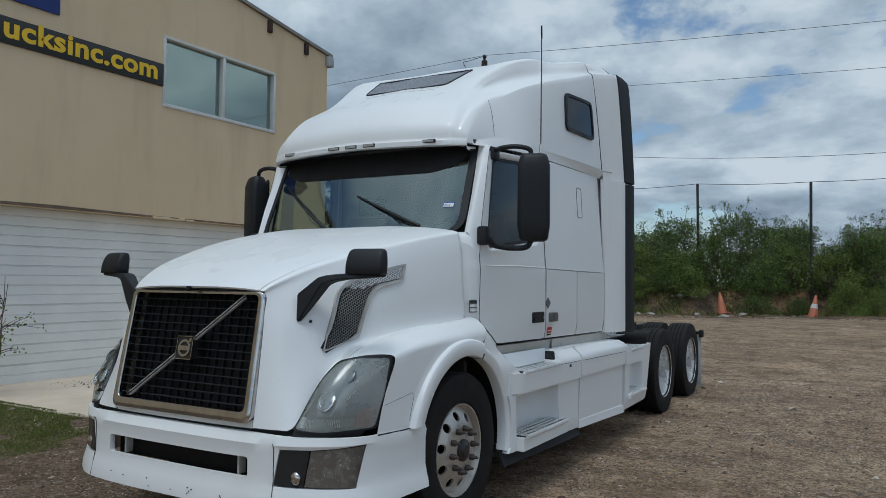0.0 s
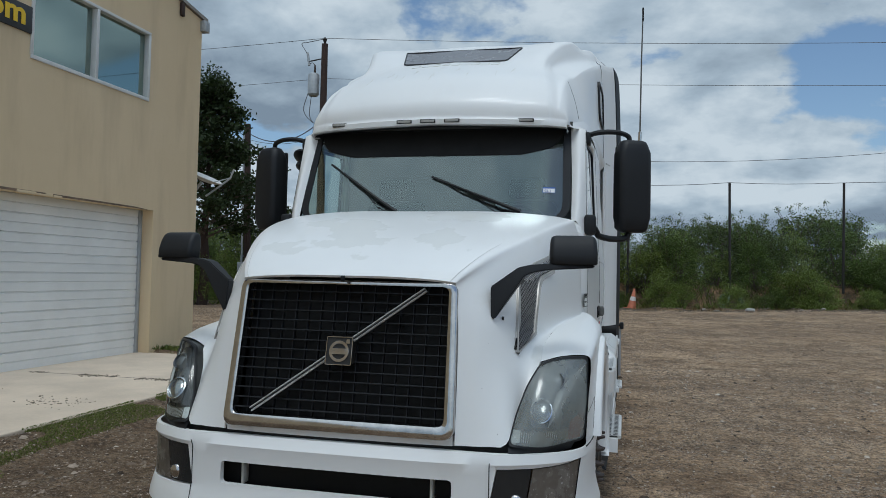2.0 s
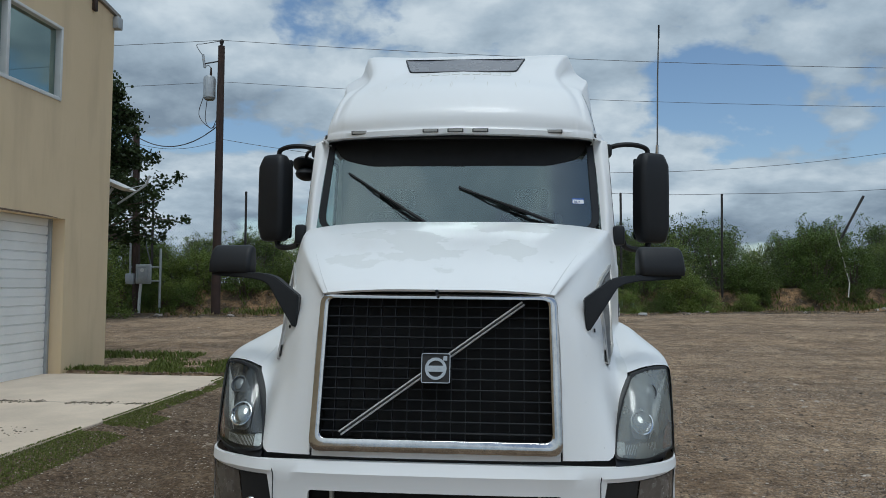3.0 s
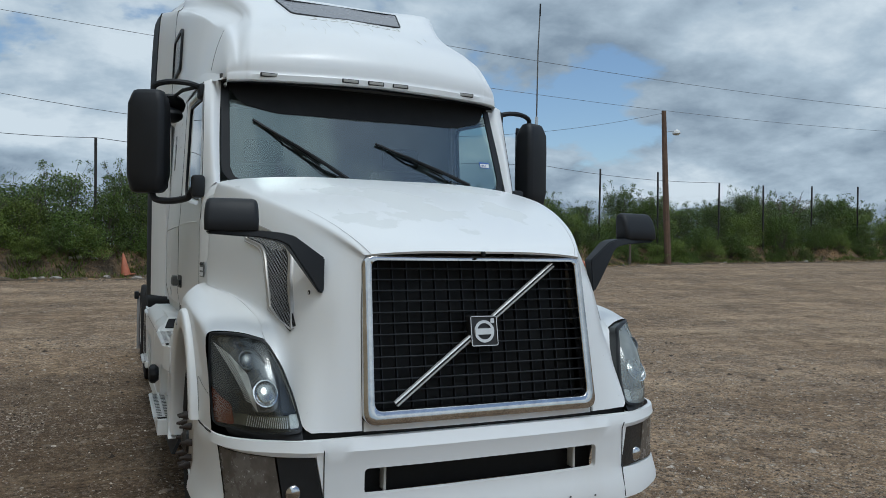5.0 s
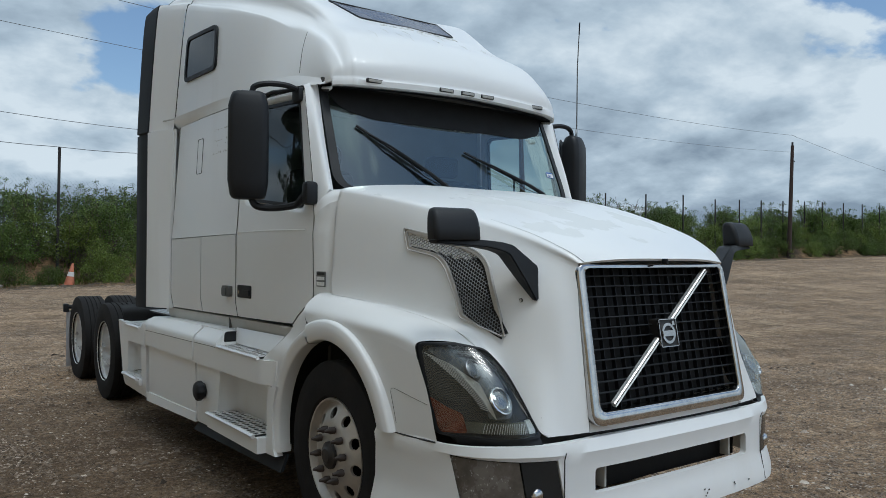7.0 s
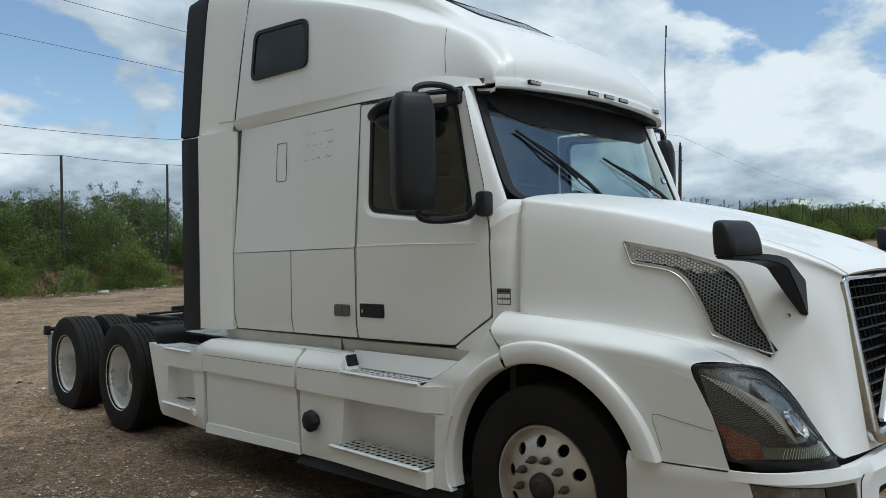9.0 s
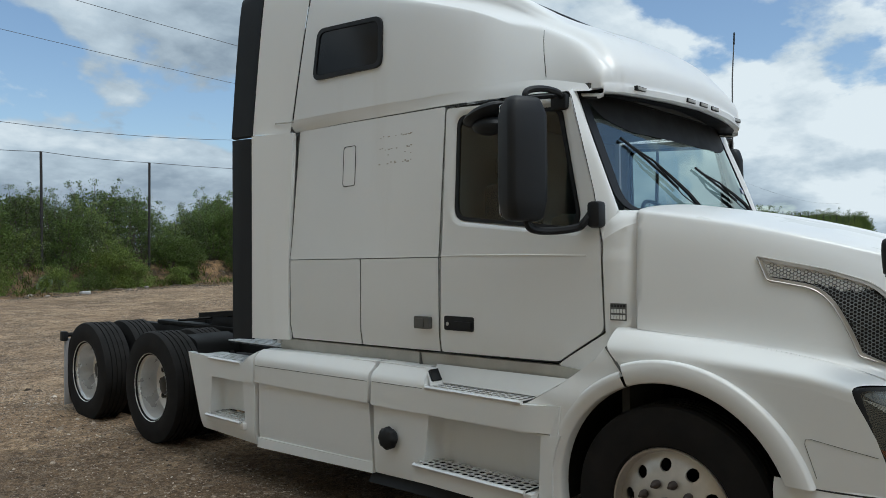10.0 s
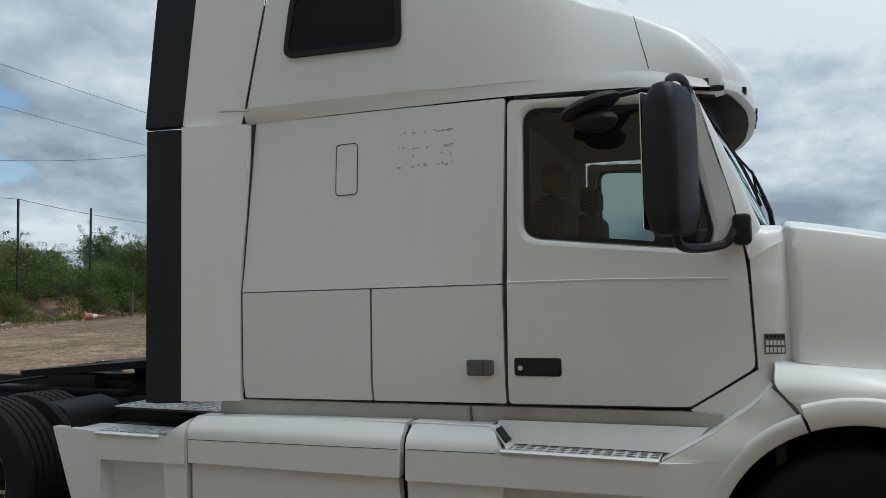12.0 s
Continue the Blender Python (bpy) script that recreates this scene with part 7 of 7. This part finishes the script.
def leaves(bm_v, bm_f, centre, spread, n, size, r):
    for _ in range(n):
        d = Vector((r.gauss(0, 1), r.gauss(0, 1), r.gauss(0, 0.8)))
        p = centre + d * spread * 0.55
        a = Vector((r.uniform(-1, 1), r.uniform(-1, 1), r.uniform(-0.5, 0.9))).normalized()
        b = a.orthogonal().normalized()
        b = (Matrix.Rotation(r.uniform(0, 6.28), 3, a) @ b) * size * r.uniform(0.25, 0.45)
        a = a * size * r.uniform(0.6, 1.3)
        i = len(bm_v)
        bm_v += [p - a * 0.5, p + b, p + a * 0.5, p - b]
        bm_f.append((i, i + 1, i + 2, i + 3))


def leaf_mesh(name, v, f, material):
    me = bpy.data.meshes.new(name)
    me.from_pydata(v, [], f)
    me.materials.append(material)
    return me


def bush_kind(seed, wide, high, clumps, per, material, size):
    r = random.Random(seed)
    v, f, stems = [], [], bmesh.new()
    for k in range(clumps):
        a = r.uniform(0, 6.28)
        t = r.random() ** 0.85
        rad = wide * 0.5 * math.sqrt(r.random()) * (1.0 - 0.55 * t)
        c = Vector((rad * math.cos(a), rad * math.sin(a), high * (0.04 + 0.86 * t)))
        leaves(v, f, c, r.uniform(0.20, 0.42), per, size, r)
        if k % 3 == 0:
            base = Vector((c.x * 0.18, c.y * 0.18, -0.15))
            mid = base.lerp(c, 0.5) + Vector((r.uniform(-0.12, 0.12), r.uniform(-0.12, 0.12), 0.1))
            tube([base, mid, c, c + Vector((r.uniform(-0.2, 0.2), r.uniform(-0.2, 0.2), r.uniform(0.15, 0.4)))], [0.024, 0.016, 0.009, 0.004], 4, stems)
    for k in range(14):
        a = r.uniform(0, 6.28)
        c = Vector((wide * 0.25 * math.cos(a), wide * 0.25 * math.sin(a), high * r.uniform(0.85, 1.12)))
        leaves(v, f, c, 0.14, per // 3, size * 0.8, r)
        tube([c - Vector((c.x * 0.3, c.y * 0.3, 0.5)), c, c + Vector((0, 0, 0.12))], [0.009, 0.006, 0.003], 3, stems)
    return leaf_mesh("leaves", v, f, material), finish("stem_wood", stems, TWIG, 60)


KINDS = [bush_kind(21, 3.2, 2.6, 92, 84, LEAF_A, 0.078), bush_kind(22, 2.9, 2.1, 80, 84, LEAF_B, 0.075), bush_kind(23, 3.6, 3.0, 100, 84, LEAF_A, 0.082), bush_kind(24, 2.6, 1.5, 66, 84, LEAF_A, 0.07), bush_kind(25, 3.0, 2.4, 62, 78, LEAF_B, 0.072)]
r = random.Random(31)


def bush(x, y, k, scale):
    b = thing("bush", "dense green thorn brush bush on the earth bank", "bush", (x, y, ground_height(x, y) - 0.05), "brush along the fence")
    b.rotation_euler = (0, 0, r.uniform(0, 6.28))
    b.scale = (scale * r.uniform(0.9, 1.2), scale * r.uniform(0.9, 1.2), scale * r.uniform(0.85, 1.15))
    bit("foliage", KINDS[k][0], b, Matrix())
    bit("stem_wood", KINDS[k][1], b, Matrix())


x = -34.0
while x < 128:
    far = (0.80 if x < 12 else 0.84) + max(0.0, (x - 40) / 160)
    fy = fence_y(x)
    bush(x + r.uniform(-0.5, 0.5), fy + r.uniform(-0.5, 0.5), r.choice((0, 1, 3, 3, 4)), r.uniform(0.75, 1.0) * far)
    bush(x + r.uniform(-0.6, 0.6), fy + 1.5 + r.uniform(-0.6, 0.6), r.choice((0, 1, 2, 4)), r.uniform(0.85, 1.1) * far)
    if r.random() < 0.8:
        bush(x + r.uniform(-0.6, 0.6), fy - 0.9 + r.uniform(-0.3, 0.2), r.choice((3, 3, 1)), r.uniform(0.45, 0.7) * far)
    if r.random() < 0.6:
        bush(x + r.uniform(-0.6, 0.6), fy + 4.1 + r.uniform(-1, 1.5), r.choice((0, 2)), r.uniform(0.95, 1.2) * far)
    x += 1.55 * far

for x, y, k, sc in ((-12.6, 19.5, 1, 0.85), (-12.1, 24.2, 1, 0.7), (-13.5, 24.2, 0, 0.75)):
    bush(x, y, k, sc)

# tree behind the building
tree = thing("tree", "leafy dark green tree behind the building", "tree", (-12.3, 18.95, 0))
tree.scale = (0.95, 0.95, 0.95)
r = random.Random(77)
limb, v, f = bmesh.new(), [], []
trunk = [(0, 0, -0.2), (0.1, 0.05, 1.4), (0.0, 0.1, 2.8), (0.15, 0.0, 4.4), (0.1, 0.1, 6.2)]
part("trunk", tube(smooth_line(trunk, 4), [0.20 - 0.0085 * k for k in range(17)], 8), POLE_WOOD, tree, "rough brown trunk")
for k in range(74):
    z = 2.9 + 5.0 * (k / 74)
    a, reach = k * 2.4 + r.uniform(-0.4, 0.4), (3.1 if z < 4.2 else 3.1 - 0.66 * (z - 4.2)) * r.uniform(0.5, 1.08)
    tip = Vector((reach * math.cos(a), reach * math.sin(a), z + r.uniform(-0.1, 0.75)))
    mid = Vector((tip.x * 0.5, tip.y * 0.5, z + 0.2))
    tube([(0.05, 0.05, z - 0.3), mid, tip], [0.045, 0.028, 0.008], 5, limb)
    for t in (0.35, 0.5, 0.65, 0.8, 0.92, 1.02):
        c = Vector((0.05, 0.05, z - 0.1)).lerp(tip, t) + Vector((r.uniform(-0.2, 0.2), r.uniform(-0.2, 0.2), r.uniform(-0.1, 0.2)))
        leaves(v, f, c, r.uniform(0.2, 0.46) * (1.15 - 0.45 * t), 52, 0.14, r)
for k in range(16):
    leaves(v, f, Vector((r.uniform(-0.5, 0.5), r.uniform(-0.5, 0.5), r.uniform(7.4, 8.5))), 0.26, 40, 0.11, r)
part("limb_wood", limb, TWIG, tree)
bit("crown", leaf_mesh("crown", v, f, LEAF_T), tree, Matrix(), "small dark leaves in loose clumps")

# bare sapling by the apron and a dead shrub on the bank


def twigs(name, label, at, high, n, seed, leafy):
    t = thing(name, label, "shrub", at)
    r = random.Random(seed)
    b, v, f = bmesh.new(), [], []
    for k in range(n):
        a, lean = r.uniform(0, 6.28), r.uniform(0.15, 0.75)
        p = [Vector((0, 0, -0.03))]
        d = Vector((math.cos(a) * lean, math.sin(a) * lean, 1)).normalized()
        for j in range(5):
            d = (d + Vector((r.uniform(-0.3, 0.3), r.uniform(-0.3, 0.3), r.uniform(-0.15, 0.1)))).normalized()
            p.append(p[-1] + d * high / 5 * r.uniform(0.7, 1.1))
        tube(p, [0.010 * high, 0.008 * high, 0.006 * high, 0.004 * high, 0.003 * high, 0.0015 * high], 4, b)
        for j in (2, 3, 4):
            for q in range(3):
                e = p[j] + Vector((r.uniform(-1, 1), r.uniform(-1, 1), r.uniform(-0.1, 0.8))) * 0.22 * high
                tube([p[j], p[j].lerp(e, 0.6) + Vector((0, 0, 0.02)), e], [0.004 * high, 0.003 * high, 0.001 * high], 3, b)
                if leafy:
                    leaves(v, f, e, 0.07, 7, 0.035, r)
    part("branch_wood", b, TWIG, t)
    if leafy:
        bit("foliage", leaf_mesh("leaves", v, f, LEAF_B), t, Matrix())


twigs("sapling", "thin thorny sapling with few leaves by the concrete", (-5.9, 2.25, 0.05), 1.75, 9, 5, True)
twigs("dead_shrub", "bare grey dead shrub above the brush", (33.0, 28.2, ground_height(33, 28.2) + 0.4), 3.6, 8, 8, False)

# ---- fence, poles and wires ----
fence = thing("fence", "tall dark steel fence posts with chain-link mesh", "fence")
POSTS = [-12.6, -9.1, -5.6, -2.13, 1.34, 5.03, 9.02, 16.5, 19.95, 23.5, 27.45, 30.6, 34.2, 37.9, 41.4, 44.2, 46.9, 49.8, 52.8, 55.5] + [58.8 + 3.4 * k for k in range(20)]
tops = []
for x in POSTS:
    fy = fence_y(x)
    top = float(np.interp(x, (-14, -2, 1.3, 5, 9, 16.5, 20, 23.5, 27.5, 31, 38, 41.4, 44, 55, 130), (4.8, 4.91, 4.82, 5.09, 5.13, 5.43, 5.42, 5.44, 5.09, 5.1, 5.37, 5.25, 5.35, 5.72, 7.2)))
    part("post", tube([(x, fy, ground_height(x, fy) - 0.3), (x + 0.04 * math.sin(x), fy, top)], 0.045, 8), POST_STEEL, fence)
    tops.append((x + 0.04 * math.sin(x), fy, top))
part("post", tube([(12.4, 26.95, 1.2), (14.42, 26.95, 5.05)], 0.05, 8), POST_STEEL, fence, "leaning rusty post")
mesh_v, mesh_f = [], []
for k in range(int(68 / 0.11)):
    x = -16 + k * 0.11
    fy = fence_y(x) + 0.05
    zb = lie(x, fy) + 0.7
    for d in (1, -1):
        h = 2.6 + 0.12 * math.sin(x * 0.7)
        p, q = Vector((x, fy, zb)), Vector((x + d * h * 0.8, fence_y(x + d * h * 0.8) + 0.05, zb + h))
        i = len(mesh_v)
        w = Vector((0.0018, 0, 0))
        mesh_v += [p - w, p + w, q + w, q - w]
        mesh_f.append((i, i + 1, i + 2, i + 3))
me = bpy.data.meshes.new("chain_link")
me.from_pydata(mesh_v, [], mesh_f)
me.materials.append(MESH_WIRE)
ml = bit("chain_link", me, fence, Matrix(), "galvanised chain-link mesh")
ml["kind"] = "stuff"


def hang(a, b, sag, n=16):
    a, b = Vector(a), Vector(b)
    return [a.lerp(b, k / n) - Vector((0, 0, sag * 4 * (k / n) * (1 - k / n))) for k in range(n + 1)]


for a, b in zip(tops[2:7], tops[3:8]):
    part("top_wire", tube(hang(a, b, 0.05, 4), 0.012, 4), WIRE, fence)
part("top_wire", tube(hang(tops[7], tops[10], 0.2, 8), 0.012, 4), WIRE, fence)

pole = thing("utility_pole", "tall brown wooden utility pole with a transformer", "pole", (-9.47, 22.02, 0))
pole.scale = (0.95, 0.95, 0.95)
part("mast", tube([(0, 0, -0.2), (0, 0, 10.25)], [0.17, 0.12], 12), POLE_WOOD, pole)
tf = part("transformer", tube([(-0.42, 0, 8.25), (-0.42, 0, 8.33), (-0.42, 0, 9.05), (-0.42, 0, 9.12)], [0.16, 0.22, 0.22, 0.18], 16), GALV, pole, "grey can transformer")
part("bushing", tube([(-0.38, 0, 9.12), (-0.38, 0, 9.45)], [0.05, 0.03], 8), POLE_WOOD, tf)
part("cutout", tube([(-0.62, 0, 9.45), (-0.70, 0, 9.95)], 0.05, 8), GALV, pole, "fuse cutout")
part("cutout_arm", tube([(0, 0, 9.7), (-0.66, 0, 9.6)], 0.025, 6), POST_STEEL, pole)
part("insulator", tube([(0, 0, 10.25), (0, 0, 10.42), (0, 0, 10.5)], [0.03, 0.09, 0.04], 8), POST_STEEL, pole)
for pts in ([(-0.7, 0, 9.9), (-0.95, 0, 10.3), (-0.7, 0, 10.35), (0, 0, 10.45)], [(-0.64, 0, 9.45), (-0.5, 0, 9.55), (-0.38, 0, 9.45)], [(-0.6, 0, 8.5), (-0.8, 0, 7.7), (-0.35, 0, 7.2), (-0.1, 0, 7.4)], [(-0.5, 0, 8.3), (-0.55, 0, 7.5), (-0.3, 0, 7.2), (-0.1, 0, 7.6)]):
    part("lead_wire", tube(smooth_line(pts, 5), 0.014, 5), WIRE, pole)
small = thing("service_pole", "short wooden pole with grey electric boxes", "pole", (-12.52, 22.5, 0))
small.scale = (0.95, 0.95, 0.95)
part("mast", tube([(0, 0, -0.2), (-0.22, 0, 7.35)], [0.155, 0.13], 10), POLE_WOOD, small)
meter = part("meter_box", box(0.03, 0.60, -0.24, -0.10, 1.46, 2.18, 0.03), GALV, small, "grey meter box")
part("box_lid", box(0.12, 0.50, -0.265, -0.238, 1.55, 2.09, 0.04), GALV, meter)
part("meter_dial", tube([(0.30, -0.265, 1.96), (0.30, -0.30, 1.96)], 0.07, 12), ALU_FRAME, meter)
part("switch_box", box(-0.37, -0.03, -0.24, -0.10, 1.44, 1.84, 0.03), GALV, small, "small grey switch box")
part("brace_post", tube([(0.87, 0, -0.1), (0.87, 0, 2.78)], 0.045, 6), GALV, small)
for z in (1.56, 2.08):
    part("rail", tube([(-0.3, -0.07, z), (0.87, -0.03, z)], 0.03, 6), GALV, small)
part("conduit", tube(smooth_line([(0.18, -0.17, -0.05), (0.17, -0.17, 0.8), (0.22, -0.17, 1.47)], 4), 0.055, 8), ALU_FRAME, small, "pale conduit")
part("conduit", tube([(-0.22, -0.15, 1.84), (-0.24, -0.13, 4.0), (-0.30, -0.1, 7.0)], 0.04, 6), GALV, small)
part("guy_wire", tube([(0.55, -0.1, 2.18), (0.0, -0.05, 4.1)], 0.022, 5), WIRE, small)
lp = thing("lamp_pole", "leaning wooden pole with a yard lamp", "pole", (22.68, 26.0, ground_height(22.68, 26.0)))
part("mast", tube([(0.25, 0, -0.3), (0.05, 0, 3), (-0.15, 0, 7.4)], [0.17, 0.15, 0.11], 10), plain("red brown pole", (0.13, 0.078, 0.05), 0.9, var=0.3, scale=3), lp)
part("lamp_arm", tube([(-0.12, 0, 6.35), (0.15, -0.1, 6.45), (0.42, -0.2, 6.42)], 0.022, 6), GALV, lp)
part("lamp_head", tube([(0.40, -0.2, 6.50), (0.44, -0.2, 6.44), (0.46, -0.2, 6.34), (0.46, -0.2, 6.26)], [0.08, 0.17, 0.20, 0.10], 12), ALU_FRAME, lp, "round white yard lamp")
fp = thing("utility_pole", "dark wooden utility pole beyond the fence", "pole", (49.0, 26.5, ground_height(49.0, 26.5)))
part("mast", tube([(-0.2, 0, -0.3), (0.25, 0, 8.1)], [0.16, 0.11], 10), POLE_WOOD, fp)
part("insulator", tube([(0.25, 0, 8.1), (0.25, 0, 8.35)], 0.07, 6), POST_STEEL, fp)
part("spur", tube([(0.2, 0, 7.1), (0.6, 0, 6.95)], 0.03, 6), POST_STEEL, fp)
for name, a, b, sag, rad in (("power_line", (-9.47, 22.02, 9.95), (49.2, 26.5, 10.2), 0.9, 0.013), ("power_line", (-9.47, 22.12, 8.5), (49.2, 26.6, 9.0), 0.9, 0.011),
                             ("power_line", (-9.47, 22.02, 9.95), (-60, 18, 10.2), 0.9, 0.013), ("power_line", (-9.47, 22.12, 8.5), (-60, 18.2, 8.8), 0.9, 0.011),
                             ("service_cable", (-9.48, 22.02, 6.98), (-12.69, 22.5, 6.65), 0.55, 0.028), ("service_cable", (-9.48, 22.02, 6.41), (-12.69, 22.5, 6.41), 0.25, 0.012),
                             ("power_line", (-9.47, 22.02, 6.46), (22.5, 26.0, 8.1), 1.7, 0.012), ("power_line", (49.2, 26.5, 10.2), (150, 40, 11), 1.5, 0.013)):
    ob = part(name, tube(hang(a, b, sag, 24), rad * 0.7, 5), WIRE, None)
    tagged(ob, "thin dark overhead wire slung between wooden poles", "power line", "overhead wires")

# satellite dish at the building's far corner
dish = thing("satellite_dish", "small white satellite dish on a mast", "dish", (BX - 0.12, 9.4, 3.1))
b = lathe([(0.0, 0.0), (0.12, 0.01), (0.24, 0.04), (0.33, 0.085), (0.335, 0.095), (0.24, 0.055), (0.12, 0.02), (0.0, 0.012)], 24)
for vtx in b.verts:
    vtx.co = Matrix.Rotation(radians(-66), 3, "Y") @ vtx.co
part("reflector", b, ALU_FRAME, dish)
part("feed_arm", tube([(0.05, 0, -0.28), (0.55, 0, 0.05), (0.62, 0, 0.22)], 0.018, 6), GALV, dish)
part("stay", tube([(0.05, 0.2, 0.0), (0.55, 0, 0.06)], 0.010, 5), GALV, dish)
part("dish_mast", tube([(-0.05, 0, 0), (-0.15, -0.05, -0.2), (-0.15, -0.36, -0.25)], 0.025, 6), GALV, dish)

# cones, rock, sticks on the bank


def cone(x, y, tilt=0.0, lie_down=False, label="faded orange traffic cone at the foot of the bank"):
    t = thing("traffic_cone", label, "traffic cone", (x, y, ground_height(x, y) + (0.17 if lie_down else -0.01)), "traffic cones")
    t.rotation_euler = (radians(90) if lie_down else tilt, tilt, 0.7)
    part("cone_body", lathe([(0.155, 0.03), (0.15, 0.05), (0.03, 0.70), (0.02, 0.71), (0.0, 0.71)], 18), CONE, t)
    part("cone_base", box(0.0, 0.035, -0.2, 0.2, -0.2, 0.2, 0.01), CONE, t)
    if "lost" not in label:
        part("cone_band", lathe([(0.107, 0.30), (0.081, 0.44)], 18), CONE_WHITE, t)
    for c in t.children:
        c.matrix_basis = pose(0, 0, 0, 0, -90, 0)
    return t


cone(1.48, 23.33, 0.10)
cone(-1.2, 23.3, -0.1, False, "faded orange traffic cone with lost bands")
cone(17.0, 24.6, 0.1, True, "orange traffic cone lying on its side")


def rock(x, y, sx, sy, sz, seed, label):
    b = bmesh.new()
    bmesh.ops.create_icosphere(b, subdivisions=2, radius=1)
    for q in b.verts:
        n = 1 + 0.5 * noise.noise(q.co * 1.9 + Vector((seed, 0, 0))) + 0.12 * noise.noise(q.co * 4 + Vector((0, seed, 0)))
        q.co = Vector((q.co.x * sx, q.co.y * sy, q.co.z * sz)) * n
    ob = part("rock", b, ROCK, None, "", None)
    ob.location = (x, y, ground_height(x, y) + sz * 0.45)
    tagged(ob, label, "rock", "rocks on the bank")


rock(-2.7, 23.6, 0.26, 0.2, 0.13, 1, "pale broken rubble on the earth bank")
for k, (dx, dy, q) in enumerate(((0.35, -0.1, 0.13), (-0.3, 0.05, 0.11), (0.1, -0.3, 0.10), (0.55, -0.2, 0.08), (-0.1, -0.35, 0.07))):
    rock(-2.7 + dx, 23.6 + dy, q * 1.5, q, q * 0.7, 80 + k, "pale broken rubble on the earth bank")
r = random.Random(55)
for k in range(34):
    x = r.uniform(-16, 40)
    q = r.uniform(0.04, 0.12)
    rock(x, bank_foot(x) + r.uniform(-0.5, 1.3), q * r.uniform(0.8, 1.6), q, q * 0.6, k + 2, "small pale stone on the earth bank")
litter = part("litter", box(-0.16, 0.16, -0.1, 0.1, 0.0, 0.09, 0.03), ALU_FRAME, None)
for q in litter.data.vertices:
    q.co += Vector((0.05 * noise.noise(q.co * 9), 0.05 * noise.noise(q.co * 9 + Vector((4, 0, 0))), 0.04 * noise.noise(q.co * 9 + Vector((0, 4, 0)))))
litter.location = (5.34, 23.6, ground_height(5.34, 23.6))
tagged(litter, "crumpled white litter at the foot of the bank", "litter")
stick = part("stick", tube([(13.3, 26.9, lie(13, 26) + 3.1), (13.55, 26.3, lie(13, 26) + 1.0), (13.1, 25.4, lie(13, 25) + 0.45)], 0.02, 6), plain("pale dry stick", (0.45, 0.42, 0.36), 0.8), None)
tagged(stick, "pale bent stick hanging against the brush", "stick")
stump = part("stump", tube([(20.2, 25.4, lie(20, 25)), (20.2, 25.4, lie(20, 25) + 0.95)], [0.07, 0.05], 7), TWIG, None)
tagged(stump, "short dry wooden stump on the bank", "stump")
cactus = thing("cactus", "pale green prickly pear cactus below the fence", "cactus", (5.0, 25.2, ground_height(5.0, 25.2)))
PEAR = plain("prickly pear skin", (0.20, 0.24, 0.16), 0.8, var=0.2)
for k in range(11):
    b = bmesh.new()
    bmesh.ops.create_uvsphere(b, u_segments=10, v_segments=6, radius=1)
    m = pose(r.uniform(-0.4, 0.4), r.uniform(-0.3, 0.3), 0.10 + 0.48 * (k / 11), r.uniform(-30, 30), r.uniform(-30, 30), r.uniform(0, 180))
    for q in b.verts:
        q.co = m @ Vector((q.co.x * 0.10, q.co.y * 0.03, q.co.z * 0.145))
    part("pad", b, PEAR, cactus)

blade_field("dry_weeds", [(-20, 45, 0.3, 2.6)], 13000, 0.14, 12, "dry straw weeds on the earth bank", 0.014, leaf("straw weeds", (0.10, 0.075, 0.035), (0.32, 0.24, 0.12)), bank_foot)
blade_field("green_weeds", [(-20, 45, 0.9, 2.7)], 20000, 0.26, 15, "green weeds below the brush", 0.016, None, bank_foot)
r = random.Random(71)
verts, faces = [], []
for k in range(9000):
    x = r.uniform(-18, 46)
    y = bank_foot(x) + r.uniform(-0.9, 2.2)
    q, a, z = r.uniform(0.012, 0.06), r.uniform(0, 6.28), ground_height(x, y)
    c, s = math.cos(a), math.sin(a)
    i = len(verts)
    for px, py, pz in ((1, 0.3, 0), (-0.1, 0.8, 0), (-1, -0.1, 0), (0.1, -0.8, 0), (0.15, 0.1, 0.7)):
        px, py = px * q * r.uniform(0.6, 1.5), py * q * r.uniform(0.6, 1.4)
        verts.append((x + c * px - s * py, y + s * px + c * py, z - 0.004 + pz * q))
    faces += [(i, i + 1, i + 4), (i + 1, i + 2, i + 4), (i + 2, i + 3, i + 4), (i + 3, i, i + 4)]
me = bpy.data.meshes.new("bank_debris")
me.from_pydata(verts, [], faces)
me.materials.append(plain("dark clods", (0.12, 0.095, 0.07), 1.0, var=0.5, scale=2))
tagged(new("bank_debris", me), "dark clods and litter along the earth bank", "debris", "", "stuff")
